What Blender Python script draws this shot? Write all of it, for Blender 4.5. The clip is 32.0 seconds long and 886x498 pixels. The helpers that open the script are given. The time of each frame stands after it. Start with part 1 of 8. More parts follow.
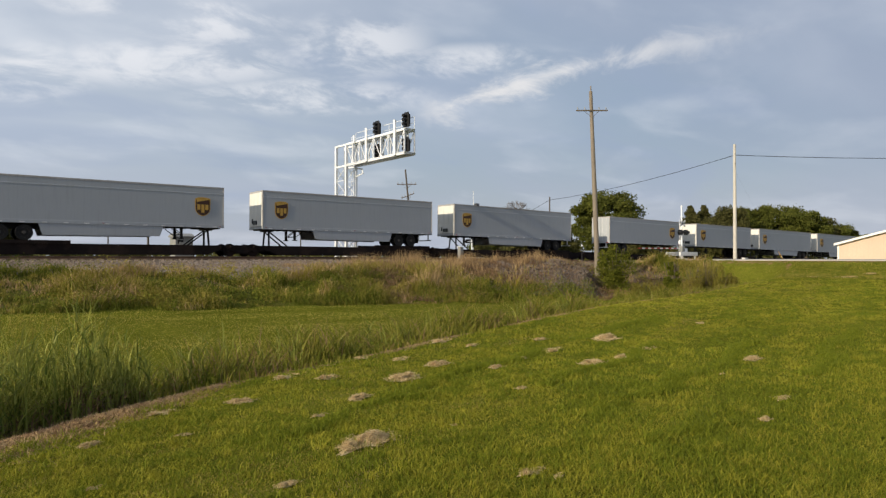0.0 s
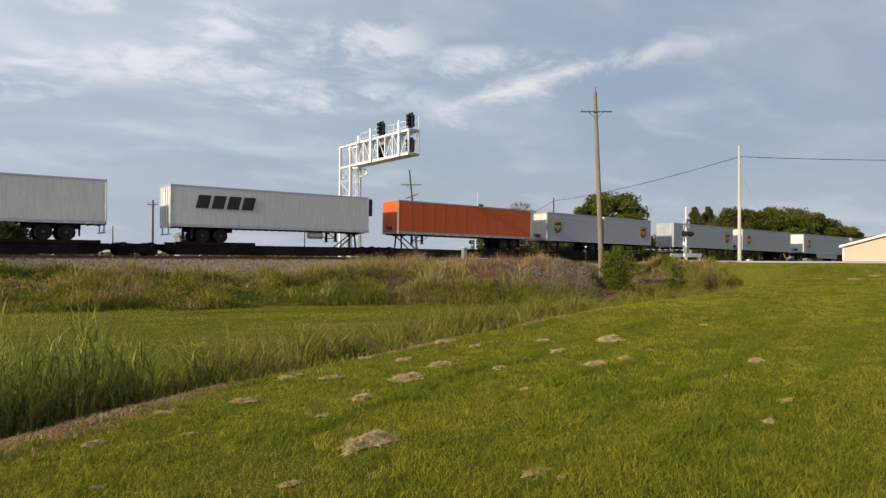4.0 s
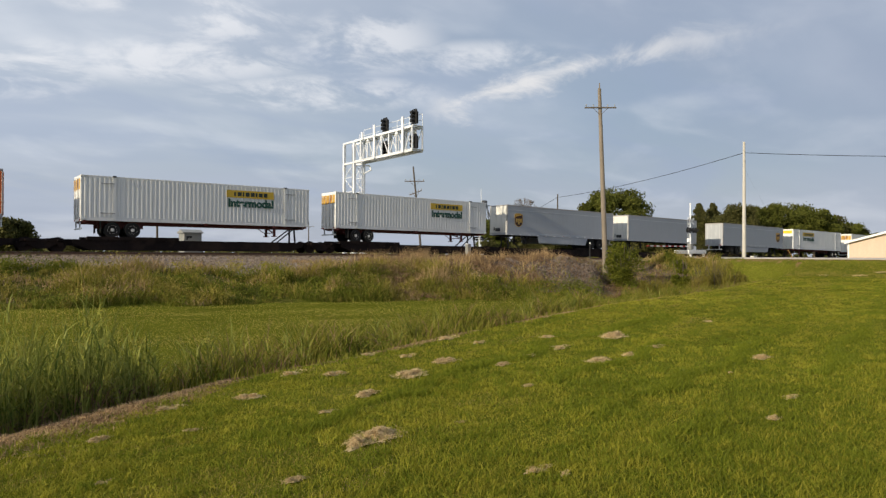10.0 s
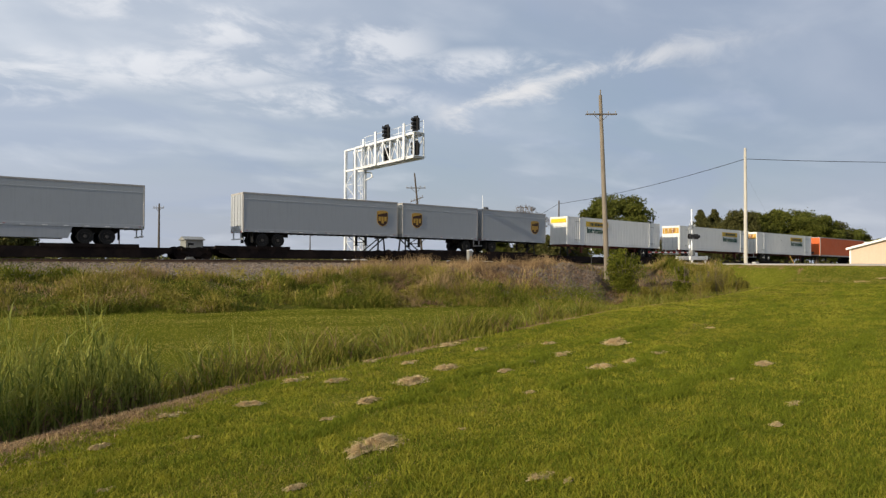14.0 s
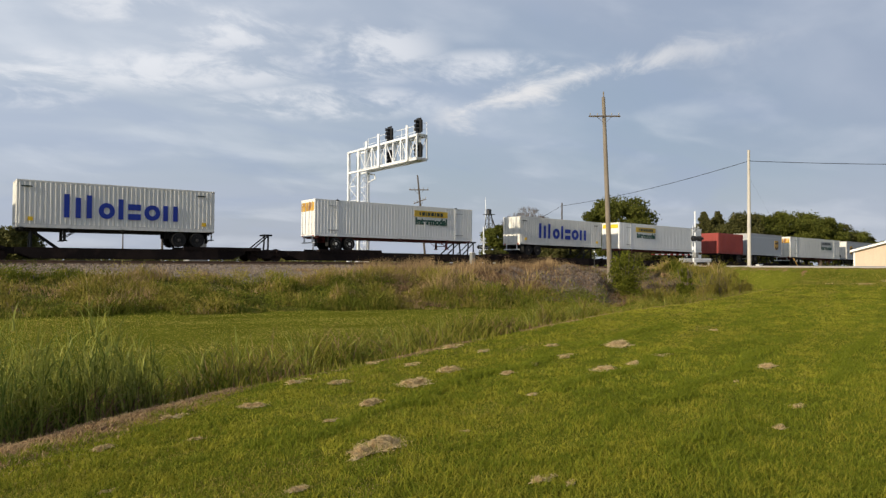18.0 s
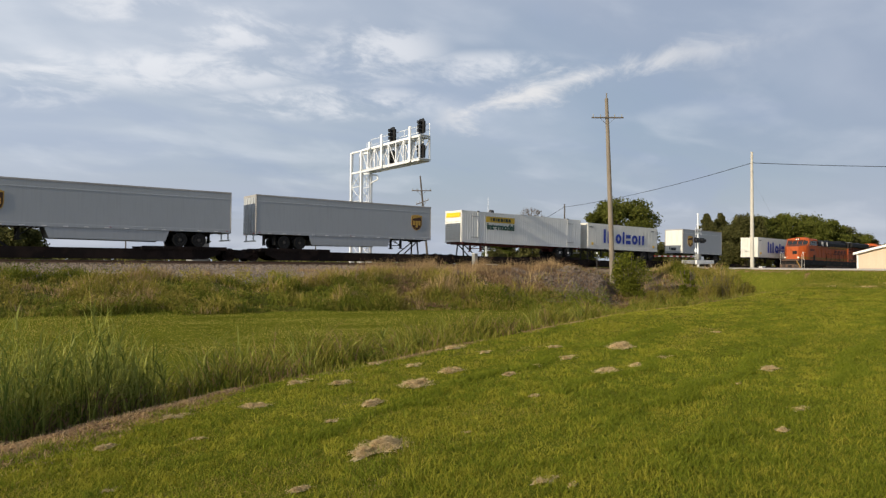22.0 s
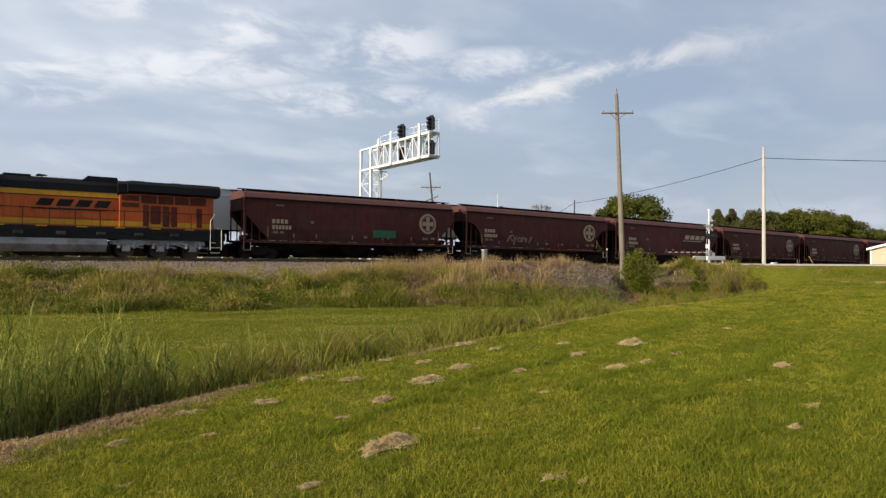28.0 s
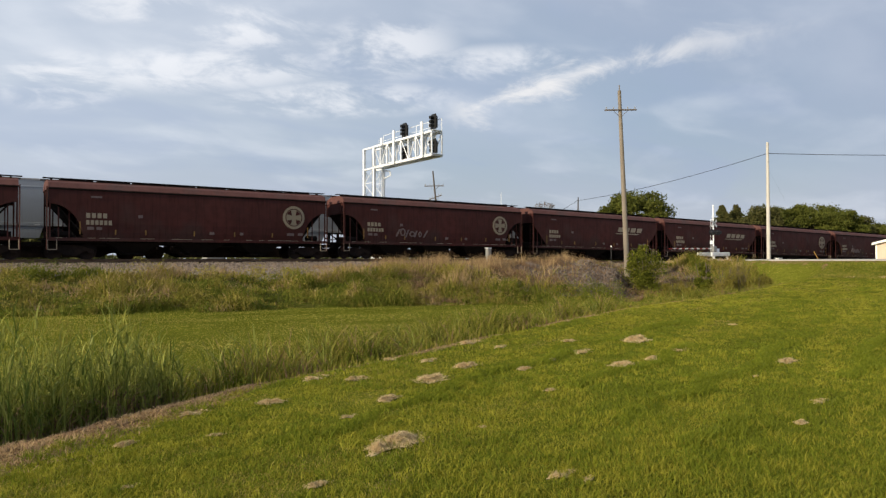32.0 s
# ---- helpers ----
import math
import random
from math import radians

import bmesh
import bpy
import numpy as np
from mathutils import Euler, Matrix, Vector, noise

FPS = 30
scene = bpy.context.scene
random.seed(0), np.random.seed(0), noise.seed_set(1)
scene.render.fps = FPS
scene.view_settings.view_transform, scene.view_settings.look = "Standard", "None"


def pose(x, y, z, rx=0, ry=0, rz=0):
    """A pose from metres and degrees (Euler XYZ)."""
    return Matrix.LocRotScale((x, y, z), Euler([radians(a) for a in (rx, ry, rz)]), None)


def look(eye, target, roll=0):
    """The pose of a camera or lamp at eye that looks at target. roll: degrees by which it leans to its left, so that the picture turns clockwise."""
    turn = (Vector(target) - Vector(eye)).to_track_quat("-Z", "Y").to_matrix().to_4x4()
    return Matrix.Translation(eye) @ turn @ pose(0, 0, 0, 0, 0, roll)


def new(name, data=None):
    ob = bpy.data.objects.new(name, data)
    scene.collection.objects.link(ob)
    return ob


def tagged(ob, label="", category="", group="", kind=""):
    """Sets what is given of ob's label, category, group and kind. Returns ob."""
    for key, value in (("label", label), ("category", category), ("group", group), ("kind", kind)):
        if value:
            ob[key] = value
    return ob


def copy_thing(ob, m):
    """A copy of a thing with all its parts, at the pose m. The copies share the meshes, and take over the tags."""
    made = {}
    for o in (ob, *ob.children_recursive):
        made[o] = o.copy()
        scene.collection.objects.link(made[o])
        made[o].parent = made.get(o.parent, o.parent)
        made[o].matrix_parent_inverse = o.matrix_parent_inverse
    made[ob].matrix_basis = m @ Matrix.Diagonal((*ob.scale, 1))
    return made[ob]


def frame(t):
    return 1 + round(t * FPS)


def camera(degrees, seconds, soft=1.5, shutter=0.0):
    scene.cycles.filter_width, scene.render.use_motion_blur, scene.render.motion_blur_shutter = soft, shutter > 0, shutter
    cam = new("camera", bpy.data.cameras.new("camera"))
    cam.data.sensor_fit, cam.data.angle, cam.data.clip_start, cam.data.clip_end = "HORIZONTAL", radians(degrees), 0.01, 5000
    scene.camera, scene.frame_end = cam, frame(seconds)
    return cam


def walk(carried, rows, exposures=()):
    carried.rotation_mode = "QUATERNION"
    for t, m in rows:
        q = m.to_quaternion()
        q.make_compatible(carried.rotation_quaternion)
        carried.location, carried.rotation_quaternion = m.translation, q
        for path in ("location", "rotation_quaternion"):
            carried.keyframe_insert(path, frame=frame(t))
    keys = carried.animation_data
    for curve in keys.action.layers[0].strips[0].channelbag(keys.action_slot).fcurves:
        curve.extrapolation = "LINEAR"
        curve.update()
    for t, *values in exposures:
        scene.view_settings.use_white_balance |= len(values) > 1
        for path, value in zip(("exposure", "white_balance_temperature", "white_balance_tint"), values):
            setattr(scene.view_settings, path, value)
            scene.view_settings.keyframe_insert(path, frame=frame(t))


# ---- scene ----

cam = camera(66.32, 32.0, soft=1.35)

# a hand-held camera that only turns: seconds, yaw, pitch, roll in degrees
EYE = (0.0, 0.0, 1.6)
PATH = [
    (0, -37.818, 0.812, 0.000), (0.5, -37.856, 0.739, 0.053), (1, -37.801, 0.759, 0.171), (1.5, -37.771, 0.805, 0.053), (2, -37.760, 0.803, 0.184),
    (2.5, -37.673, 0.804, 0.179), (3, -37.621, 0.801, 0.073), (3.5, -37.569, 0.833, 0.133), (5.5, -37.384, 0.890, 0.348), (6, -37.430, 0.820, 0.425),
    (6.5, -37.396, 0.807, 0.438), (7, -37.381, 0.815, 0.497), (7.5, -37.299, 0.802, 0.425), (8, -37.228, 0.748, 0.198), (8.5, -37.200, 0.686, 0.178),
    (9, -37.193, 0.600, 0.041), (9.5, -37.215, 0.599, 0.238), (10, -37.177, 0.562, 0.217), (10.5, -37.175, 0.597, 0.250), (11, -37.199, 0.678, 0.380),
    (11.5, -37.243, 0.719, 0.390), (12, -37.211, 0.822, 0.477), (12.5, -37.191, 0.931, 0.387), (13, -37.180, 1.077, 0.377), (13.5, -37.156, 1.137, 0.260),
    (14, -37.059, 1.120, 0.134), (14.5, -37.040, 1.083, 0.185), (16.5, -36.950, 1.276, -0.036), (17, -36.920, 1.278, 0.097), (17.5, -36.848, 1.289, 0.135),
    (18, -36.811, 1.281, 0.192), (18.5, -36.810, 1.252, 0.229), (19, -36.798, 1.240, 0.262), (19.5, -36.786, 1.277, 0.366), (20, -36.788, 1.329, 0.335),
    (20.5, -36.721, 1.326, 0.318), (21, -36.687, 1.344, 0.317), (21.5, -36.632, 1.341, 0.405), (22, -36.607, 1.351, 0.416), (22.5, -36.630, 1.345, 0.450),
    (23, -36.680, 1.408, 0.459), (23.5, -36.628, 1.399, 0.367), (24, -36.577, 1.374, 0.371), (24.5, -36.521, 1.333, 0.339), (25, -36.377, 1.274, 0.256),
    (25.5, -36.281, 1.170, 0.281), (27.5, -35.988, 1.067, 0.393), (28, -35.794, 1.058, 0.293), (28.5, -35.645, 1.041, 0.325), (29, -35.577, 1.022, 0.361),
    (29.5, -35.497, 0.929, 0.093), (30, -35.559, 0.940, -0.196), (30.5, -35.551, 0.929, -0.392), (31, -35.596, 1.004, -0.256), (31.5, -35.514, 0.936, -0.207),
    (32, -35.470, 0.940, -0.228),
]


def aim(yaw, pitch, roll):
    a, b = radians(yaw), radians(pitch)
    way = Vector((-math.sin(a) * math.cos(b), math.cos(a) * math.cos(b), math.sin(b)))
    return look(EYE, Vector(EYE) + way, roll)


walk(cam, [(t, aim(a, b, c)) for t, a, b, c in PATH], exposures=[(0, 0.0), (15, 0.01), (24, 0.03), (28, 0.14), (32, 0.15)])

# ---- light ----
SUN_AZ, SUN_EL = 267.0, 20.0  # degrees; the sun stands low, along the line, a little on the near side
sun_from = Vector((math.sin(radians(SUN_AZ)) * math.cos(radians(SUN_EL)), math.cos(radians(SUN_AZ)) * math.cos(radians(SUN_EL)), math.sin(radians(SUN_EL))))
sun = new("sun", bpy.data.lights.new("sun", "SUN"))
sun.data.energy, sun.data.angle, sun.data.color = 5.0, radians(0.6), (1.0, 0.87, 0.66)
sun.matrix_world = look(sun_from * 50, (0, 0, 0))

world = bpy.data.worlds.new("world")
scene.world = world
world.use_nodes = True


def sky_nodes():
    nt = world.node_tree
    nt.nodes.clear()
    N, Lk = nt.nodes.new, nt.links.new

    def math_node(op, a, b=None, clamp=False):
        n = N("ShaderNodeMath")
        n.operation, n.use_clamp = op, clamp
        for i, v in enumerate((a, b)):
            if v is None:
                continue
            if isinstance(v, (int, float)):
                n.inputs[i].default_value = v
            else:
                Lk(v, n.inputs[i])
        return n.outputs[0]

    def mix(fac, a, b):
        n = N("ShaderNodeMix")
        n.data_type = "RGBA"
        for sock, v in ((n.inputs[0], fac), (n.inputs[6], a), (n.inputs[7], b)):
            if isinstance(v, (int, float)):
                sock.default_value = v
            elif isinstance(v, tuple):
                sock.default_value = (*v, 1)
            else:
                Lk(v, sock)
        return n.outputs[2]

    sky = N("ShaderNodeTexSky")
    sky.sky_type, sky.sun_disc = "NISHITA", False
    sky.sun_elevation, sky.sun_rotation = radians(SUN_EL), radians(SUN_AZ)
    sky.dust_density, sky.air_density = 2.0, 1.2
    tc = N("ShaderNodeTexCoord")
    sep = N("ShaderNodeSeparateXYZ")
    Lk(tc.outputs["Generated"], sep.inputs[0])
    x, y, z = sep.outputs
    low = math_node("MAXIMUM", z, 0.0)
    # clouds lie on a flat layer overhead, so they flatten towards the horizon
    den = math_node("ADD", low, 0.22)
    comb = N("ShaderNodeCombineXYZ")
    Lk(math_node("DIVIDE", x, den), comb.inputs[0])
    Lk(math_node("DIVIDE", y, den), comb.inputs[1])
    comb.inputs[2].default_value = 3.7

    def fbm(scale, detail, rough, dist, turn=0.0, sx=1.0):
        mp = N("ShaderNodeMapping")
        mp.inputs["Rotation"].default_value = (0, 0, radians(turn))
        mp.inputs["Scale"].default_value = (sx, 1, 1)
        Lk(comb.outputs[0], mp.inputs[0])
        n = N("ShaderNodeTexNoise")
        n.inputs["Scale"].default_value, n.inputs["Detail"].default_value = scale, detail
        n.inputs["Roughness"].default_value, n.inputs["Distortion"].default_value = rough, dist
        Lk(mp.outputs[0], n.inputs[0])
        return n.outputs[0]

    def ramp(v, a, b):
        n = N("ShaderNodeMapRange")
        n.interpolation_type = "SMOOTHSTEP"
        n.inputs[1].default_value, n.inputs[2].default_value = a, b
        Lk(v, n.inputs[0])
        return n.outputs[0]

    broad = ramp(fbm(1.25, 4, 0.5, 0.25, 25, 0.6), 0.34, 0.68)
    puffs = ramp(fbm(2.6, 5, 0.5, 0.3, 30, 0.75), 0.47, 0.76)
    dark_gaps = ramp(fbm(2.1, 4, 0.5, 0.4, 10, 0.6), 0.5, 0.66)
    wisps = ramp(fbm(1.8, 5, 0.5, 0.4, -52, 0.45), 0.5, 0.8)
    # a long bright streak of cloud over the line
    right, up = Vector((0.79, -0.613, 0)), Vector((0, 0, 1))
    dr = N("ShaderNodeVectorMath")
    dr.operation = "DOT_PRODUCT"
    dr.inputs[1].default_value = right
    Lk(tc.outputs["Generated"], dr.inputs[0])
    df = N("ShaderNodeVectorMath")
    df.operation = "DOT_PRODUCT"
    df.inputs[1].default_value = (0.613, 0.79, 0)
    Lk(tc.outputs["Generated"], df.inputs[0])
    ahead = math_node("MAXIMUM", df.outputs["Value"], 0.05)
    a = math_node("DIVIDE", dr.outputs["Value"], ahead)
    b = math_node("DIVIDE", z, ahead)
    # heights of the streak's middle line: it climbs to the right
    bend = math_node("MULTIPLY", math_node("SINE", math_node("MULTIPLY", a, 7.0)), 0.012)
    line = math_node("ADD", math_node("ADD", math_node("MULTIPLY", a, 0.25), 0.222), bend)
    off = math_node("ABSOLUTE", math_node("SUBTRACT", b, line))
    wob = math_node("MULTIPLY", math_node("SUBTRACT", fbm(5.0, 7, 0.65, 0.6), 0.42), 0.11)
    near = ramp(math_node("ADD", off, wob), 0.036, -0.006)
    along = math_node("MULTIPLY", ramp(a, -0.06, 0.03), ramp(a, 0.56, 0.16))
    streak = math_node("MULTIPLY", near, along)

    # broken patches of brighter cloud: middle across, middle up, half width, half height
    ragged = ramp(fbm(5.2, 7, 0.6, 0.35, 20, 0.8), 0.40, 0.62)
    heaps = None
    for ca, cb, wa, wb in ((-0.34, 0.35, 0.13, 0.04), (-0.13, 0.315, 0.12, 0.055), (-0.62, 0.275, 0.12, 0.05), (-0.4, 0.29, 0.22, 0.04), (-0.5, 0.385, 0.12, 0.03), (0.06, 0.29, 0.16, 0.03), (-0.2, 0.24, 0.2, 0.03)):
        u = math_node("DIVIDE", math_node("SUBTRACT", a, ca), wa)
        v = math_node("DIVIDE", math_node("SUBTRACT", b, cb), wb)
        q = ramp(math_node("ADD", math_node("MULTIPLY", u, u), math_node("MULTIPLY", v, v)), 1.3, 0.0)
        heaps = q if heaps is None else math_node("MAXIMUM", heaps, q)
    heaps = math_node("MULTIPLY", heaps, ragged)

    scl = N("ShaderNodeVectorMath")
    scl.operation = "SCALE"
    scl.inputs[3].default_value = SKY_GAIN
    Lk(sky.outputs[0], scl.inputs[0])
    blue = mix(0.62, scl.outputs[0], (0.325, 0.40, 0.545))
    # thicker, brighter cloud on the side of the sun
    sunny = math_node("MULTIPLY", ramp(a, 0.45, -0.7), ramp(b, 0.0, 0.22))
    col = mix(math_node("MULTIPLY", broad, 0.75), blue, (0.37, 0.43, 0.55))
    col = mix(math_node("MULTIPLY", sunny, 0.55), col, (0.66, 0.72, 0.81))
    col = mix(math_node("MULTIPLY", dark_gaps, 0.38), col, (0.33, 0.41, 0.57))
    col = mix(math_node("MULTIPLY", puffs, 0.36), col, (0.84, 0.87, 0.92))
    col = mix(math_node("MULTIPLY", math_node("MULTIPLY", ramp(a, 0.05, 0.7), ramp(b, 0.02, 0.2)), 0.5), col, (0.34, 0.40, 0.52))
    col = mix(math_node("MULTIPLY", heaps, 0.58), col, (0.93, 0.93, 0.95))
    col = mix(math_node("MULTIPLY", wisps, 0.22), col, (0.62, 0.67, 0.76))
    col = mix(math_node("MULTIPLY", streak, 0.85), col, (0.84, 0.83, 0.83))
    # paler and slightly pink by the horizon
    col = mix(math_node("MULTIPLY", ramp(low, 0.16, 0.0), 0.45), col, (0.56, 0.59, 0.66))
    bg = N("ShaderNodeBackground")
    Lk(col, bg.inputs[0])
    bg.inputs[1].default_value = 1.0
    out = N("ShaderNodeOutputWorld")
    Lk(bg.outputs[0], out.inputs[0])


SKY_GAIN = 0.1
sky_nodes()

# ---- materials ----
MATS = {}


def mat(name, color, rough=0.6, metal=0.0, vary=0.18, scale=6.0, bump=0.0, bscale=40.0, second=None, translucent=0.0, island=0.0, spread=None, coords="Object", streaks=0.0, spec=0.35):
    """A surface with colour that varies at two scales, optional second colour in patches, relief and streaks that run down."""
    if name in MATS:
        return MATS[name]
    m = bpy.data.materials.new(name)
    MATS[name] = m
    m.use_nodes = True
    nt = m.node_tree
    nt.nodes.clear()
    N, Lk = nt.nodes.new, nt.links.new
    tc = N("ShaderNodeTexCoord")

    def noise_tex(s, d=4, stretch=None):
        n = N("ShaderNodeTexNoise")
        n.inputs["Scale"].default_value, n.inputs["Detail"].default_value = s, d
        if stretch:
            mp = N("ShaderNodeMapping")
            mp.inputs["Scale"].default_value = stretch
            Lk(tc.outputs[coords], mp.inputs[0])
            Lk(mp.outputs[0], n.inputs[0])
        else:
            Lk(tc.outputs[coords], n.inputs[0])
        return n.outputs[0]

    def mixc(fac, a, b, mode="MIX"):
        n = N("ShaderNodeMix")
        n.data_type, n.blend_type = "RGBA", mode
        for sock, v in ((n.inputs[0], fac), (n.inputs[6], a), (n.inputs[7], b)):
            if isinstance(v, (int, float)):
                sock.default_value = v
            elif isinstance(v, tuple):
                sock.default_value = (*v, 1)
            else:
                Lk(v, sock)
        return n.outputs[2]

    def span(v, a, b, c=0.0, d=1.0):
        n = N("ShaderNodeMapRange")
        for i, q in enumerate((a, b, c, d)):
            n.inputs[i + 1].default_value = q
        Lk(v, n.inputs[0])
        return n.outputs[0]

    dark = tuple(c * (1 - vary) for c in color)
    light = tuple(min(1, c * (1 + vary)) for c in color)
    col = mixc(span(noise_tex(scale * 0.22, 3), 0.3, 0.7), dark, light)
    col = mixc(span(noise_tex(scale * 3.1, 5), 0.35, 0.65, 0, 0.5), col, dark)
    if second:
        col = mixc(span(noise_tex(scale * 0.5, 6), 0.5, 0.62), col, second)
    if streaks:
        grime = tuple(c * 0.45 for c in color)
        col = mixc(span(noise_tex(1.0, 5, (7.0, 7.0, 0.5)), 0.5, 0.72, 0, streaks), col, grime)
    if island:
        g = N("ShaderNodeNewGeometry")
        col = mixc(span(g.outputs["Random Per Island"], 0, 1, 0, island), col, spread or light)
    bsdf = N("ShaderNodeBsdfPrincipled")
    Lk(col, bsdf.inputs["Base Color"])
    bsdf.inputs["Metallic"].default_value = metal
    bsdf.inputs["Specular IOR Level"].default_value = 0.08 if translucent else spec
    Lk(span(noise_tex(scale * 1.3, 3), 0.3, 0.7, max(0.02, rough - 0.08), min(1, rough + 0.08)), bsdf.inputs["Roughness"])
    if bump:
        bn = N("ShaderNodeBump")
        bn.inputs["Strength"].default_value, bn.inputs["Distance"].default_value = bump, 0.02
        Lk(noise_tex(bscale, 5), bn.inputs["Height"])
        Lk(bn.outputs[0], bsdf.inputs["Normal"])
    out = N("ShaderNodeOutputMaterial")
    if translucent:
        tr = N("ShaderNodeBsdfTranslucent")
        Lk(col, tr.inputs[0])
        ms = N("ShaderNodeMixShader")
        ms.inputs[0].default_value = translucent
        Lk(bsdf.outputs[0], ms.inputs[1])
        Lk(tr.outputs[0], ms.inputs[2])
        Lk(ms.outputs[0], out.inputs[0])
    else:
        Lk(bsdf.outputs[0], out.inputs[0])
    return m


# ---- mesh tools ----
class Shape:
    """Vertices and faces of one mesh, gathered from simple solids."""

    def __init__(self):
        self.v, self.f = [], []

    def add(self, verts, faces):
        n = len(self.v)
        self.v.extend(verts)
        self.f.extend([tuple(i + n for i in q) for q in faces])
        return self

    def box(self, x0, x1, y0, y1, z0, z1, bevel=0.0):
        if bevel <= 0:
            vs = [(x, y, z) for z in (z0, z1) for y in (y0, y1) for x in (x0, x1)]
            return self.add(vs, [(0, 2, 3, 1), (4, 5, 7, 6), (0, 1, 5, 4), (2, 6, 7, 3), (0, 4, 6, 2), (1, 3, 7, 5)])
        b = min(bevel, (x1 - x0) / 2.01, (y1 - y0) / 2.01, (z1 - z0) / 2.01)
        bm = bmesh.new()
        bmesh.ops.create_cube(bm, size=1.0, matrix=Matrix.Translation(((x0 + x1) / 2, (y0 + y1) / 2, (z0 + z1) / 2)) @ Matrix.Diagonal((x1 - x0, y1 - y0, z1 - z0, 1)))
        bmesh.ops.bevel(bm, geom=bm.edges[:], offset=b, segments=1, affect="EDGES")
        bm.verts.index_update()
        self.add([tuple(v.co) for v in bm.verts], [tuple(v.index for v in f.verts) for f in bm.faces])
        bm.free()
        return self

    def prism(self, outline, axis, a, b):
        """A closed outline of 2D points pushed along an axis from a to b. Axis x: points are (y, z); y: (x, z); z: (x, y)."""
        n = len(outline)
        put = {"x": lambda p, q: (q, p[0], p[1]), "y": lambda p, q: (p[0], q, p[1]), "z": lambda p, q: (p[0], p[1], q)}[axis]
        vs = [put(p, a) for p in outline] + [put(p, b) for p in outline]
        return self.add(vs, [tuple(range(n))[::-1], tuple(range(n, 2 * n))] + [(i, (i + 1) % n, n + (i + 1) % n, n + i) for i in range(n)])

    def tube(self, p, q, r, n=8, r2=None):
        p, q = Vector(p), Vector(q)
        d = (q - p).normalized()
        u = d.orthogonal().normalized()
        w = d.cross(u)
        r2 = r if r2 is None else r2
        vs = []
        for c, rr in ((p, r), (q, r2)):
            vs += [tuple(c + u * (rr * math.cos(2 * math.pi * i / n)) + w * (rr * math.sin(2 * math.pi * i / n))) for i in range(n)]
        return self.add(vs, [tuple(range(n))[::-1], tuple(range(n, 2 * n))] + [(i, (i + 1) % n, n + (i + 1) % n, n + i) for i in range(n)])

    def path(self, pts, r, n=6):
        for p, q in zip(pts, pts[1:]):
            self.tube(p, q, r, n)
        return self

    def cable(self, pts, r, n=5):
        """One unbroken round run through the points."""
        m, pts = len(pts), [Vector(p) for p in pts]
        for k, p in enumerate(pts):
            d = (pts[min(k + 1, m - 1)] - pts[max(k - 1, 0)]).normalized()
            u = d.cross(Vector((0, 0, 1))).normalized()
            w = d.cross(u)
            self.v += [tuple(p + u * (r * math.cos(2 * math.pi * i / n)) + w * (r * math.sin(2 * math.pi * i / n))) for i in range(n)]
        self.f += [(k * n + i, k * n + (i + 1) % n, (k + 1) * n + (i + 1) % n, (k + 1) * n + i) for k in range(m - 1) for i in range(n)]
        self.f += [tuple(range(n))[::-1], tuple(range((m - 1) * n, m * n))]
        return self

    def lathe(self, profile, centre, axis="y", n=20):
        """Rings of (radius, distance along the axis) round an axis through the centre."""
        vs, fs = [], []
        for r, h in profile:
            for i in range(n):
                c, s = r * math.cos(2 * math.pi * i / n), r * math.sin(2 * math.pi * i / n)
                o = {"y": (c, h, s), "z": (c, s, h), "x": (h, c, s)}[axis]
                vs.append(tuple(a + b for a, b in zip(centre, o)))
        for k in range(len(profile) - 1):
            fs += [(k * n + i, k * n + (i + 1) % n, (k + 1) * n + (i + 1) % n, (k + 1) * n + i) for i in range(n)]
        fs += [tuple(range(n))[::-1], tuple(range((len(profile) - 1) * n, len(profile) * n))]
        return self.add(vs, fs)

    def mesh(self, name):
        me = bpy.data.meshes.new(name)
        me.from_pydata(self.v, [], self.f)
        bm = bmesh.new()
        bm.from_mesh(me)
        bmesh.ops.recalc_face_normals(bm, faces=bm.faces[:])
        bm.to_mesh(me)
        bm.free()
        return me


def part(name, shape, material, parent=None, label="", smooth=False, at=None):
    """One mesh object under a thing or under a part."""
    me = shape.mesh(name) if isinstance(shape, Shape) else shape
    if not me.materials:
        me.materials.append(material)
    if smooth:
        me.polygons.foreach_set("use_smooth", [True] * len(me.polygons))
    ob = new(name, me)
    if parent is not None:
        ob.parent = parent
    if at is not None:
        ob.matrix_basis = at
    if label:
        ob["label"] = label
    return ob


def thing(name, label, category, group="", kind="", at=None):
    ob = new(name)
    ob.empty_display_size = 0.3
    if at is not None:
        ob.matrix_basis = at
    return tagged(ob, label, category, group, kind)


def raw_mesh(name, verts, faces, material):
    """A mesh from numpy arrays: verts (n, 3), faces (m, k)."""
    me = bpy.data.meshes.new(name)
    n, (m, k) = len(verts), faces.shape
    me.vertices.add(n)
    me.vertices.foreach_set("co", np.asarray(verts, np.float32).ravel())
    me.loops.add(m * k)
    me.loops.foreach_set("vertex_index", np.asarray(faces, np.int32).ravel())
    me.polygons.add(m)
    me.polygons.foreach_set("loop_start", np.arange(0, m * k, k, dtype=np.int32))
    me.update(calc_edges=True)
    me.materials.append(material)
    return me


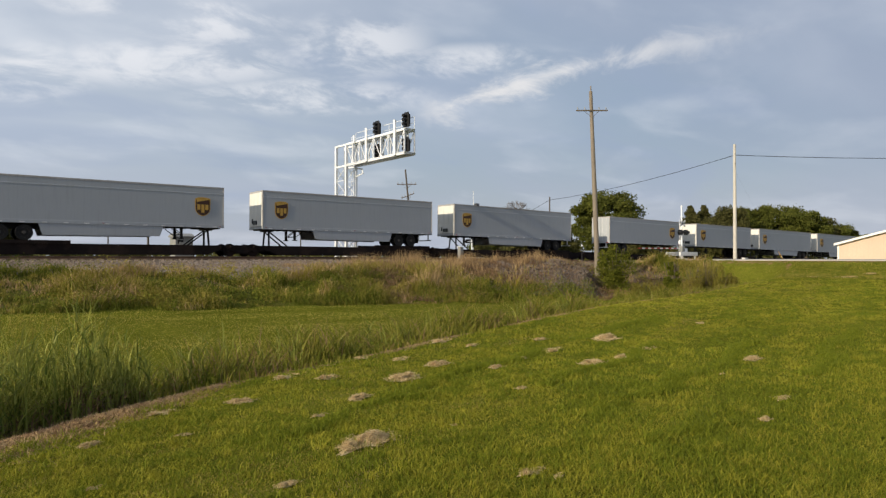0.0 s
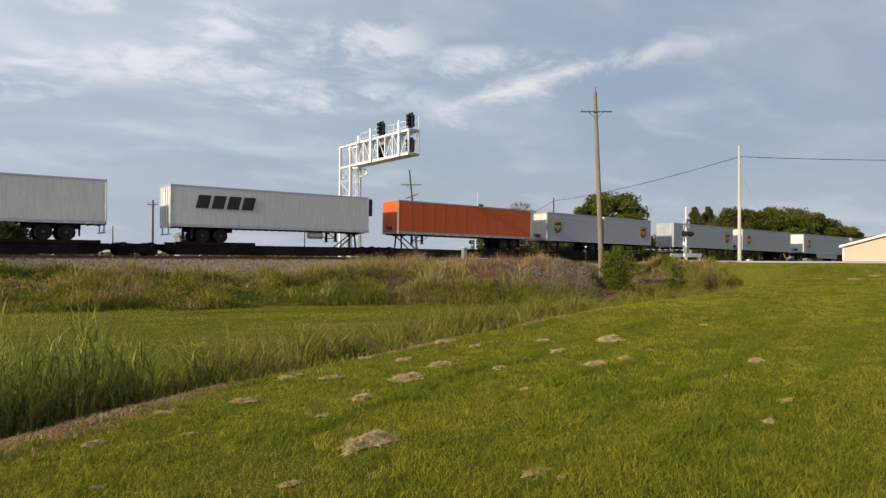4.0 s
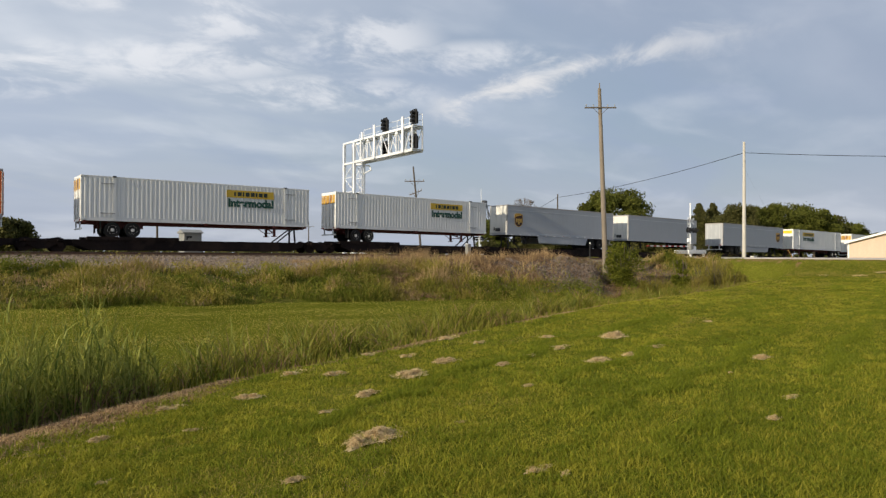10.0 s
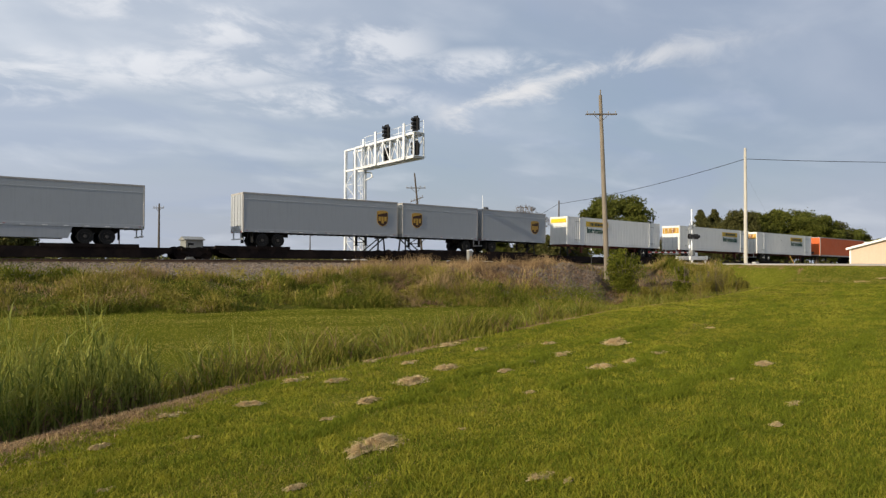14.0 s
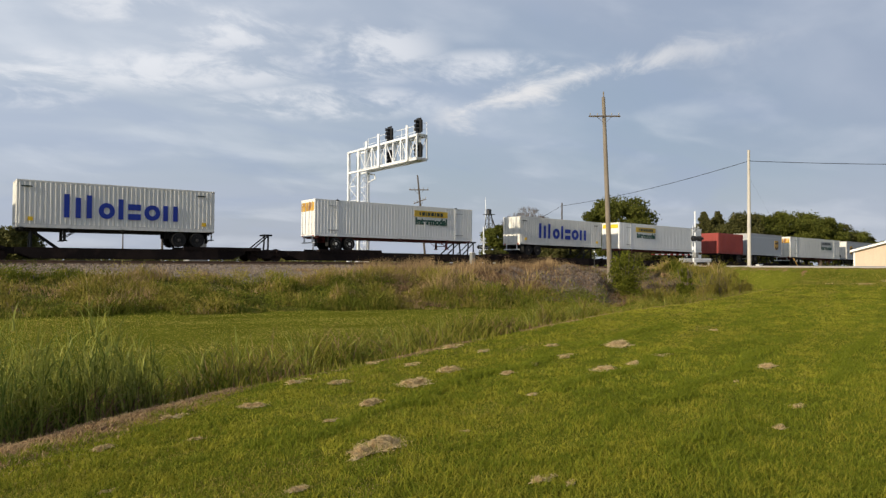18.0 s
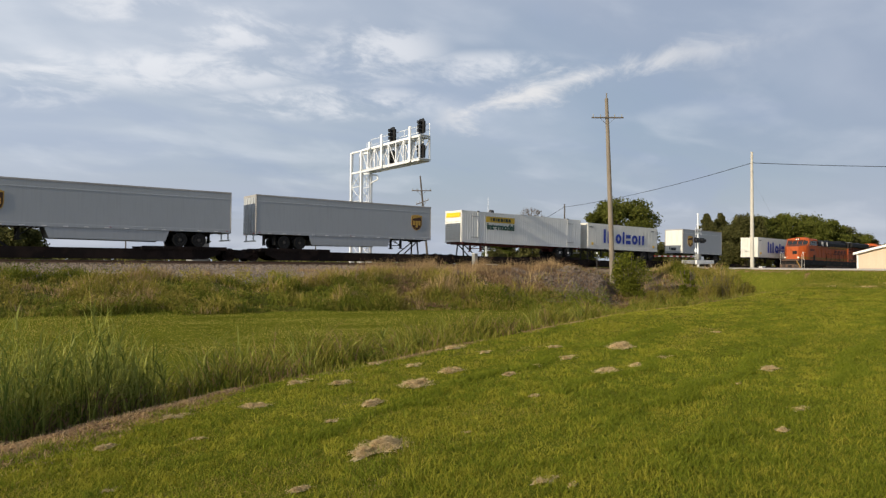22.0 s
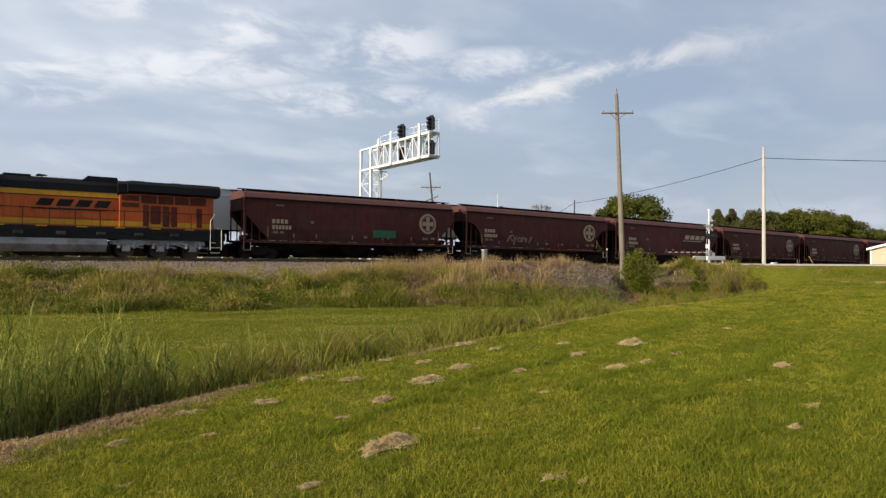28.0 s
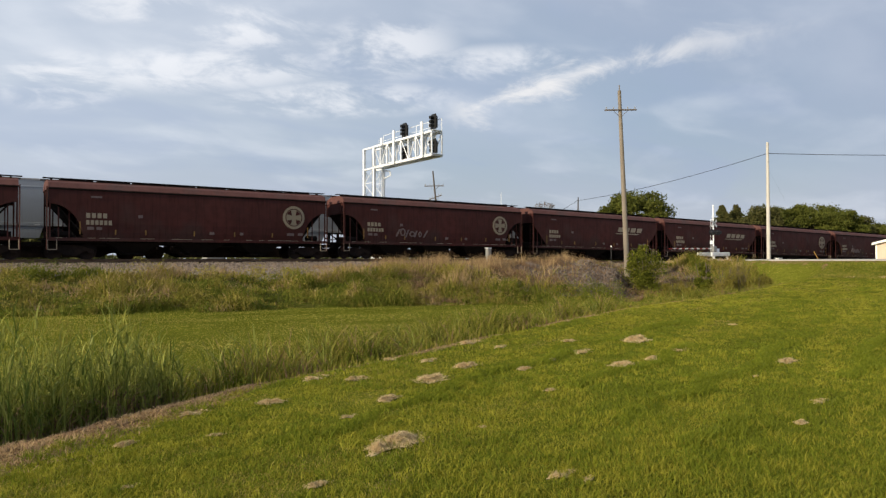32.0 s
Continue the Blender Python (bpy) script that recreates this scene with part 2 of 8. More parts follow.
def letters(words, size, heavy=0.022):
    """A flat mesh of words in the built-in font, from the origin to the right, standing in x and z, facing -y."""
    cu = bpy.data.curves.new("words", "FONT")
    cu.body, cu.size, cu.extrude, cu.offset = words, size, 0.0, size * heavy
    ob = new("words", cu)
    me = bpy.data.meshes.new_from_object(ob.evaluated_get(bpy.context.evaluated_depsgraph_get()))
    bpy.data.objects.remove(ob)
    me.transform(Matrix.Rotation(math.pi / 2, 4, "X"))
    return me


# ---- the lie of the land ----
RAIL, FAR_Y, NEAR_Y = 1.75, 50.46, 46.15
DITCH = [(-60, -22), (-20, -2.5), (-6, 4.0), (0.6, 6.9), (3.1, 8.5), (8.4, 10.6), (14.2, 12.8), (18, 13.9), (25, 15.4), (30, 16.8), (38, 19.2), (46, 22), (54, 25), (2000, 25)]


def smooth(a, b, v):
    t = np.clip((v - a) / (b - a), 0, 1)
    return t * t * (3 - 2 * t)


def ditch_y(x):
    return np.interp(x, [p[0] for p in DITCH], [p[1] for p in DITCH])


def ripple(x, y, s, seed=0.0):
    return (np.sin(x * s + 1.3 + seed) * np.cos(y * s * 1.17 + 0.4 + seed) + 0.5 * np.sin(x * s * 2.3 + y * s * 1.7 + seed * 2)) / 1.5


def drop(x):
    """The line is level before the camera and falls gently away past the signal bridge."""
    x = np.minimum(np.asarray(x, float), 150.0)
    return -0.0145 * 5.0 * np.log1p(np.exp((x - 34.0) / 5.0))


def foot(x):
    """How far the foot of the bank wanders."""
    x = np.asarray(x, float)
    return 0.7 * np.sin(x * 0.23 + 1.0) + 0.4 * np.sin(x * 0.61 + 2.0) + 0.2 * np.sin(x * 1.7)


def ground_z(x, y):
    x, y = np.asarray(x, float), np.asarray(y, float)
    e = (y - ditch_y(x)) * 0.9
    lawn = 0.011 * np.clip(x - 6, 0, 60) + 0.02 * ripple(x, y, 0.55)
    strip = -0.5 - 0.022 * np.clip(x, 0, 38) + 0.03 * ripple(x, y, 0.4, 2.0)
    z = lawn + (strip - lawn) * smooth(-0.2, 2.4, e) - 0.18 * smooth(1.2, 2.2, e) * smooth(3.6, 2.6, e)
    bank = smooth(31.0, 41.0, y + foot(x))
    top = 1.12 + 0.06 * ripple(x, y, 0.8, 1.0)
    z = z + (top - z) * bank
    z = z + 0.1 * ripple(x, y, 1.1, 4.0) * smooth(30.5, 33, y) * smooth(41.5, 39, y)
    # stone tipped down the bank by the culvert
    z = z + 0.55 * smooth(30, 36, x) * smooth(47.5, 44, x) * smooth(31, 36, y) * smooth(42, 38, y)
    z = z + 0.22 * ripple(x, y, 1.9, 7.0) * smooth(28, 33, x) * smooth(49, 46, x) * smooth(32.5, 35, y) * smooth(42, 39.5, y)
    # crest of grey rubble beside the culvert, falling away steeply on its far side
    q = x / np.maximum(y, 1)
    z = z + 0.25 * smooth(1.0, 1.1, q) * smooth(1.2, 1.15, q) * smooth(32.5, 36.5, y) * smooth(41, 38.5, y)
    z = z - 0.45 * smooth(1.17, 1.22, q) * smooth(1.30, 1.25, q) * smooth(30.5, 32.5, y) * smooth(36.0, 34.6, y)
    road = smooth(49.5, 55.5, x) * smooth(80, 67, x) * smooth(43, 39, y) + 0 * y
    z = z + (1.42 - z) * road
    far_right = smooth(66, 76, x) * smooth(41, 36, y)
    z = z + (0.85 - z) * far_right * 0.9
    z = z + drop(x) * smooth(40.5, 44, y) * smooth(64, 58, y)
    z = z + (0.75 - z) * smooth(57, 66, y)
    return z

# ---- ground ----
def graded(points):
    """Coordinates from stretches of (start, end, step)."""
    out = []
    for a, b, s in points:
        out += list(np.arange(a, b, s))
    return np.array(out + [points[-1][1]])


def ground_material():
    m = bpy.data.materials.new("ground")
    m.use_nodes = True
    nt = m.node_tree
    nt.nodes.clear()
    N, Lk = nt.nodes.new, nt.links.new
    tc = N("ShaderNodeTexCoord")

    def noise_tex(s, d=5):
        n = N("ShaderNodeTexNoise")
        n.inputs["Scale"].default_value, n.inputs["Detail"].default_value = s, d
        Lk(tc.outputs["Object"], n.inputs[0])
        return n.outputs[0]

    def span(v, a, b, c=0.0, d=1.0):
        n = N("ShaderNodeMapRange")
        for i, q in enumerate((a, b, c, d)):
            n.inputs[i + 1].default_value = q
        Lk(v, n.inputs[0])
        return n.outputs[0]

    def mixc(fac, a, b):
        n = N("ShaderNodeMix")
        n.data_type = "RGBA"
        for sock, v in ((n.inputs[0], fac), (n.inputs[6], a), (n.inputs[7], b)):
            if isinstance(v, (int, float)):
                sock.default_value = v
            elif isinstance(v, tuple):
                sock.default_value = (*v, 1)
            else:
                Lk(v, sock)
        return n.outputs[2]

    def zone(name):
        n = N("ShaderNodeAttribute")
        n.attribute_name = name
        ad = N("ShaderNodeMath")
        ad.operation = "ADD"
        Lk(n.outputs["Fac"], ad.inputs[0])
        Lk(span(noise_tex(2.3, 6), 0.2, 0.8, -0.35, 0.35), ad.inputs[1])
        return span(ad.outputs[0], 0.35, 0.65)

    grass = mixc(span(noise_tex(0.35), 0.35, 0.65), (0.095, 0.105, 0.011), (0.145, 0.150, 0.018))
    grass = mixc(span(noise_tex(5.0), 0.35, 0.7, 0, 0.7), grass, (0.065, 0.078, 0.008))
    grass = mixc(span(noise_tex(28.0), 0.5, 0.75, 0, 0.5), grass, (0.21, 0.185, 0.04))
    straw = mixc(span(noise_tex(9.0), 0.35, 0.65), (0.33, 0.20, 0.10), (0.13, 0.085, 0.045))
    soil = mixc(noise_tex(4.0), (0.07, 0.075, 0.015), (0.12, 0.115, 0.03))
    stone = mixc(span(noise_tex(9.0), 0.35, 0.65), (0.095, 0.07, 0.054), (0.21, 0.165, 0.13))
    col = mixc(zone("straw"), grass, straw)
    col = mixc(zone("soil"), col, soil)
    col = mixc(zone("stone"), col, stone)
    gravel = mixc(span(noise_tex(14.0), 0.35, 0.65), (0.17, 0.145, 0.125), (0.36, 0.31, 0.27))
    col = mixc(zone("gravel"), col, gravel)
    b = N("ShaderNodeBsdfPrincipled")
    Lk(col, b.inputs["Base Color"])
    b.inputs["Roughness"].default_value = 0.9
    b.inputs["Specular IOR Level"].default_value = 0.0
    bn = N("ShaderNodeBump")
    bn.inputs["Strength"].default_value, bn.inputs["Distance"].default_value = 0.7, 0.04
    Lk(noise_tex(22.0), bn.inputs["Height"])
    Lk(bn.outputs[0], b.inputs["Normal"])
    out = N("ShaderNodeOutputMaterial")
    Lk(b.outputs[0], out.inputs[0])
    return m


def make_ground():
    xs = graded([(-3000, -200, 400), (-200, -30, 17), (-30, -5, 1.5), (-5, 20, 0.3), (20, 60, 0.5), (60, 110, 1.5), (110, 300, 12), (300, 3000, 300)])
    ys = graded([(-3000, -200, 400), (-200, -20, 15), (-20, 2, 1.5), (2, 45, 0.35), (45, 70, 1.2), (70, 200, 10), (200, 4000, 400)])
    X, Y = np.meshgrid(xs, ys)
    Z = ground_z(X, Y)
    nx, ny = len(xs), len(ys)
    idx = np.arange(nx * ny).reshape(ny, nx)
    faces = np.stack([idx[:-1, :-1], idx[:-1, 1:], idx[1:, 1:], idx[1:, :-1]], -1).reshape(-1, 4)
    me = raw_mesh("ground", np.stack([X, Y, Z], -1).reshape(-1, 3), faces, ground_material())
    me.polygons.foreach_set("use_smooth", [True] * len(me.polygons))
    e = ((Y - ditch_y(X)) * 0.9).ravel()
    x, y = X.ravel(), Y.ravel()
    wide = smooth(4.2, 1.6, x)
    straw = smooth(-0.05 - 0.65 * wide, 0.25 - 0.45 * wide, e) * smooth(0.6 + 1.4 * wide, 0.3 + 1.0 * wide, e) * np.clip(1.0 * smooth(5.6, 3.4, x) + 0.5 + 0.5 * ripple(x, y, 1.6), 0, 1)
    soil = np.maximum(smooth(0.2, 0.9, e) * smooth(3.6, 2.8, e) * smooth(45, 36, x) * 0.8, smooth(31, 33.5, y) * smooth(44, 42, y) * 0.75)
    stone = np.maximum(smooth(29, 35, x) * smooth(53, 50, x) * smooth(31.5, 34, y) * smooth(41, 39.5, y), 0)
    gravel = smooth(37.6, 39.2, y) * smooth(62, 58, y) * smooth(64, 56, x)
    straw = np.maximum(straw, 0.5 * smooth(53.0, 55.0, x) * smooth(62, 58, x) * smooth(44, 40, y))
    for name, val in (("straw", straw), ("soil", soil), ("stone", stone), ("gravel", gravel)):
        at = me.attributes.new(name, "FLOAT", "POINT")
        at.data.foreach_set("value", np.clip(val, 0, 1).astype(np.float32))
    return tagged(new("ground", me), "mown green lawn and weedy ditch beside a railway bank", "ground", kind="structure")


make_ground()

# ballast: one bed under both tracks, with loose stones on its shoulder
BALLAST = mat("ballast", (0.265, 0.215, 0.175), 0.95, vary=0.45, scale=9, bump=1.0, bscale=16, second=(0.18, 0.14, 0.115))
RUST = mat("rail_rust", (0.13, 0.075, 0.045), 0.7, vary=0.3, scale=5)
RAILTOP = mat("rail_steel", (0.33, 0.32, 0.31), 0.35, 0.9, vary=0.15, scale=3)
TIE = mat("tie_wood", (0.085, 0.065, 0.05), 0.9, vary=0.35, scale=8, bump=0.4)
x0, x1 = -700, 900
LINE_X = [x0, 0.0, 15.0] + [20.0 + 5.0 * k for k in range(27)] + [x1]


def along_line(outline):
    """A closed outline of (y, z) run along the line, bent to its fall."""
    sh, n = Shape(), len(outline)
    for k, x in enumerate(LINE_X):
        d = float(drop(x))
        sh.v += [(x, y, z + d) for y, z in outline]
        if k:
            a, b = (k - 1) * n, k * n
            sh.f += [(a + i, a + (i + 1) % n, b + (i + 1) % n, b + i) for i in range(n)]
    m = (len(LINE_X) - 1) * n
    sh.f += [tuple(range(n))[::-1], tuple(range(m, m + n))]
    return sh


bed = along_line([(41.6, 1.05), (44.5, RAIL - 0.27), (FAR_Y + 1.75, RAIL - 0.27), (FAR_Y + 5.2, 0.9), (FAR_Y + 5.2, -1.6), (41.6, -1.6)])
tagged(part("ballast_bed", bed, BALLAST), "grey crushed-stone ballast bed under two railway tracks", "ballast", kind="structure")


def ballast_stones():
    rng = np.random.default_rng(4)
    n = 34000
    x = rng.uniform(-4, 75, n)
    y = rng.uniform(38.0, 45.1, n)
    z = np.where(y < 41.6, ground_z(x, y), 1.05 + (np.clip(y, 41.6, 44.5) - 41.6) / 2.9 * (RAIL - 1.32) + drop(x)) + 0.02
    k = n // 14  # riprap by the culvert
    x[:k], y[:k] = rng.uniform(29.5, 48, k), rng.uniform(32.8, 41, k)
    z[:k] = ground_z(x[:k], y[:k]) + 0.03
    r = rng.uniform(0.03, 0.07, n)
    g = slice(k, k + 4200)  # grey rubble on the crest
    y[g] = rng.uniform(32.6, 40.4, 4200)
    x[g] = y[g] * rng.uniform(1.0, 1.2, 4200)
    z[g] = ground_z(x[g], y[g]) + 0.03
    r[:k] = rng.uniform(0.03, 0.085, k)
    r[g] = 0.035 + 0.1 * rng.uniform(0, 1, 4200) ** 3
    base = np.array([(1, 0, 0), (-1, 0, 0), (0, 1, 0), (0, -1, 0), (0, 0, 1), (0, 0, -0.6)], float)
    v = base[None] * rng.uniform(0.6, 1.25, (n, 6, 1)) * r[:, None, None]
    a = rng.uniform(0, 6.28, n)
    c, s = np.cos(a)[:, None], np.sin(a)[:, None]
    v = np.stack([v[..., 0] * c - v[..., 1] * s, v[..., 0] * s + v[..., 1] * c, v[..., 2]], -1)
    v += np.stack([x, y, z], -1)[:, None]
    f = np.array([(0, 2, 4), (2, 1, 4), (1, 3, 4), (3, 0, 4), (2, 0, 5), (1, 2, 5), (3, 1, 5), (0, 3, 5)])
    m = mat("loose_stone", (0.14, 0.105, 0.08), 0.95, vary=0.3, scale=5, island=0.8, spread=(0.34, 0.27, 0.205))
    grey = mat("rubble_grey", (0.12, 0.095, 0.078), 0.95, vary=0.3, scale=5, island=0.8, spread=(0.25, 0.205, 0.17))
    rest = np.ones(n, bool)
    rest[g] = False
    for name, label, mt, sel in (("loose_stones", "grey and brown loose ballast stones on the bank", m, rest), ("rubble", "grey broken rubble heaped beside the culvert", grey, ~rest)):
        fs = (f[None] + 6 * np.arange(sel.sum())[:, None, None]).reshape(-1, 3)
        tagged(new(name, raw_mesh(name, v[sel].reshape(-1, 3), fs, mt)), label, "stones", kind="stuff")


ballast_stones()


def make_track(y, label):
    root = thing("railway_track", label, "track", kind="structure", at=pose(0, y, RAIL))
    web = [(-0.07, -0.18), (0.07, -0.18), (0.07, -0.165), (0.01, -0.14), (0.01, -0.045), (0.037, -0.03), (0.037, -0.004), (-0.037, -0.004), (-0.037, -0.03), (-0.01, -0.045), (-0.01, -0.14), (-0.07, -0.165)]
    for side in (-0.755, 0.755):
        rail = part("rail", along_line([(p + side, q) for p, q in web]), RUST, root, "rusty steel rail")
        part("rail_head", along_line([(side - 0.03, -0.006), (side + 0.03, -0.006), (side + 0.03, 0.0), (side - 0.03, 0.0)]), RAILTOP, rail, "bright worn running surface")
    return root


near_track = make_track(NEAR_Y, "rusty railway track on wooden ties, nearer line")
far_track = make_track(FAR_Y, "rusty railway track on wooden ties, farther line")
TIE_MESH = Shape().box(-0.115, 0.115, -1.3, 1.3, -0.36, -0.182, 0.012).mesh("tie")
TIE_MESH.materials.append(TIE)


def lay_ties():
    rng = random.Random(3)
    far = Shape()
    n = 0
    for k in range(-60, 420):
        x = k * 0.5
        if -3 < x < 112:
            part("tie", TIE_MESH, TIE, near_track, at=pose(x + rng.uniform(-0.03, 0.03), rng.uniform(-0.04, 0.04), float(drop(x)), 0, 0, rng.uniform(-1, 1)))
        else:
            d = float(drop(x))
            far.box(x - 0.115, x + 0.115, -1.3, 1.3, d - 0.36, d - 0.182)
    tagged(part("ties", far, TIE, near_track, "dark wooden ties"), kind="stuff")
    other = Shape()
    for k in range(-60, 420):
        d = float(drop(k * 0.5))
        other.box(k * 0.5 - 0.115, k * 0.5 + 0.115, -1.3, 1.3, d - 0.36, d - 0.182)
    tagged(part("ties", other, TIE, far_track, "dark wooden ties"), kind="stuff")


# the road over the line
ASPHALT = mat("asphalt", (0.40, 0.37, 0.34), 0.9, vary=0.15, scale=4, bump=0.3)
road_sh = Shape()
ys = np.linspace(-60, 44.2, 40)
for ya, yb in zip(ys, ys[1:]):
    za, zb = (1.5 - 0.17 * float(smooth(38, 44, np.array(q))) for q in (ya, yb))
    road_sh.add([(57, ya, za - 0.3), (64, ya, za - 0.3), (64, ya, za), (60.5, ya, za + 0.06), (57, ya, za), (57, yb, zb - 0.3), (64, yb, zb - 0.3), (64, yb, zb), (60.5, yb, zb + 0.06), (57, yb, zb)],
                [(4, 3, 8, 9), (3, 2, 7, 8), (0, 4, 9, 5), (2, 1, 6, 7)])
tagged(part("road", road_sh, ASPHALT), "pale grey asphalt road that dips to the level crossing", "road", kind="structure")
CONC = mat("concrete", (0.42, 0.40, 0.36), 0.85, vary=0.18, scale=4, bump=0.2, second=(0.33, 0.31, 0.28))
for cy, name in ((NEAR_Y, "near"), (FAR_Y, "far")):
    t = thing("crossing_deck", "grey concrete crossing panels between the rails", "crossing panel", "crossing panels", at=pose(60.5, cy, RAIL + float(drop(60.5)), 0, 0.83, 0))
    for a, b in ((-1.6, -0.84), (-0.66, 0.66), (0.84, 1.6)):
        for k in range(3):
            part("panel", Shape().box(-4.2 + 2.8 * k + 0.01, -1.4 + 2.8 * k - 0.01, a, b, -0.17, -0.012, 0.015), CONC, t)

# ---- the intermodal train ----
VAN_GREY = mat("trailer_grey", (0.365, 0.385, 0.405), 0.5, vary=0.05, scale=0.6, streaks=0.12)
WHITE = mat("trailer_white", (0.74, 0.74, 0.71), 0.45, vary=0.05, scale=0.6, streaks=0.22)
OLDWHITE = mat("weathered_white", (0.68, 0.67, 0.62), 0.55, vary=0.08, scale=0.8, streaks=0.35)
ORANGE = mat("trailer_orange", (0.62, 0.115, 0.022), 0.5, vary=0.1, scale=0.7, streaks=0.25)
OXIDE = mat("container_red", (0.30, 0.055, 0.045), 0.6, vary=0.15, scale=0.8, streaks=0.3)
ALLOY = mat("aluminium", (0.55, 0.56, 0.57), 0.4, 0.55, vary=0.1, scale=2, streaks=0.15)
DIRTYALLOY = mat("dirty_aluminium", (0.40, 0.38, 0.36), 0.6, 0.2, vary=0.2, scale=2, streaks=0.4)
BLACK = mat("chassis_black", (0.016, 0.015, 0.014), 0.7, vary=0.3, scale=3, second=(0.03, 0.025, 0.02), spec=0.2)
SPINE = mat("spine_brown", (0.014, 0.010, 0.009), 0.85, vary=0.35, scale=2, second=(0.024, 0.016, 0.013), spec=0.12)
CHASSISRED = mat("chassis_red", (0.11, 0.022, 0.018), 0.6, vary=0.2, scale=3)
RUBBER = mat("rubber", (0.018, 0.018, 0.018), 0.85, vary=0.3, scale=6, spec=0.15)
RIM = mat("rim_white", (0.62, 0.62, 0.60), 0.5, 0.2, vary=0.15, scale=6)
RIMDARK = mat("rim_dark", (0.06, 0.055, 0.05), 0.6, 0.2, vary=0.2, scale=6)
BROWN = mat("badge_brown", (0.055, 0.022, 0.01), 0.5, vary=0.1)
GOLD = mat("badge_gold", (0.50, 0.30, 0.055), 0.5, vary=0.1)
YELLOW = mat("band_yellow", (0.78, 0.50, 0.02), 0.5, vary=0.08, streaks=0.15)
PANELYEL = mat("panel_yellow", (0.60, 0.40, 0.045), 0.6, vary=0.15, scale=1.5, streaks=0.3)
RUSTBAND = mat("rusty_band", (0.55, 0.33, 0.05), 0.7, vary=0.3, scale=1.6, second=(0.22, 0.10, 0.05), streaks=0.5)
INK = mat("ink_dark", (0.025, 0.035, 0.03), 0.6, vary=0.1)
GREENINK = mat("ink_green", (0.02, 0.075, 0.055), 0.6, vary=0.1)
BLUEINK = mat("ink_blue", (0.012, 0.035, 0.28), 0.5, vary=0.08)
FAINT = mat("ink_faint", (0.36, 0.36, 0.35), 0.6, vary=0.1)
SKYBLUE = mat("band_blue", (0.02, 0.16, 0.45), 0.5, vary=0.08)
HAZ = mat("panel_dark", (0.03, 0.032, 0.036), 0.5, vary=0.2)
REDLAMP = mat("lamp_red", (0.35, 0.02, 0.015), 0.3)
STROKEBLUE = mat("stroke_blue", (0.018, 0.045, 0.17), 0.5, vary=0.08)
HITCH = mat("hitch_black", (0.018, 0.018, 0.018), 0.6, vary=0.2)

DECK = 0.98  # wheel platform above the rail


def on_both_sides(name, shape_fn, material, parent, half, label=""):
    """A flat marking on the -y side and, turned half round, on the +y side. shape_fn(x_sign) gives the shape for the -y side."""
    part(name, shape_fn(1), material, parent, label, at=pose(0, -half, 0))
    part(name, shape_fn(-1), material, parent, label, at=pose(0, half, 0, 0, 0, 180))


def rect(sh, x0, x1, z0, z1, proud=0.012):
    return sh.box(min(x0, x1), max(x0, x1), -proud, 0.004, z0, z1)


def shield(cx, cz, w, h, proud):
    o = []
    for px, pz in ((-0.5, 0.42), (-0.25, 0.49), (0, 0.5), (0.25, 0.49), (0.5, 0.42), (0.5, -0.1), (0.44, -0.28), (0.26, -0.42), (0, -0.5), (-0.26, -0.42), (-0.44, -0.28), (-0.5, -0.1)):
        o.append((cx + px * w, cz + pz * h))
    return Shape().prism(o, "y", -proud, 0.004)


def badge(parent, nose_x, z, half, w=1.1, h=1.38):
    """A brown shield with a gold crest and three gold strokes, near the nose on both sides."""
    for sgn, rz, yy in ((1, 0, -half), (-1, 180, half)):
        cx = (nose_x) * sgn
        b = part("badge", shield(cx, z, w, h, 0.012), GOLD, parent, "brown and gold shield", at=pose(0, yy, 0, 0, 0, rz))
        part("badge_field", shield(cx, z - 0.02, w * 0.9, h * 0.9, 0.018), BROWN, b)
        marks = Shape()
        for k, (dx, z0, z1) in enumerate(((-0.26, -0.16, 0.12), (0.0, -0.3, 0.12), (0.26, -0.16, 0.12))):
            marks.box(cx + dx * w - 0.10 * w, cx + dx * w + 0.10 * w, -0.024, 0.0, z + z0 * h, z + z1 * h)
        part("badge_mark", marks, GOLD, b)
        part("badge_crest", Shape().prism([(cx - 0.4 * w, z + 0.24 * h), (cx + 0.4 * w, z + 0.38 * h), (cx + 0.4 * w, z + 0.42 * h), (cx - 0.4 * w, z + 0.42 * h)], "y", -0.024, 0.0), GOLD, b)


TYRE = Shape().lathe([(0.30, -0.13), (0.47, -0.14), (0.505, -0.09), (0.505, 0.09), (0.47, 0.14), (0.30, 0.13)], (0, 0, 0), "y", 16).mesh("tyre")
HUB = Shape().lathe([(0.30, 0.10), (0.29, 0.135), (0.22, 0.06), (0.12, 0.05), (0.11, 0.16), (0.05, 0.17)], (0, 0, 0), "y", 14).mesh("rim")
TYRE.materials.append(RUBBER)


def hub_mesh(material):
    key = "rim" + material.name
    if key not in MATS:
        me = HUB.copy()
        me.materials.append(material)
        MATS[key] = me
    return MATS[key]


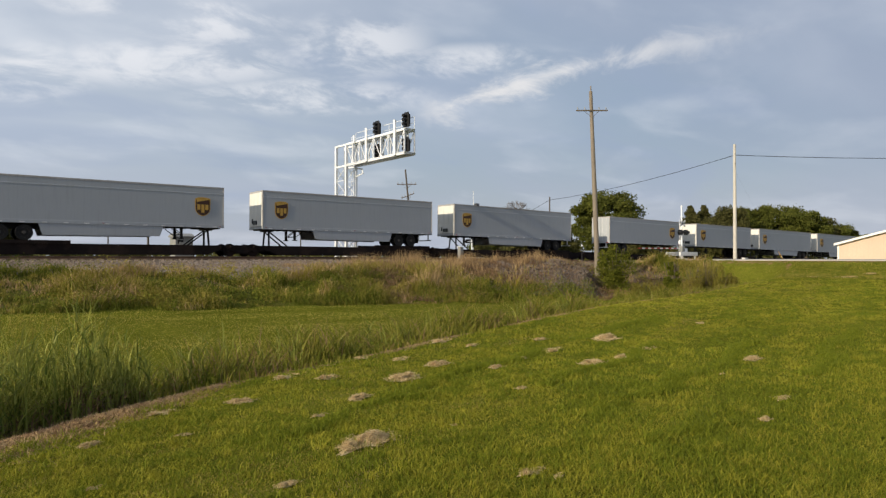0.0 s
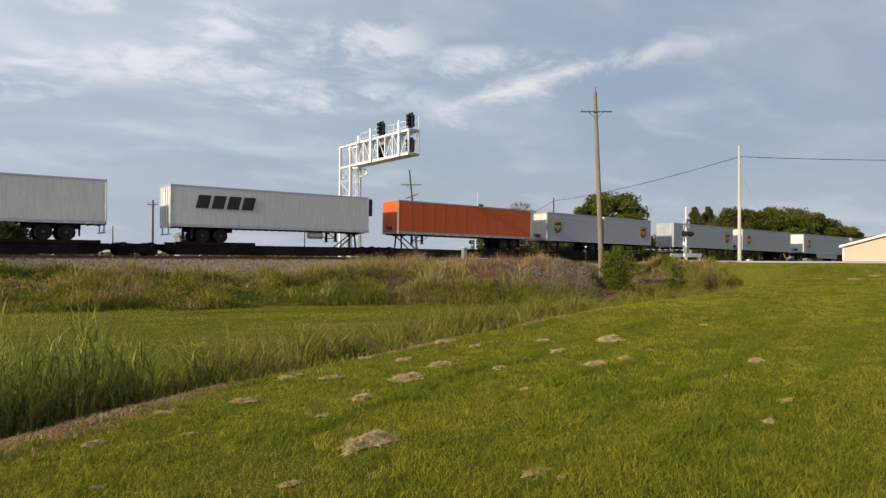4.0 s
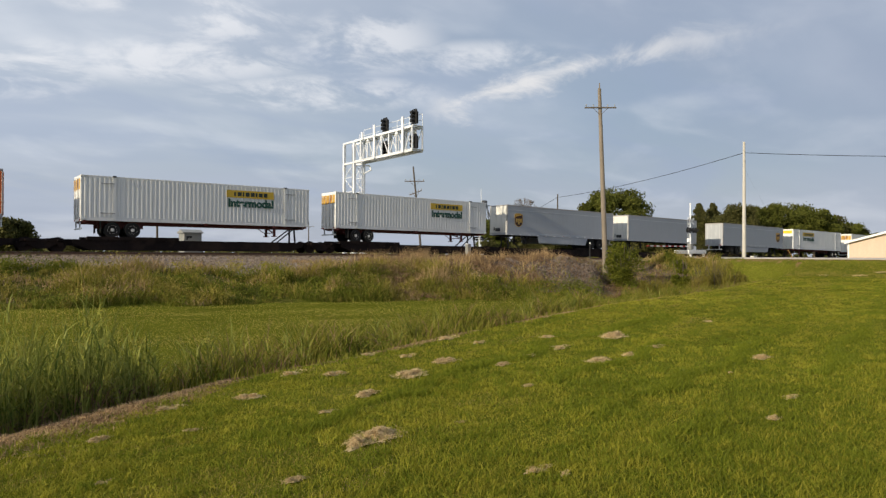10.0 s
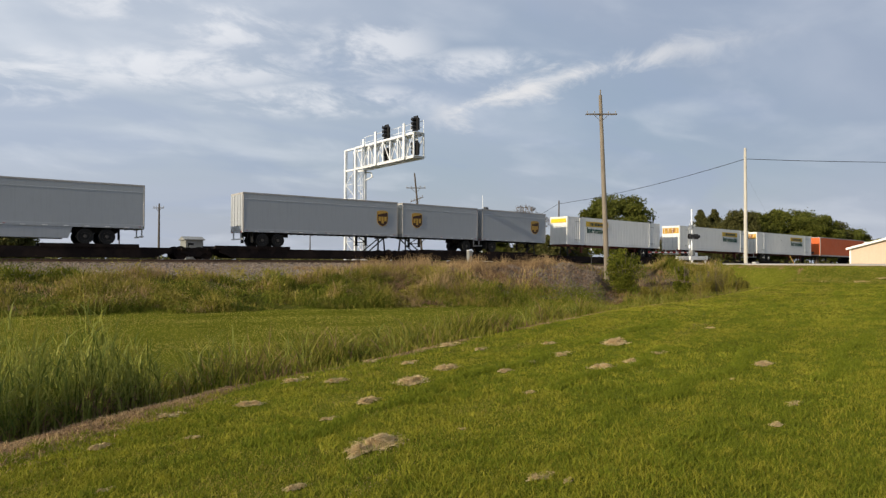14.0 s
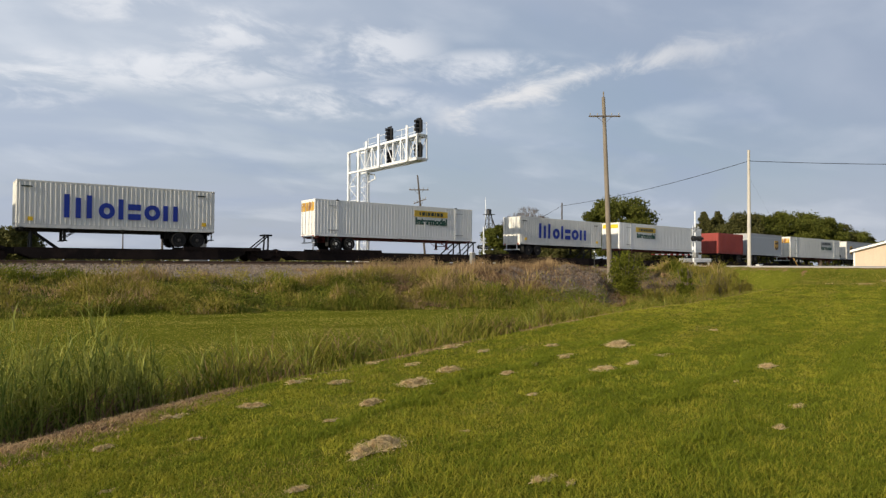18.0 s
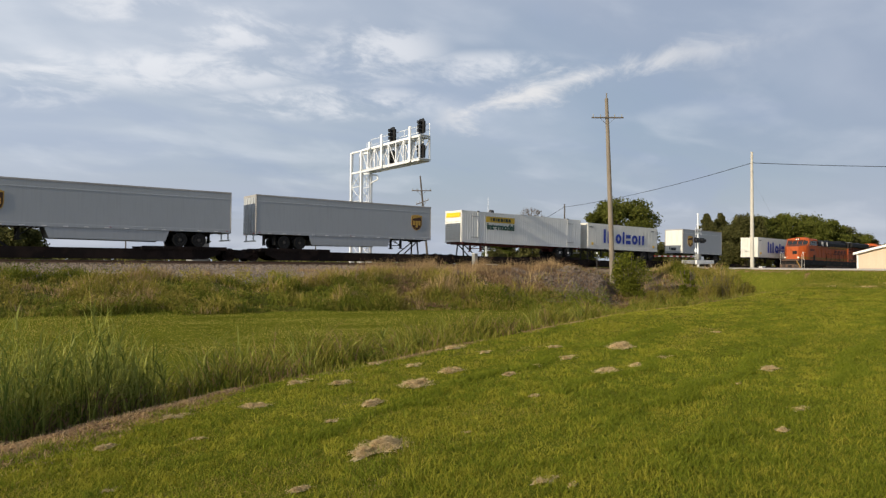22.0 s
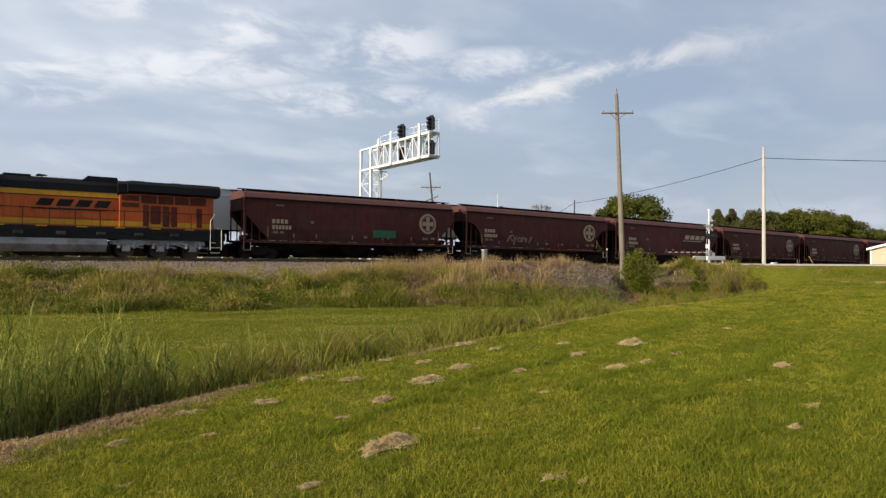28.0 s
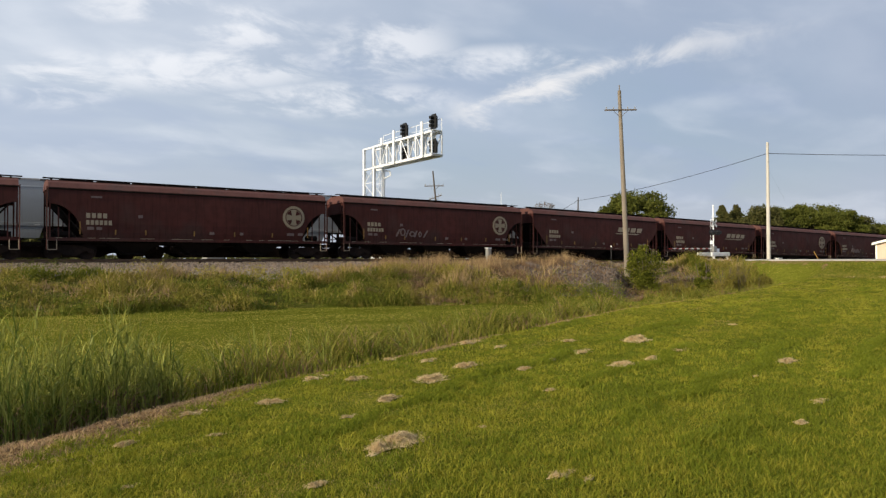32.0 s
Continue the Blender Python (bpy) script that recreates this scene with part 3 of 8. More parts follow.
def road_wheels(parent, xs, floor, rim):
    """Axles with dual tyres, standing on the platform."""
    for x in xs:
        part("axle", Shape().tube((x, -1.0, 0.505), (x, 1.0, 0.505), 0.07, 8), BLACK, parent)
        for y, turn in ((-1.13, 180), (1.13, 0)):
            w = part("tyre", TYRE, RUBBER, parent, at=pose(x, y, 0.505, 0, 0, turn))
            part("rim", hub_mesh(rim), rim, w, "white steel rim" if rim is RIM else "")
        for y in (-0.8, 0.8):
            part("tyre", TYRE, RUBBER, parent, at=pose(x, y, 0.505))


def landing_gear(parent, x, floor, colour=None):
    for y in (-0.8, 0.8):
        g = Shape().box(x - 0.08, x + 0.08, y - 0.08, y + 0.08, 0.32, floor)
        g.box(x - 0.16, x + 0.16, y - 0.14, y + 0.14, 0.28, 0.34)
        part("landing_leg", g, colour or BLACK, parent)
    br = Shape().tube((x, -0.8, 0.6), (x, 0.8, floor - 0.1), 0.03, 6).tube((x + 0.05, -0.8, 0.45), (x - 0.9, -0.8, floor), 0.03, 6).tube((x + 0.05, 0.8, 0.45), (x - 0.9, 0.8, floor), 0.03, 6)
    br.box(x - 0.03, x + 0.03, -0.8, 0.8, 0.55, 0.62)
    part("leg_brace", br, colour or BLACK, parent)


def van_box(root, L, z0, z1, half, skin, rail, posts=0.0, corner=0.04, low=None):
    """A trailer or container box whose nose is at x = 0 and whose doors are at x = -L."""
    body = Shape().box(-L + 0.02, -0.02, -half + 0.015, half - 0.015, z0 + 0.02, z1 - 0.02, 0.02)
    part("body", body, skin, root)
    rails = Shape()
    for y in (-half, half - 0.05):
        rails.box(-L, 0, y, y + 0.05, z1 - 0.13, z1, 0.012)
    rails.box(-L, -L + 0.08, -half, half, z1 - 0.16, z1, 0.012).box(-0.08, 0, -half, half, z1 - 0.1, z1, 0.012)
    part("top_rail", rails, rail, root)
    lower = Shape()
    for y in (-half, half - 0.06):
        lower.box(-L, 0, y, y + 0.06, z0 - 0.08, z0 + 0.15, 0.012)
    lower.box(-L, -L + 0.1, -half, half, z0 - 0.12, z0 + 0.1, 0.012).box(-0.1, 0, -half, half, z0 - 0.05, z0 + 0.14, 0.012)
    part("bottom_rail", lower, low or rail, root)
    for y in (-half, half - 0.09):
        part("corner_post", Shape().box(-L, -L + 0.07, y, y + 0.09, z0, z1 - 0.1, 0.01), rail, root)
        part("corner_post", Shape().box(-0.09, 0, y, y + 0.09, z0, z1 - 0.1, 0.02), rail, root)


def rear_doors(root, L, z0, z1, half, skin, rods=ALLOY):
    for a, b in ((-half + 0.1, -0.01), (0.01, half - 0.1)):
        d = part("door", Shape().box(-L - 0.035, -L + 0.02, a, b, z0 + 0.1, z1 - 0.16, 0.012), skin, root)
        for k in (0.3, 0.75):
            y = a + (b - a) * k
            r = Shape().tube((-L - 0.06, y, z0 + 0.05), (-L - 0.06, y, z1 - 0.14), 0.018, 6)
            for z in (z0 + 0.3, (z0 + z1) / 2, z1 - 0.4):
                r.box(-L - 0.07, -L - 0.03, y - 0.06, y + 0.06, z - 0.03, z + 0.03)
            r.box(-L - 0.09, -L - 0.05, y - 0.02, y + 0.22, z0 + 0.85, z0 + 0.9)
            part("lock_rod", r, rods, d)
    bump = Shape()
    for y in (-0.75, 0.75):
        bump.box(-L, -L + 0.08, y - 0.05, y + 0.05, z0 - 0.6, z0 - 0.1)
    bump.box(-L, -L + 0.1, -1.15, 1.15, z0 - 0.66, z0 - 0.56, 0.01)
    part("rear_bumper", bump, rods, root)
    for y in (-0.95, 0.95):
        part("tail_lamp", Shape().box(-L - 0.02, -L + 0.05, y - 0.12, y + 0.12, z0 - 0.09, z0 - 0.01), REDLAMP, root)


def nose_panel(root, z0, z1, half, skin):
    part("nose_panel", Shape().box(-0.02, 0.03, -half + 0.12, half - 0.12, z0 + 0.16, z1 - 0.14, 0.02), skin, root)
    part("air_box", Shape().box(0.03, 0.10, -0.35, 0.35, z0 + 0.3, z0 + 0.62, 0.02).tube((0.05, -0.55, z0 + 0.4), (0.05, -0.55, z0 + 0.75), 0.05, 8), HAZ, root)


def rivets(root, L, z0, z1, half, material, pitch=1.22, name="side_seam"):
    for y, turn in ((-half, 0), (half, 180)):
        sh = Shape()
        n = int(L / pitch)
        for k in range(1, n):
            x = -L * k / n
            sh.box(x - 0.03, x + 0.03, -0.006, 0.002, z0 + 0.15, z1 - 0.14)
        part(name, sh, material, root, at=pose(0 if turn == 0 else -L, y, 0, 0, 0, turn))


def marker_lamps(root, L, z0, half):
    for x in (-0.3, -L / 2, -L + 0.3):
        for y in (-half - 0.01, half - 0.01):
            part("side_marker", Shape().box(x - 0.06, x + 0.06, y, y + 0.02, z0 + 0.02, z0 + 0.06), REDLAMP, root)
    tape = Shape()
    for k in range(int(L / 1.2)):
        for y in (-half - 0.006, half + 0.002):
            tape.box(-0.5 - 1.2 * k - 0.3, -0.5 - 1.2 * k, y, y + 0.004, z0 - 0.03, z0 + 0.02)
    tagged(part("reflective_tape", tape, WHITE, root), kind="stuff")


def mudflaps(root, x, z0):
    for y in (-0.97, 0.97):
        part("mud_flap", Shape().box(x - 0.012, x + 0.012, y - 0.3, y + 0.3, 0.3, z0 - 0.05), RUBBER, root)


def make_van(L, skirt, badge_on=True, skin=None, rail=None, name="semi_trailer", label="", extra=None):
    """A box trailer; origin at its nose, on the platform that carries its wheels, nose towards +x."""
    root = thing(name, label, "trailer", "trailers on the train")
    floor, top, half = 1.18, 4.08, 1.295
    skin, rail = skin or VAN_GREY, rail or VAN_GREY
    low = DIRTYALLOY if skin is ORANGE else rail
    van_box(root, L, floor, top, half, skin, DIRTYALLOY if skin is VAN_GREY else rail, low=low)
    rear_doors(root, L, floor, top, half, skin)
    nose_panel(root, floor, top, half, OLDWHITE if skin is VAN_GREY else skin)
    if skin is ORANGE:
        rivets(root, L, floor, top, half, skin)
    marker_lamps(root, L, floor, half)
    if L < 10:
        ax = [-L + 1.3]
    else:
        ax = [-L + 1.55, -L + 2.8] if L < 15 else ([-L + 3.0, -L + 4.3] if skin is WHITE and skirt else [-L + 2.3, -L + 3.6])
    road_wheels(root, ax, floor, RIM if skin is WHITE else RIMDARK)
    sub = Shape()
    for y in (-0.55, 0.45):
        sub.box(min(ax) - 0.9, max(ax) + 1.1, y, y + 0.1, 0.78, floor)
    for x in ax:
        sub.box(x - 0.35, x + 0.35, -0.8, -0.6, 0.6, 0.8).box(x - 0.35, x + 0.35, 0.6, 0.8, 0.6, 0.8)
    part("bogie_frame", sub, BLACK, root)
    beams = Shape()
    for k in range(int(L / 0.6)):
        beams.box(-0.4 - 0.6 * k - 0.04, -0.4 - 0.6 * k, -half + 0.08, half - 0.08, floor - 0.12, floor)
    part("cross_beams", beams, BLACK, root)
    part("kingpin_plate", Shape().box(-1.6, -0.15, -0.9, 0.9, floor - 0.14, floor - 0.02, 0.02), BLACK, root)
    landing_gear(root, -2.9 if L > 10 else -2.1, floor)
    mudflaps(root, min(ax) - 0.75, floor)
    if skirt:
        for y in (-half + 0.03, half - 0.05):
            sk = Shape().prism([(-4.2, floor), (-4.5, 0.42), (max(ax) + 1.0, 0.36), (max(ax) + 0.72, floor)], "y", y, y + 0.02)
            part("side_skirt", sk, skin if skin is WHITE else VAN_GREY, root, "plain fairing panel below the floor")
    if badge_on or skin is VAN_GREY:
        for y in (-half - 0.006, half - 0.004):
            part("side_seam", Shape().box(-L + 0.1, -0.1, y, y + 0.01, top - 0.52, top - 0.475), ALLOY, root, "bright seam under the roof")
    if badge_on:
        badge(root, -1.55, 2.6, half)
    if extra:
        extra(root, L, floor, top, half)
    return root


def corrugated(root, L, z0, z1, half, skin, pitch, deep, flat, clear=()):
    """Ribbed side walls; pitch between ribs, clear stretches (from the nose) stay flat panels."""
    for y, turn in ((-half, 0), (half, 180)):
        sh = Shape()
        x = 0.12
        while x < L - 0.15:
            a, b = x, min(x + pitch * flat, L - 0.12)
            if not any(p < (a + b) / 2 < q for p, q in clear):
                xa, xb = (-b, -a) if turn == 0 else (a - 0, b - 0)
                s = 0.25 * (xb - xa)
                sh.add([(xa, 0, z0), (xa + s, -deep, z0), (xb - s, -deep, z0), (xb, 0, z0), (xa, 0, z1), (xa + s, -deep, z1), (xb - s, -deep, z1), (xb, 0, z1)],
                       [(0, 1, 5, 4), (1, 2, 6, 5), (2, 3, 7, 6), (3, 2, 1, 0), (4, 5, 6, 7)])
            x += pitch
        part("side_ribs", sh, skin, root, at=pose(0, y, 0, 0, 0, turn))


def make_container(L, skin, name, label, chassis=None, rim=RIM, pitch=0.4, deep=0.028, flat=0.62, extra=None, door_skin=None, tall=2.896, rib_nose=True, clear=()):
    """An ISO or domestic box on a wheeled chassis; origin as for a trailer."""
    root = thing(name, label, "container", "trailers on the train")
    floor = 1.16
    top, half = floor + tall, 1.27
    chassis = chassis or BLACK
    van_box(root, L, floor, top, half - 0.02, skin, skin)
    corrugated(root, L, floor + 0.17, top - 0.14, half - 0.03, skin, pitch, deep + 0.012, flat, clear)
    rear_doors(root, L, floor, top, half, door_skin or skin)
    nose = Shape()
    for k in range(9):
        if rib_nose:
            nose.box(0, 0.03, -half + 0.15, half - 0.15, floor + 0.25 + 0.2 * k, floor + 0.37 + 0.2 * k, 0.01)
        else:
            y = -half + 0.25 + k * 0.25
            nose.box(0, 0.03, y, y + 0.13, floor + 0.2, top - 0.2, 0.01)
    part("nose_ribs", nose, skin, root)
    cast = Shape()
    for x in (-0.17, -L - 0.01):
        for y in (-half - 0.004, half - 0.16):
            for z in (floor - 0.004, top - 0.115):
                cast.box(x, x + 0.18, y, y + 0.164, z, z + 0.12, 0.01)
    part("corner_casting", cast, skin, root)
    fr = Shape()
    for y in (-0.5, 0.4):
        fr.box(-L + 0.1, -0.1, y, y + 0.1, floor - 0.28, floor - 0.03)
    for x in (-0.3, -2.9, -L * 0.5, -L + 0.25):
        fr.box(x - 0.1, x + 0.1, -half + 0.02, half - 0.02, floor - 0.2, floor - 0.03)
    part("chassis_frame", fr, chassis, root)
    ax = [-L + 1.9, -L + 3.15] if L > 14 else ([-L + 1.2, -L + 2.45] if L > 10 else [-L + 1.0])
    road_wheels(root, ax, floor, rim)
    sub = Shape().box(min(ax) - 0.8, max(ax) + 0.8, -0.62, -0.5, 0.62, floor - 0.1).box(min(ax) - 0.8, max(ax) + 0.8, 0.5, 0.62, 0.62, floor - 0.1)
    part("bogie_frame", sub, chassis, root)
    landing_gear(root, -2.7 if L > 10 else -1.7, floor - 0.1, chassis)
    mudflaps(root, min(ax) - 0.7, floor)
    if extra:
        extra(root, L, floor, top, half)
    return root


def panel_marks(old=False):
    def marks(root, L, z0, z1, half):
        h = half + 0.006
        for sgn, rz, yy in ((1, 0, -h), (-1, 180, h)):
            def sp(a, b):
                return (a * sgn, b * sgn)
            x0, x1 = sorted((-2.95 * sgn, -6.6 * sgn))
            if old:
                part("name_panel", Shape().box(x0, x1, -0.014, 0, z1 - 0.95, z1 - 0.4), FAINT, root, "faded grey name panel", at=pose(0, yy, 0, 0, 0, rz))
            else:
                part("name_panel", Shape().box(x0, x1, -0.014, 0, z1 - 0.95, z1 - 0.4), PANELYEL, root, "weathered yellow name panel", at=pose(0, yy, 0, 0, 0, rz))
            for a, b in ((0.55, 0.68), (0.82, 1.12), (1.2, 1.32), (1.42, 1.72), (1.82, 2.12), (2.2, 2.34), (2.44, 2.74), (2.84, 3.12)):
                part("name_bar", Shape().box(x0 + a, x0 + b, -0.02, 0, z1 - 0.83, z1 - 0.53), INK, root, at=pose(0, yy, 0, 0, 0, rz))
            w = letters("Intermodal", 0.78, 0.055)
            w.materials.append(GREENINK)
            wid = max(v.co.x for v in w.vertices)
            w.transform(Matrix.Diagonal((3.5 / wid, 1, 1, 1)))
            part("word", w, GREENINK, root, "dark green word", at=pose(0, yy, 0, 0, 0, rz) @ pose(x0 + 0.1, -0.034, z1 - 1.6))
            for c in (-1.6, -L + 1.6):
                part("code_bar", Shape().box(c * sgn - 0.45, c * sgn + 0.45, -0.03, 0, z0 + 0.4, z0 + 0.47), FAINT, root, at=pose(0, yy, 0, 0, 0, rz))
                part("code_bar", Shape().box(c * sgn - 0.4, c * sgn + 0.4, -0.03, 0, z1 - 0.52, z1 - 0.47), FAINT, root, at=pose(0, yy, 0, 0, 0, rz))
        for x in (-2.0, -L + 2.0):
            for y in (-half + 0.012, half - 0.012):
                part("lift_post", Shape().box(x - 0.09, x + 0.09, y - 0.025, y + 0.025, z0, z1), WHITE, root)
                part("lift_casting", Shape().box(x - 0.11, x + 0.11, y - 0.09, y + 0.09, z1 - 0.06, z1 + 0.035, 0.01), HAZ, root, "dark lifting casting")
        part("door_band", Shape().box(-L - 0.045, -L - 0.036, -half + 0.12, half - 0.12, z1 - 0.95, z1 - 0.25), RUSTBAND, root, "rust-stained yellow band on the doors")
        part("nose_band", Shape().box(0.032, 0.04, -half + 0.2, half - 0.2, z1 - 0.62, z1 - 0.2), YELLOW, root)
    return marks


def ring_block(x, w, z0, z1, t):
    """A thick plain ring."""
    sh = Shape()
    cx, cz, rx, rz = x + w / 2, (z0 + z1) / 2, w / 2, (z1 - z0) / 2
    n = 20
    vs = [(cx + (rx - k) * math.cos(2 * math.pi * i / n), y, cz + (rz - k) * math.sin(2 * math.pi * i / n)) for i in range(n) for k, y in ((0, -0.03), (0, 0.0), (t, 0.0), (t, -0.03))]
    sh.add(vs, [(4 * i + j, 4 * i + (j + 1) % 4, 4 * ((i + 1) % n) + (j + 1) % 4, 4 * ((i + 1) % n) + j) for i in range(n) for j in range(4)])
    return sh


def blue_marks(root, L, z0, z1, half):
    """A row of plain heavy blue bars, rings and dashes on each side."""
    h = half + 0.006
    for sgn, rz, yy in ((1, 0, -h), (-1, 180, h)):
        x = -L / 2 * sgn - 3.5
        zb, t = z0 + 0.62, 0.3
        zt, xh = zb + 1.5, zb + 1.06
        P = pose(0, yy, 0, 0, 0, rz)
        shapes = [Shape().box(x + q, x + q + t, -0.03, 0, zb, top) for q, top in ((0.0, zt), (0.66, zt - 0.2), (1.3, zt), (3.2, zt - 0.15), (6.06, xh), (6.72, xh))]
        shapes += [ring_block(x + 2.0, 0.98, zb, xh, t), ring_block(x + 4.82, 1.04, zb, xh, t), Shape().box(x + 3.8, x + 4.6, -0.03, 0, zb, zb + 0.4), Shape().box(x + 3.8, x + 4.6, -0.03, 0, xh - 0.4, xh)]
        for sh in shapes:
            part("name_shape", sh, BLUEINK, root, "large plain blue shape", at=P)
        for q in (-L + 0.75, -0.75):
            part("code_panel", Shape().box(q * sgn - 0.14, q * sgn + 0.14, -0.03, 0, z0 + 0.35, z0 + 0.6), YELLOW, root, at=P)
            part("code_bar", Shape().box(q * sgn - 0.5, q * sgn + 0.1, -0.03, 0, z1 - 0.45, z1 - 0.37), INK, root, at=P)


def reefer_marks(which):
    def marks(root, L, z0, z1, half):
        unit = Shape().box(0.03, 0.5, -half + 0.2, half - 0.2, z1 - 1.55, z1 - 0.12, 0.06)
        u = part("cooling_unit", unit, HAZ, root, "dark cooling unit on the nose")
        part("unit_grille", Shape().box(0.5, 0.515, -half + 0.4, half - 0.4, z1 - 0.75, z1 - 0.3), BLACK, u)
        part("fuel_tank", Shape().tube((-5.4, -0.9, 0.75), (-4.2, -0.9, 0.75), 0.27, 12), ALLOY, root)
        for sgn, rz, yy in ((1, 0, -half - 0.004), (-1, 180, half + 0.004)):
            P = pose(0, yy, 0, 0, 0, rz)
            c = -L / 2 * sgn
            if which == "blue":
                sh = Shape()
                x = c - 3.0
                for w in (0.42, 0.3, 0.3, 0.14, 0.42, 0.42, 0.36, 0.32):
                    sh.box(x, x + w, -0.015, 0, z1 - 0.98, z1 - 0.55)
                    x += w + 0.06
                sh.box(x + 0.1, x + 2.6, -0.015, 0, z1 - 0.94, z1 - 0.72)
                part("name_bars", sh, STROKEBLUE, root, "dark blue name bars", at=P)
                for q in (c - 2.3, c - 1.6, c + 2.0, c + 2.65):
                    part("dot", Shape().lathe([(0.27, -0.015), (0.27, 0.0)], (q, 0, z1 - 1.3), "y", 18), BLUEINK, root, at=P)
            elif which == "black":
                sh = Shape()
                for k in range(4):
                    q = L - 6.0 + k * 1.12
                    sh.prism([(u * -sgn, z) for u, z in ((q, z1 - 1.6), (q + 0.9, z1 - 1.6), (q + 0.9 - 0.25 * sgn, z1 - 0.65), (q - 0.25 * sgn, z1 - 0.65))], "y", -0.015, 0)
                part("name_bars", sh, INK, root, "heavy black name strokes", at=P)
    return marks


def stripe_marks(root, L, z0, z1, half):
    """Slanted dark strokes over a blue stripe that runs out into yellow."""
    for sgn, rz, yy in ((1, 0, -half - 0.004), (-1, 180, half + 0.004)):
        P = pose(0, yy, 0, 0, 0, rz)

        def slab(name, pts, material, label):
            part(name, Shape().prism([(q * -sgn, z) for q, z in pts], "y", -0.015, 0), material, root, label, at=P)

        lean = 0.22 * -sgn
        for k in range(5):
            q = 4.3 + k * 1.08
            slab("name_stroke", [(q, z0 + 0.98), (q + 0.82, z0 + 0.98), (q + 0.82 + lean, z0 + 1.86), (q + lean, z0 + 1.86)], STROKEBLUE, "slanted dark blue stroke")
        slab("blue_stripe", [(6.6, z0 + 0.58), (12.0, z0 + 0.5), (12.0, z0 + 0.72), (6.6, z0 + 0.84)], SKYBLUE, "blue stripe")
        slab("yellow_stripe", [(12.0, z0 + 0.5), (15.9, z0 + 0.46), (15.9, z0 + 0.62), (12.0, z0 + 0.72)], YELLOW, "thin yellow stripe")


def plain_marks(root, L, z0, z1, half):
    pass


PROTO = {}


def proto(kind, L):
    key = (kind, L)
    if key in PROTO:
        return PROTO[key], False
    if kind == "badge_van":
        skirted = L > 15
        ob = make_van(L, skirted, True, VAN_GREY, VAN_GREY, "semi_trailer", "silver-grey box trailer with a brown shield badge" + (" and side skirts" if skirted else ""))
    elif kind == "grey":
        ob = make_van(L, False, False, VAN_GREY, VAN_GREY, "semi_trailer", "plain silver-grey box trailer riding on a spine car")
    elif kind == "orange":
        ob = make_van(L, False, False, ORANGE, DIRTYALLOY, "semi_trailer", "orange box trailer with a dull metal lower rail")
    elif kind == "panel_box":
        ob = make_container(L, WHITE, "intermodal_container", "white ribbed container with a yellow panel on a wheeled chassis", CHASSISRED, RIM, 0.29, 0.006, 0.6, panel_marks())
    elif kind == "faded_box":
        ob = make_container(L, OLDWHITE, "intermodal_container", "weathered white ribbed container with a faded grey panel", CHASSISRED, RIM, 0.29, 0.006, 0.6, panel_marks(True))
    elif kind == "blue":
        ob = make_container(L, OLDWHITE, "shipping_container", "cream ribbed shipping container with large blue strokes on a chassis", BLACK, RIMDARK, 0.28, 0.012, 0.5, blue_marks, tall=2.68, rib_nose=False)
    elif kind == "blue_tall":
        ob = make_container(L, OLDWHITE, "shipping_container", "tall cream ribbed shipping container with large blue strokes on a chassis", BLACK, RIMDARK, 0.28, 0.012, 0.5, blue_marks, tall=2.9, rib_nose=False)
    elif kind == "red":
        ob = make_container(L, OXIDE, "shipping_container", "short red shipping container on a black chassis", BLACK, RIMDARK, 0.28, 0.036, 0.55, None, tall=2.6, rib_nose=False)
    elif kind == "reefer_blue":
        ob = make_van(L, False, False, WHITE, ALLOY, "refrigerated_trailer", "white refrigerated trailer with blue bars and dots", reefer_marks("blue"))
    elif kind == "reefer_white":
        ob = make_van(L, False, False, OLDWHITE, ALLOY, "refrigerated_trailer", "plain white refrigerated trailer with a dark nose unit", reefer_marks(""))
    elif kind == "reefer_black":
        ob = make_van(L, False, False, OLDWHITE, ALLOY, "refrigerated_trailer", "white refrigerated trailer with heavy black strokes", reefer_marks("black"))
    elif kind == "stripe_van":
        ob = make_van(L, True, False, WHITE, WHITE, "semi_trailer", "white box trailer with slanted dark strokes and a blue stripe", stripe_marks)
    PROTO[key] = ob
    return ob, True


# right end in metres along the line at the clip's start, length, kind, side of the nose
HEAD_LOADS = [
    (130.5, 16.15, "badge_van", "L"), (112.0, 16.15, "badge_van", "L"), (93.4, 13.72, "badge_van", "L"), (75.8, 13.72, "badge_van", "R"), (55.6, 16.15, "badge_van", "L"), (36.9, 16.15, "badge_van", "L"),
    (17.8, 16.15, "badge_van", "R"), (0.4, 16.15, "badge_van", "L"), (-20.1, 13.72, "badge_van", "L"), (-36.4, 13.72, "badge_van", "R"), (-54.8, 8.53, "badge_van", "R"), (-64.0, 8.53, "badge_van", "L"),
    (-74.9, 16.15, "orange", "L"), (-94.0, 16.15, "reefer_black", "R"), (-114.2, 16.15, "reefer_white", "L"), (-132.5, 16.15, "reefer_blue", "L"), (-151.6, 16.15, "panel_box", "R"), (-170.1, 16.15, "panel_box", "R"),
    (-190.3, 16.15, "panel_box", "L"), (-209.6, 16.15, "badge_van", "R"), (-231.9, 13.72, "grey", "L"),
]
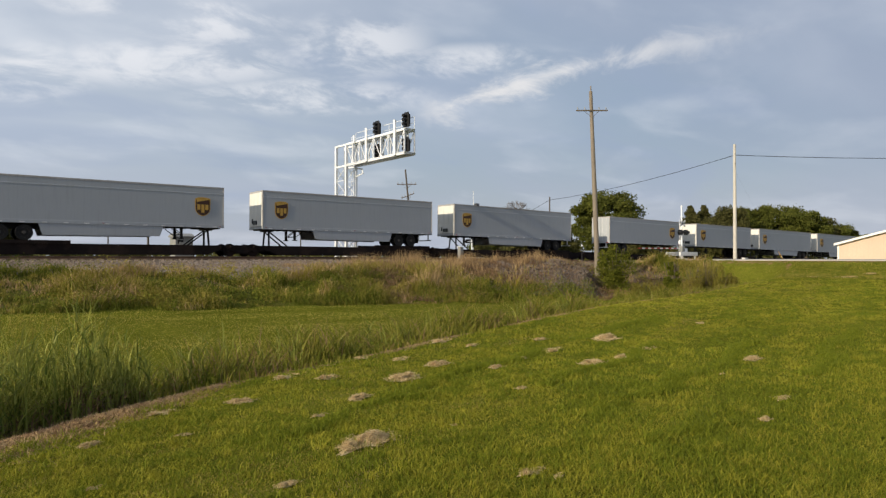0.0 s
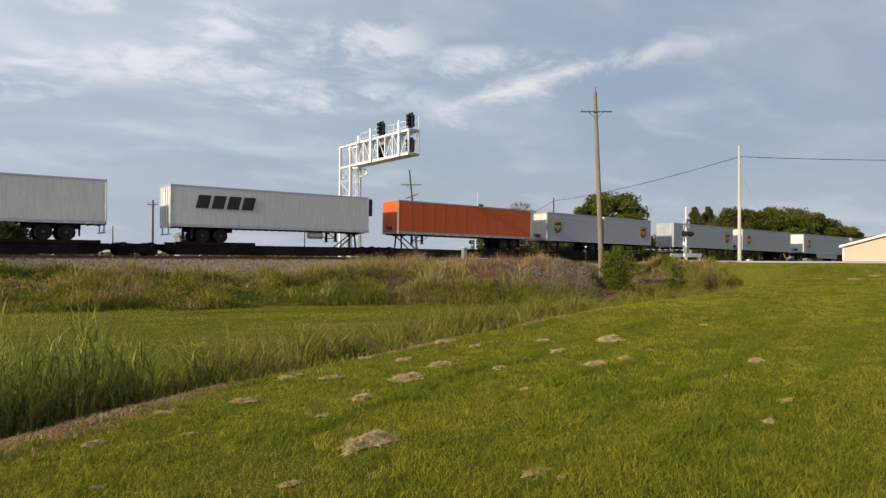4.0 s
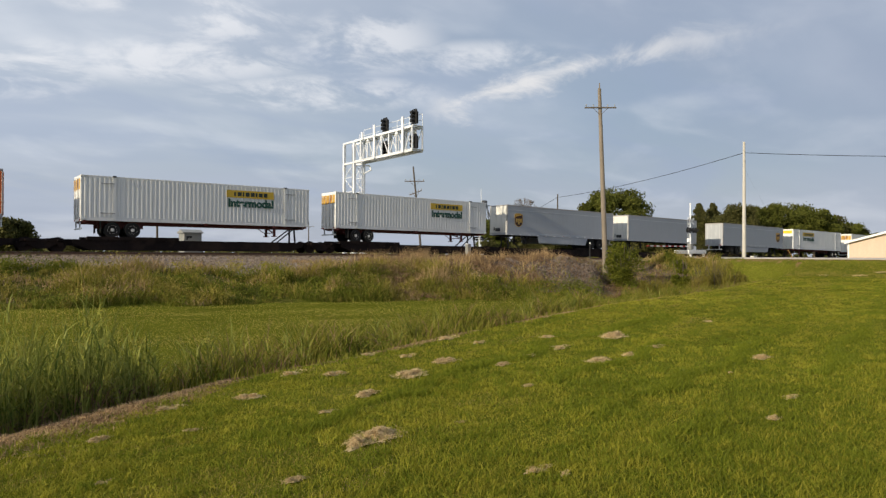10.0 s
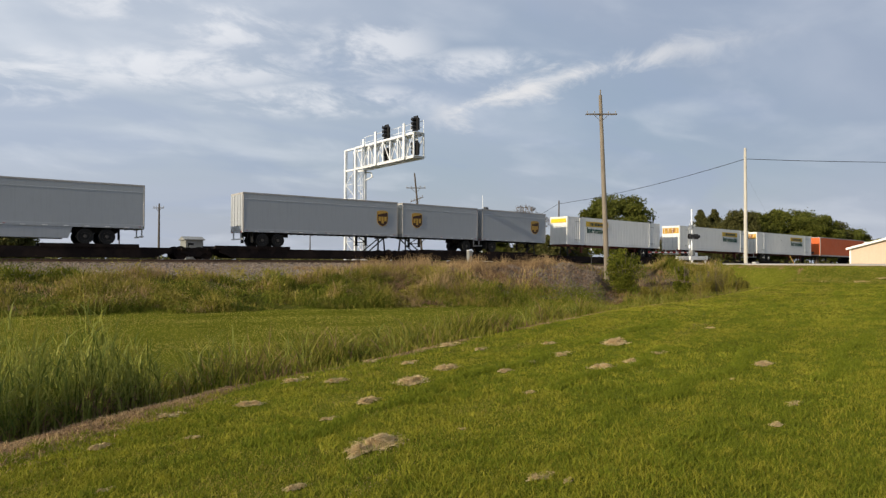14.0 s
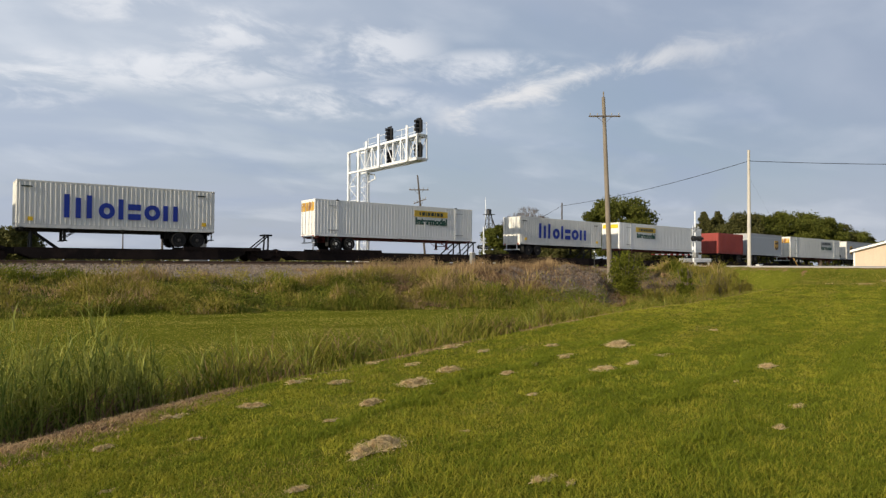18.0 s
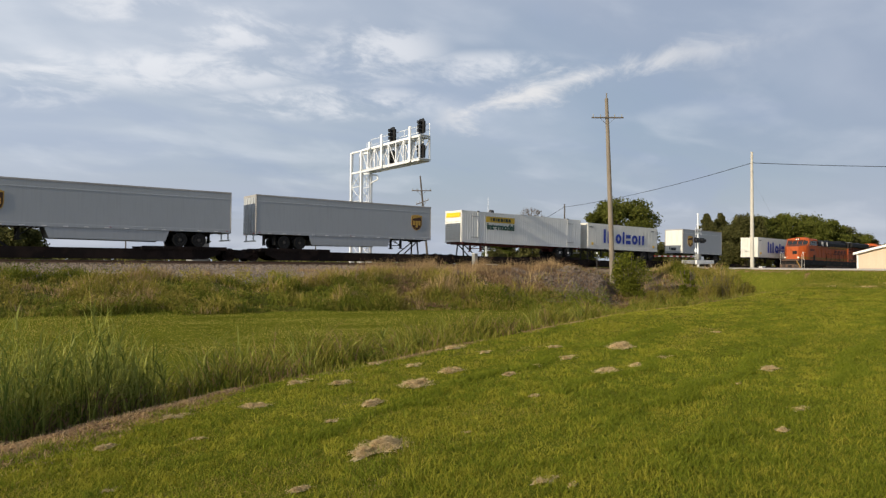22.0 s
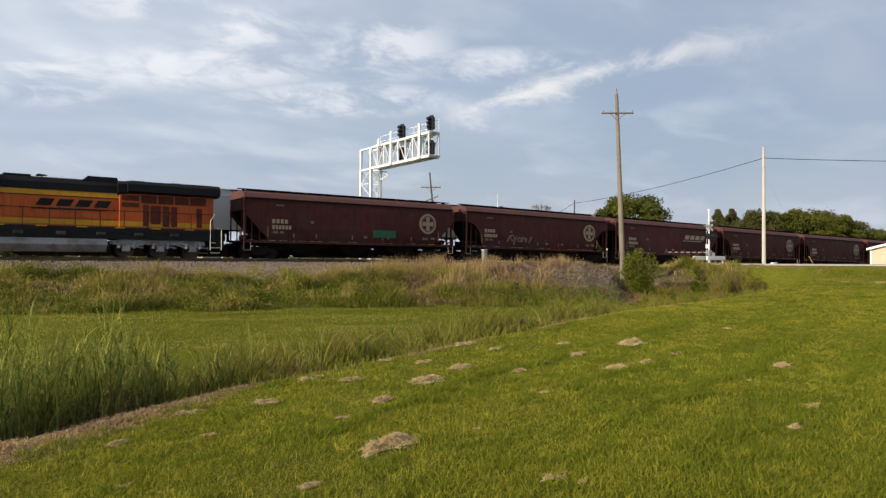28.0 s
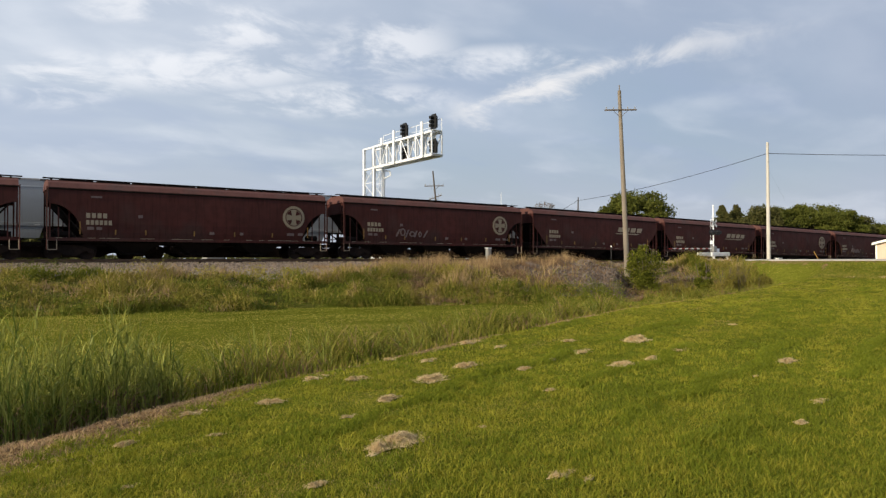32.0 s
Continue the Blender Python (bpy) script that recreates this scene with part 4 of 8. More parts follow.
MID_LOADS = [
    (-248.3, 16.15, "badge_van", "L"), (-267.1, 16.15, "panel_box", "R"), (-285.6, 16.15, "panel_box", "R"), (-306.0, 16.15, "orange", "L"), (-325.1, 16.15, "panel_box", "R"), (-343.5, 16.15, "panel_box", "R"),
    (-363.7, 16.15, "panel_box", "L"), (-383.1, 8.53, "badge_van", "R"), (-392.2, 8.53, "badge_van", "L"), (-401.2, 13.72, "badge_van", "R"), (-421.8, 16.15, "badge_van", "L"), (-440.5, 16.15, "faded_box", "R"),
    (-459.2, 8.53, "badge_van", "R"), (-469.6, 6.06, "red", "L"), (-479.5, 16.15, "panel_box", "L"), (-498.7, 12.19, "blue", "R"), (-517.0, 16.15, "panel_box", "R"), (-541.1, 12.19, "blue_tall", "L"),
    (-556.8, 12.19, "blue", "R"), (-578.2, 12.19, "blue", "L"), (-599.4, 8.53, "badge_van", "L"),
]
TAIL_LOADS = [
    (-613.0, 12.19, "blue", "L"), (-626.3, 16.15, "panel_box", "L"), (-645.9, 16.15, "badge_van", "R"), (-663.9, 16.15, "badge_van", "L"), (-684.8, 13.72, "badge_van", "L"), (-701.5, 13.72, "badge_van", "R"),
    (-723.4, 12.19, "blue", "L"), (-740.6, 12.19, "blue", "L"), (-771.4, 16.15, "stripe_van", "L"), (-790.4, 16.15, "panel_box", "R"), (-809.6, 16.15, "badge_van", "L"), (-828.8, 16.15, "badge_van", "R"),
    (-849.0, 16.15, "badge_van", "L"), (-867.0, 16.15, "panel_box", "R"), (-886.2, 16.15, "badge_van", "L"), (-903.2, 12.19, "blue", "R"), (-921.4, 16.15, "badge_van", "L"), (-943.6, 16.15, "badge_van", "L"),
    (-962.8, 16.15, "badge_van", "R"), (-982.0, 16.15, "badge_van", "L"), (-1001.2, 16.15, "panel_box", "R"),
]
LOADS = HEAD_LOADS + MID_LOADS + TAIL_LOADS
FAR_SPEED = 30.957
MOVING = []  # (thing, pose at the start, its middle) of the far train


def place_loads():
    for right, L, kind, nose in LOADS:
        ob, first = proto(kind, L)
        m = pose(right, FAR_Y, RAIL + DECK) if nose == "R" else pose(right - L, FAR_Y, RAIL + DECK, 0, 0, 180)
        if first:
            ob.matrix_basis = m
        else:
            ob = copy_thing(ob, m)
        MOVING.append((ob, m, -L / 2))


place_loads()

WHEEL = Shape().lathe([(0.10, -0.09), (0.36, -0.06), (0.42, -0.07), (0.46, -0.065), (0.455, 0.04), (0.49, 0.05), (0.49, 0.075), (0.30, 0.06), (0.10, 0.09)], (0, 0, 0), "y", 20).mesh("wheel")
WHEEL.materials.append(SPINE)
AXLE = Shape().tube((0, -0.72, 0), (0, 0.72, 0), 0.08, 8).mesh("axle")
AXLE.materials.append(SPINE)


def side_frame(material):
    sh = Shape()
    for y in (-1.02, 0.92):
        sh.prism([(-1.2, 0.34), (-1.2, 0.56), (-0.85, 0.66), (-0.5, 0.80), (0.5, 0.80), (0.85, 0.66), (1.2, 0.56), (1.2, 0.34), (0.95, 0.34), (0.85, 0.5), (0.5, 0.34), (0.34, 0.2), (-0.34, 0.2), (-0.5, 0.34), (-0.85, 0.5), (-0.95, 0.34)], "y", y, y + 0.1)
    return sh


def truck(root, x, material=None):
    """A two-axle freight truck under a car: bolster, two side frames with springs, two wheelsets."""
    material = material or SPINE
    P = pose(x, 0, 0)
    t = part("truck_frame", TRUCKMESH, material, root, at=P)
    for dx in (-0.89, 0.89):
        for y, turn in ((-0.78, 180), (0.78, 0)):
            part("wheel", WHEEL, SPINE, t, at=pose(dx, y, 0.46, 0, 0, turn))
        part("axle", AXLE, SPINE, t, at=pose(dx, 0, 0.46))
    return t


TRUCKMESH = side_frame(None).box(-0.25, 0.25, -1.0, 1.0, 0.45, 0.7).mesh("truck_frame")
TRUCKMESH.materials.append(SPINE)
SPINES = {}


def make_spine(L, noses):
    """One unit of an articulated spine car; x runs from 0 at its right end to -L. noses: where trailer noses sit on a hitch, and which way."""
    root = thing("spine_car", "dark brown spine car with hitches and wheel platforms", "rail car", "spine cars of the train")
    beam = Shape().prism([(-0.33, 0.42), (0.33, 0.42), (0.33, 0.84), (-0.33, 0.84)], "x", -L + 0.35, -0.35)
    beam.box(-L + 0.3, -L + 1.2, -1.1, 1.1, 0.66, 0.86, 0.02).box(-1.2, -0.3, -1.1, 1.1, 0.66, 0.86, 0.02)
    part("spine_beam", beam, SPINE, root)
    # sills run deep: their near-black sheets also stand in for shade under the car
    sills = Shape()
    for y in (-1.33, 1.27):
        sills.prism([(-L + 1.7, 0.82), (-L + 1.7, 0.55), (-L + 2.7, 0.12), (-2.7, 0.12), (-1.7, 0.55), (-1.7, 0.82)], "y", y, y + 0.06)
    part("side_sill", sills, SPINE, root)
    cross = Shape()
    n = max(3, int(L / 2.4))
    for k in range(n):
        x = -0.9 - (L - 1.8) * k / (n - 1)
        cross.prism([(-1.3, 0.82), (1.3, 0.82), (1.3, 0.7), (0.33, 0.45), (-0.33, 0.45), (-1.3, 0.7)], "x", x - 0.06, x + 0.06)
    part("cross_bearer", cross, SPINE, root)
    for x, way in noses:
        c = x - 0.9 * way
        h = Shape()
        for y in (-0.55, 0.55):
            h.tube((c + 0.05 * way, y, 0.8), (c + 0.0 * way, y * 0.75, DECK + 1.02), 0.075, 6)
            h.tube((c - 1.5 * way, y, 0.8), (c - 0.05 * way, y * 0.75, DECK + 0.92), 0.055, 6)
        h.box(c - 0.35, c + 0.35, -0.55, 0.55, DECK + 0.94, DECK + 1.06, 0.03)
        part("hitch", h, HITCH, root, "black trailer hitch on raked struts")
        tread = Shape()
        a, b = (x - way * 10.0, x - way * 15.8)
        a, b = max(min(a, b), -L + 0.5), min(max(a, b), -0.5)
        if b - a > 1.5:
            tread.box(a, b, -1.4, -0.55, 0.78, DECK - 0.006).box(a, b, 0.55, 1.4, 0.78, DECK - 0.006)
            tread.box(a, b, -1.42, -1.36, 0.8, 1.02).box(a, b, 1.36, 1.42, 0.8, 1.02)
            part("wheel_platform", tread, SPINE, root)
    truck(root, -L)
    part("brake_cylinder", Shape().tube((-L * 0.42, 0.6, 0.6), (-L * 0.42 + 0.8, 0.6, 0.6), 0.16, 10).box(-L * 0.42 - 0.9, -L * 0.42 - 0.3, -0.75, -0.45, 0.5, 0.75, 0.03), SPINE, root)
    part("connector", Shape().box(-0.4, 0.42, -0.14, 0.14, 0.58, 0.86, 0.03), SPINE, root)
    return root


def raised_hitch(car, x, way=1):
    """An unused hitch left standing on its struts."""
    h = Shape()
    for y in (-0.45, 0.45):
        h.tube((x, y, 0.82), (x + 0.06 * way, y * 0.8, 2.02), 0.07, 6).tube((x - 1.3 * way, y, 0.82), (x, y * 0.8, 1.9), 0.05, 6)
    h.box(x - 0.32, x + 0.34, -0.5, 0.5, 1.94, 2.07, 0.03)
    part("hitch", h, HITCH, car, "unused trailer hitch raised on struts")


def place_spines():
    units, loads = [], [list(q) for q in LOADS]
    i = 0
    while i < len(loads):
        group = [loads[i]]
        while i + 1 < len(loads) and group[0][0] - (loads[i + 1][0] - loads[i + 1][1]) < 19.4:
            i += 1
            group.append(loads[i])
        units.append((group[0][0], group[-1][0] - group[-1][1], group))
        i += 1
    cuts = [units[0][0] + 1.3]
    for a, b in zip(units, units[1:]):
        cuts.append((a[1] + b[0]) / 2)
    cuts.append(units[-1][1] - 1.3)
    for (r, l, group), c0, c1 in zip(units, cuts, cuts[1:]):
        L = c0 - c1
        noses = [(q[0] - c0 if q[3] == "R" else q[0] - q[1] - c0, 1 if q[3] == "R" else -1) for q in group]
        ob = make_spine(L, noses)
        for s, way in ((-52.6, -1), (-768.9, -1), (-536.7, 1), (-516.2, 1)):
            if c1 < s < c0:
                raised_hitch(ob, s - c0, way)
        m = pose(c0, FAR_Y, RAIL)
        ob.matrix_basis = m
        MOVING.append((ob, m, -L / 2))


place_spines()

# ---- the grain train ----
GRAIN = []


def grain_shift(t):
    """How far the near train has gone, in metres, from where it stands at 23 s."""
    d = t - 23.0
    return -(20.0 * d + 0.1225 * d * d)


LOCO_ORANGE = mat("loco_orange", (0.46, 0.085, 0.009), 0.5, vary=0.14, scale=0.8, streaks=0.42)
LOCO_BLACK = mat("loco_black", (0.009, 0.009, 0.010), 0.6, vary=0.3, scale=2, spec=0.2)
LOCO_DULL = mat("loco_dull_orange", (0.41, 0.075, 0.010), 0.55, vary=0.2, scale=0.8, streaks=0.6, second=(0.31, 0.065, 0.016))
LOCO_OCHRE = mat("loco_ochre", (0.27, 0.115, 0.012), 0.6, vary=0.3, scale=1, streaks=0.6, second=(0.12, 0.05, 0.012))
LOCO_FADED = mat("loco_faded_ink", (0.11, 0.020, 0.010), 0.6, vary=0.3, scale=2)
LOCO_RUSTY = mat("loco_rusty_black", (0.11, 0.07, 0.05), 0.8, vary=0.35, scale=3, second=(0.045, 0.035, 0.03))
LOCO_YELLOW = mat("loco_yellow", (0.55, 0.27, 0.012), 0.5, vary=0.15, scale=1, streaks=0.4)
LOCO_GREY = mat("loco_silver", (0.30, 0.31, 0.32), 0.5, 0.3, vary=0.25, scale=2.5, second=(0.20, 0.19, 0.18))
LOCO_DIRT = mat("loco_dirty_black", (0.035, 0.03, 0.026), 0.75, vary=0.35, scale=2.5, second=(0.075, 0.06, 0.05))
GLASS = mat("cab_glass", (0.02, 0.024, 0.028), 0.06, vary=0.05)
FRAMEGREY = mat("window_frame", (0.5, 0.5, 0.5), 0.4, 0.4)
HANDRAIL = mat("handrail", (0.66, 0.64, 0.58), 0.45, vary=0.1)
GRILLE = mat("radiator_grille", (0.10, 0.02, 0.008), 0.7, vary=0.4, scale=9)
HEADLAMP = mat("headlamp", (0.85, 0.83, 0.75), 0.15)
LW = Shape().lathe([(0.12, -0.07), (0.42, -0.05), (0.5, -0.07), (0.535, -0.065), (0.53, 0.05), (0.565, 0.06), (0.565, 0.08), (0.3, 0.05), (0.12, 0.08)], (0, 0, 0), "y", 24).mesh("drive_wheel")
LW.materials.append(LOCO_DIRT)


def loco_truck(root, xc, paint):
    fr = Shape()
    for y in (-1.22, 1.1):
        fr.prism([(xc - 2.75, 0.78), (xc - 2.75, 1.02), (xc - 2.2, 1.14), (xc + 2.2, 1.14), (xc + 2.75, 1.02), (xc + 2.75, 0.78), (xc + 2.3, 0.72), (xc + 1.5, 0.62), (xc + 0.9, 0.80), (xc - 0.9, 0.80), (xc - 1.5, 0.62), (xc - 2.3, 0.72)], "y", y, y + 0.12)
    fr.box(xc - 2.6, xc - 2.4, -1.15, 1.15, 0.8, 1.05).box(xc + 2.4, xc + 2.6, -1.15, 1.15, 0.8, 1.05).box(xc - 0.4, xc + 0.4, -1.15, 1.15, 0.8, 1.1)
    t = part("truck_frame", fr, paint, root, "three-axle truck frame")
    for dx in (-1.98, 0.0, 1.98):
        for y, turn in ((-0.8, 180), (0.8, 0)):
            part("drive_wheel", LW, LOCO_DIRT, t, at=pose(xc + dx, y, 0.535, 0, 0, turn))
        for y in (-1.36, 1.22):
            b = Shape().box(xc + dx - 0.24, xc + dx + 0.24, y, y + 0.14, 0.36, 0.78, 0.04)
            b.tube((xc + dx, y + (0 if y < 0 else 0.14), 0.54), (xc + dx, y + (-0.06 if y < 0 else 0.2), 0.54), 0.15, 12)
            part("journal_box", b, paint, t)
            for k in (-0.42, 0.42):
                part("spring", Shape().lathe([(0.11, -0.18), (0.13, -0.1), (0.1, -0.02), (0.13, 0.06), (0.1, 0.14), (0.12, 0.2)], (xc + dx + k, y + 0.07, 0.74), "z", 8), paint, t)
            part("brake_rod", Shape().tube((xc + dx - 0.95, y + 0.02, 0.88), (xc + dx + 0.95, y + 0.02, 0.6), 0.04, 6), paint, t)
    return t


def rail_run(pts, posts, r=0.022):
    sh = Shape().path(pts, r, 6)
    for a, b in posts:
        sh.tube(a, b, r, 6)
    return sh


def make_loco(name_label, paint, tank, number, dirty):
    """A big road engine whose front is at x = 0 and whose tail is at x = 22.3; rail at z = 0."""
    root = thing("diesel_locomotive", name_label, "locomotive", "locomotives of the grain train")
    part("underframe", Shape().box(0.9, 21.5, -1.45, 1.45, 1.1, 1.62, 0.03).box(0.55, 1.0, -1.45, 1.45, 0.75, 1.66, 0.05).box(21.35, 21.75, -1.45, 1.45, 0.75, 1.66, 0.05), LOCO_BLACK, root)
    body, stripe, ink = (LOCO_DULL, LOCO_OCHRE, LOCO_FADED) if dirty else (LOCO_ORANGE, LOCO_YELLOW, LOCO_BLACK)
    plow = Shape().prism([(-1.4, 0.45), (0.0, 0.12), (1.4, 0.45), (1.4, 1.15), (-1.4, 1.15)], "x", 0.34, 0.52)
    plow.prism([(0.0, 0.16), (0.4, 0.16), (0.4, 1.0), (0.22, 1.0)], "y", -0.06, 0.06)
    part("pilot_plow", plow, LOCO_RUSTY, root, "rusty dented pilot plow")
    for y in (-1.05, -0.85, -0.65, 0.65, 0.85, 1.05):
        part("air_hose", Shape().path([(0.5, y, 1.3), (0.34, y, 1.2), (0.3, y, 0.85), (0.38, y, 0.6)], 0.035, 6), LOCO_DIRT, root, "drooping air hose")
    part("anticlimber", Shape().box(0.32, 0.6, -1.2, 1.2, 1.42, 1.66, 0.04), LOCO_RUSTY, root)
    for x, s in ((0.55, -1), (21.75, 1)):
        part("coupler", Shape().box(min(x, x + 0.6 * s), max(x, x + 0.6 * s), -0.13, 0.13, 0.78, 1.02, 0.03).box(x + 0.35 * s - 0.12, x + 0.35 * s + 0.2, -0.22, 0.22, 0.72, 1.06, 0.05), LOCO_DIRT, root)
    # walkway stripe along the sill
    for y in (-1.475, 1.455):
        part("sill_stripe", Shape().box(1.1, 21.3, y, y + 0.02, 1.36, 1.6), LOCO_BLACK, root)
        for k in range(9):
            part("sill_step_plate", Shape().box(3.0 + 2.05 * k, 3.55 + 2.05 * k, y - 0.02, y + 0.04, 1.56, 1.62), stripe, root)
    # fuel tank
    o = [(-1.42, 1.3), (1.42, 1.3), (1.42, 0.75), (1.05, 0.32), (-1.05, 0.32), (-1.42, 0.75)]
    part("fuel_tank", Shape().prism(o, "x", 7.75, 14.9), tank, root, "long fuel tank")
    part("air_tank", Shape().tube((7.9, -1.3, 1.18), (14.6, -1.3, 1.18), 0.14, 10), LOCO_BLACK, root)
    loco_truck(root, 4.55, paint)
    loco_truck(root, 17.95, paint)
    # nose and cab: the nose narrows towards the front and its top dips
    a, w = (0.95, 0.8), (1.9, 1.46)
    vs = []
    for z, dx in ((1.62, 0.0), (3.42, 0.1)):
        vs += [(a[0] + dx, -a[1], z), (w[0], -w[1], z + (0.15 if z > 2 else 0)), (2.45, -w[1], z + (0.2 if z > 2 else 0)), (2.45, w[1], z + (0.2 if z > 2 else 0)), (w[0], w[1], z + (0.15 if z > 2 else 0)), (a[0] + dx, a[1], z)]
    n = part("nose", Shape().add(vs, [(5, 4, 3, 2, 1, 0), (6, 7, 8, 9, 10, 11)] + [(q, (q + 1) % 6, 6 + (q + 1) % 6, 6 + q) for q in range(6)]), body, root)
    part("nose_top", Shape().add([(px_, y, z + dz) for dz in (0.004, 0.03) for px_, y, z in ((1.08, -0.74, 3.42), (1.89, -1.38, 3.57), (2.4, -1.4, 3.62), (2.4, 1.4, 3.62), (1.89, 1.38, 3.57), (1.08, 0.74, 3.42))],
                                 [(5, 4, 3, 2, 1, 0), (6, 7, 8, 9, 10, 11)] + [(q, (q + 1) % 6, 6 + (q + 1) % 6, 6 + q) for q in range(6)]), LOCO_DIRT, n, "dark anti-glare nose top")
    for sy in (-1, 1):
        st = [(a[0] - 0.01, sy * (a[1] + 0.02)), (w[0], sy * (w[1] + 0.015)), (2.3, sy * (w[1] + 0.015)), (2.3, sy * w[1]), (w[0], sy * w[1]), (a[0], sy * a[1])]
        part("nose_stripe", Shape().prism(st, "z", 1.72, 2.02), stripe, n)
    part("nose_door", Shape().box(0.97, 1.05, 0.1, 0.68, 1.75, 3.1, 0.02), body, n)
    part("nose_panel", Shape().box(0.98, 1.06, -0.62, 0.0, 2.35, 2.8, 0.02), LOCO_BLACK, n)
    cab = Shape().prism([(2.25, 1.62), (2.25, 3.6), (2.6, 4.32), (2.7, 4.42), (4.9, 4.42), (4.9, 1.62)], "y", -1.5, 1.5)
    c = part("cab", cab, body, root)
    part("cab_roof", Shape().prism([(-1.55, 4.38), (1.55, 4.38), (1.35, 4.56), (0.6, 4.66), (-0.6, 4.66), (-1.35, 4.56)], "x", 2.45, 4.95), body, c)
    part("window_awning", Shape().box(2.95, 4.8, -1.72, -1.5, 4.26, 4.31).box(2.95, 4.8, 1.5, 1.72, 4.26, 4.31), body, c)
    part("cab_stripe", Shape().box(2.3, 4.9, -1.512, 1.512, 1.72, 2.02), stripe, c)
    for y in (-1.525, 1.505):
        part("cab_step_recess", Shape().box(3.7, 4.25, y, y + 0.02, 1.55, 2.3), LOCO_BLACK, c)
    for y in (-1.515, 1.495):
        part("window_frame", Shape().box(2.8, 4.75, y, y + 0.02, 3.62, 4.22), FRAMEGREY, c)
        for a, b in ((2.86, 3.22), (3.3, 3.72), (3.78, 4.24), (4.32, 4.7)):
            part("side_window", Shape().box(a, b, y - 0.008, y + 0.028, 3.66, 4.18), GLASS, c, "dark cab window")
    for a, b in ((-1.38, -0.74), (-0.68, -0.04), (0.04, 0.68), (0.74, 1.38)):
        w = Shape().add([(2.25, a, 3.68), (2.25, b, 3.68), (2.53, b, 4.26), (2.53, a, 4.26), (2.33, a, 3.68), (2.33, b, 3.68), (2.61, b, 4.26), (2.61, a, 4.26)], [(0, 1, 2, 3), (4, 7, 6, 5), (0, 4, 5, 1), (1, 5, 6, 2), (2, 6, 7, 3), (3, 7, 4, 0)])
        part("windshield", w, GLASS, c, "dark windscreen pane")
    part("headlight", Shape().box(2.42, 2.7, -0.32, 0.32, 4.36, 4.58, 0.03), LOCO_BLACK, c)
    for y in (-0.15, 0.15):
        part("lamp", Shape().tube((2.37, y, 4.47), (2.44, y, 4.47), 0.1, 12), HEADLAMP, c)
    for y in (-0.9, 0.9):
        part("ditch_light", Shape().tube((0.75, y, 1.9), (0.98, y, 1.9), 0.12, 12), HEADLAMP, n)
    part("number_board", Shape().box(2.48, 2.6, -1.0, -0.45, 4.3, 4.46), LOCO_BLACK, c)
    part("air_conditioner", Shape().box(3.1, 4.4, -0.7, 0.7, 4.62, 4.76, 0.06), body, c)
    if number:
        for y, rz in ((-1.522, 0), (1.522, 180)):
            w = letters("3951", 0.56)
            w.materials.append(LOCO_BLACK)
            part("road_number", w, LOCO_BLACK, c, "black painted number", at=pose(0, y, 0, 0, 0, rz) @ pose(2.95 if rz == 0 else -4.5, 0, 3.02))
    else:
        for y in (-1.515, 1.5):
            part("number_bars", Shape().box(2.8, 4.1, y, y + 0.014, 2.84, 3.16), ink, c)
    # long hood: orange sides, black top
    h = part("hood", Shape().box(4.9, 15.6, -0.92, 0.92, 1.62, 3.7, 0.02), body, root)
    part("hood_top", Shape().prism([(-0.96, 3.7), (0.96, 3.7), (0.96, 4.14), (0.76, 4.42), (-0.76, 4.42), (-0.96, 4.14)], "x", 4.92, 15.6), LOCO_BLACK, h, "sooty black roof")
    part("inverter_cabinet", Shape().box(4.9, 7.6, -1.3, 1.3, 1.62, 3.6, 0.03), body, h)
    part("cabinet_roof", Shape().prism([(-1.2, 3.6), (1.2, 3.6), (1.12, 4.25), (0.8, 4.5), (-0.8, 4.5), (-1.12, 4.25)], "x", 4.9, 9.4), LOCO_BLACK, h, "wide black roof behind the cab")
    for k, x in enumerate((5.75, 7.0, 7.3, 8.5)):
        part("roof_post", Shape().box(x, x + 0.07, -1.24, -1.14, 3.65, 4.25), FRAMEGREY if k else LOCO_BLACK, h)
    for y in (-0.945, 0.925):
        part("hood_stripe", Shape().box(9.4, 15.6, y, y + 0.02, 3.4, 3.7), stripe, h)
        part("stripe_line", Shape().box(9.4, 15.6, y - 0.006, y + 0.026, 3.36, 3.4), LOCO_BLACK, h)
        part("low_stripe", Shape().box(7.6, 15.6, y, y + 0.02, 1.72, 2.02), stripe, h)
        for k in range(8):
            part("hood_door", Shape().box(7.75 + k * 0.97, 8.66 + k * 0.97, y - 0.012, y + 0.032, 2.1, 3.3, 0.008), body, h)
            part("door_latch", Shape().box(8.5 + k * 0.97, 8.58 + k * 0.97, y - 0.03, y + 0.05, 2.6, 2.72), LOCO_DIRT, h)
    for y in (-1.318, 1.3):
        part("low_stripe", Shape().box(4.9, 7.6, y, y + 0.018, 1.72, 2.02), stripe, h)
        part("hood_stripe", Shape().box(4.95, 7.6, y, y + 0.018, 3.42, 3.54), stripe, h)
        part("cabinet_door", Shape().box(5.6, 6.5, y - 0.008, y + 0.026, 2.1, 3.2, 0.008), body, h)
        part("cabinet_door", Shape().box(6.58, 7.5, y - 0.008, y + 0.026, 2.1, 3.2, 0.008), body, h)
    part("blower_housing", Shape().box(9.6, 11.0, -0.55, 0.55, 4.4, 4.58, 0.05), LOCO_BLACK, h)
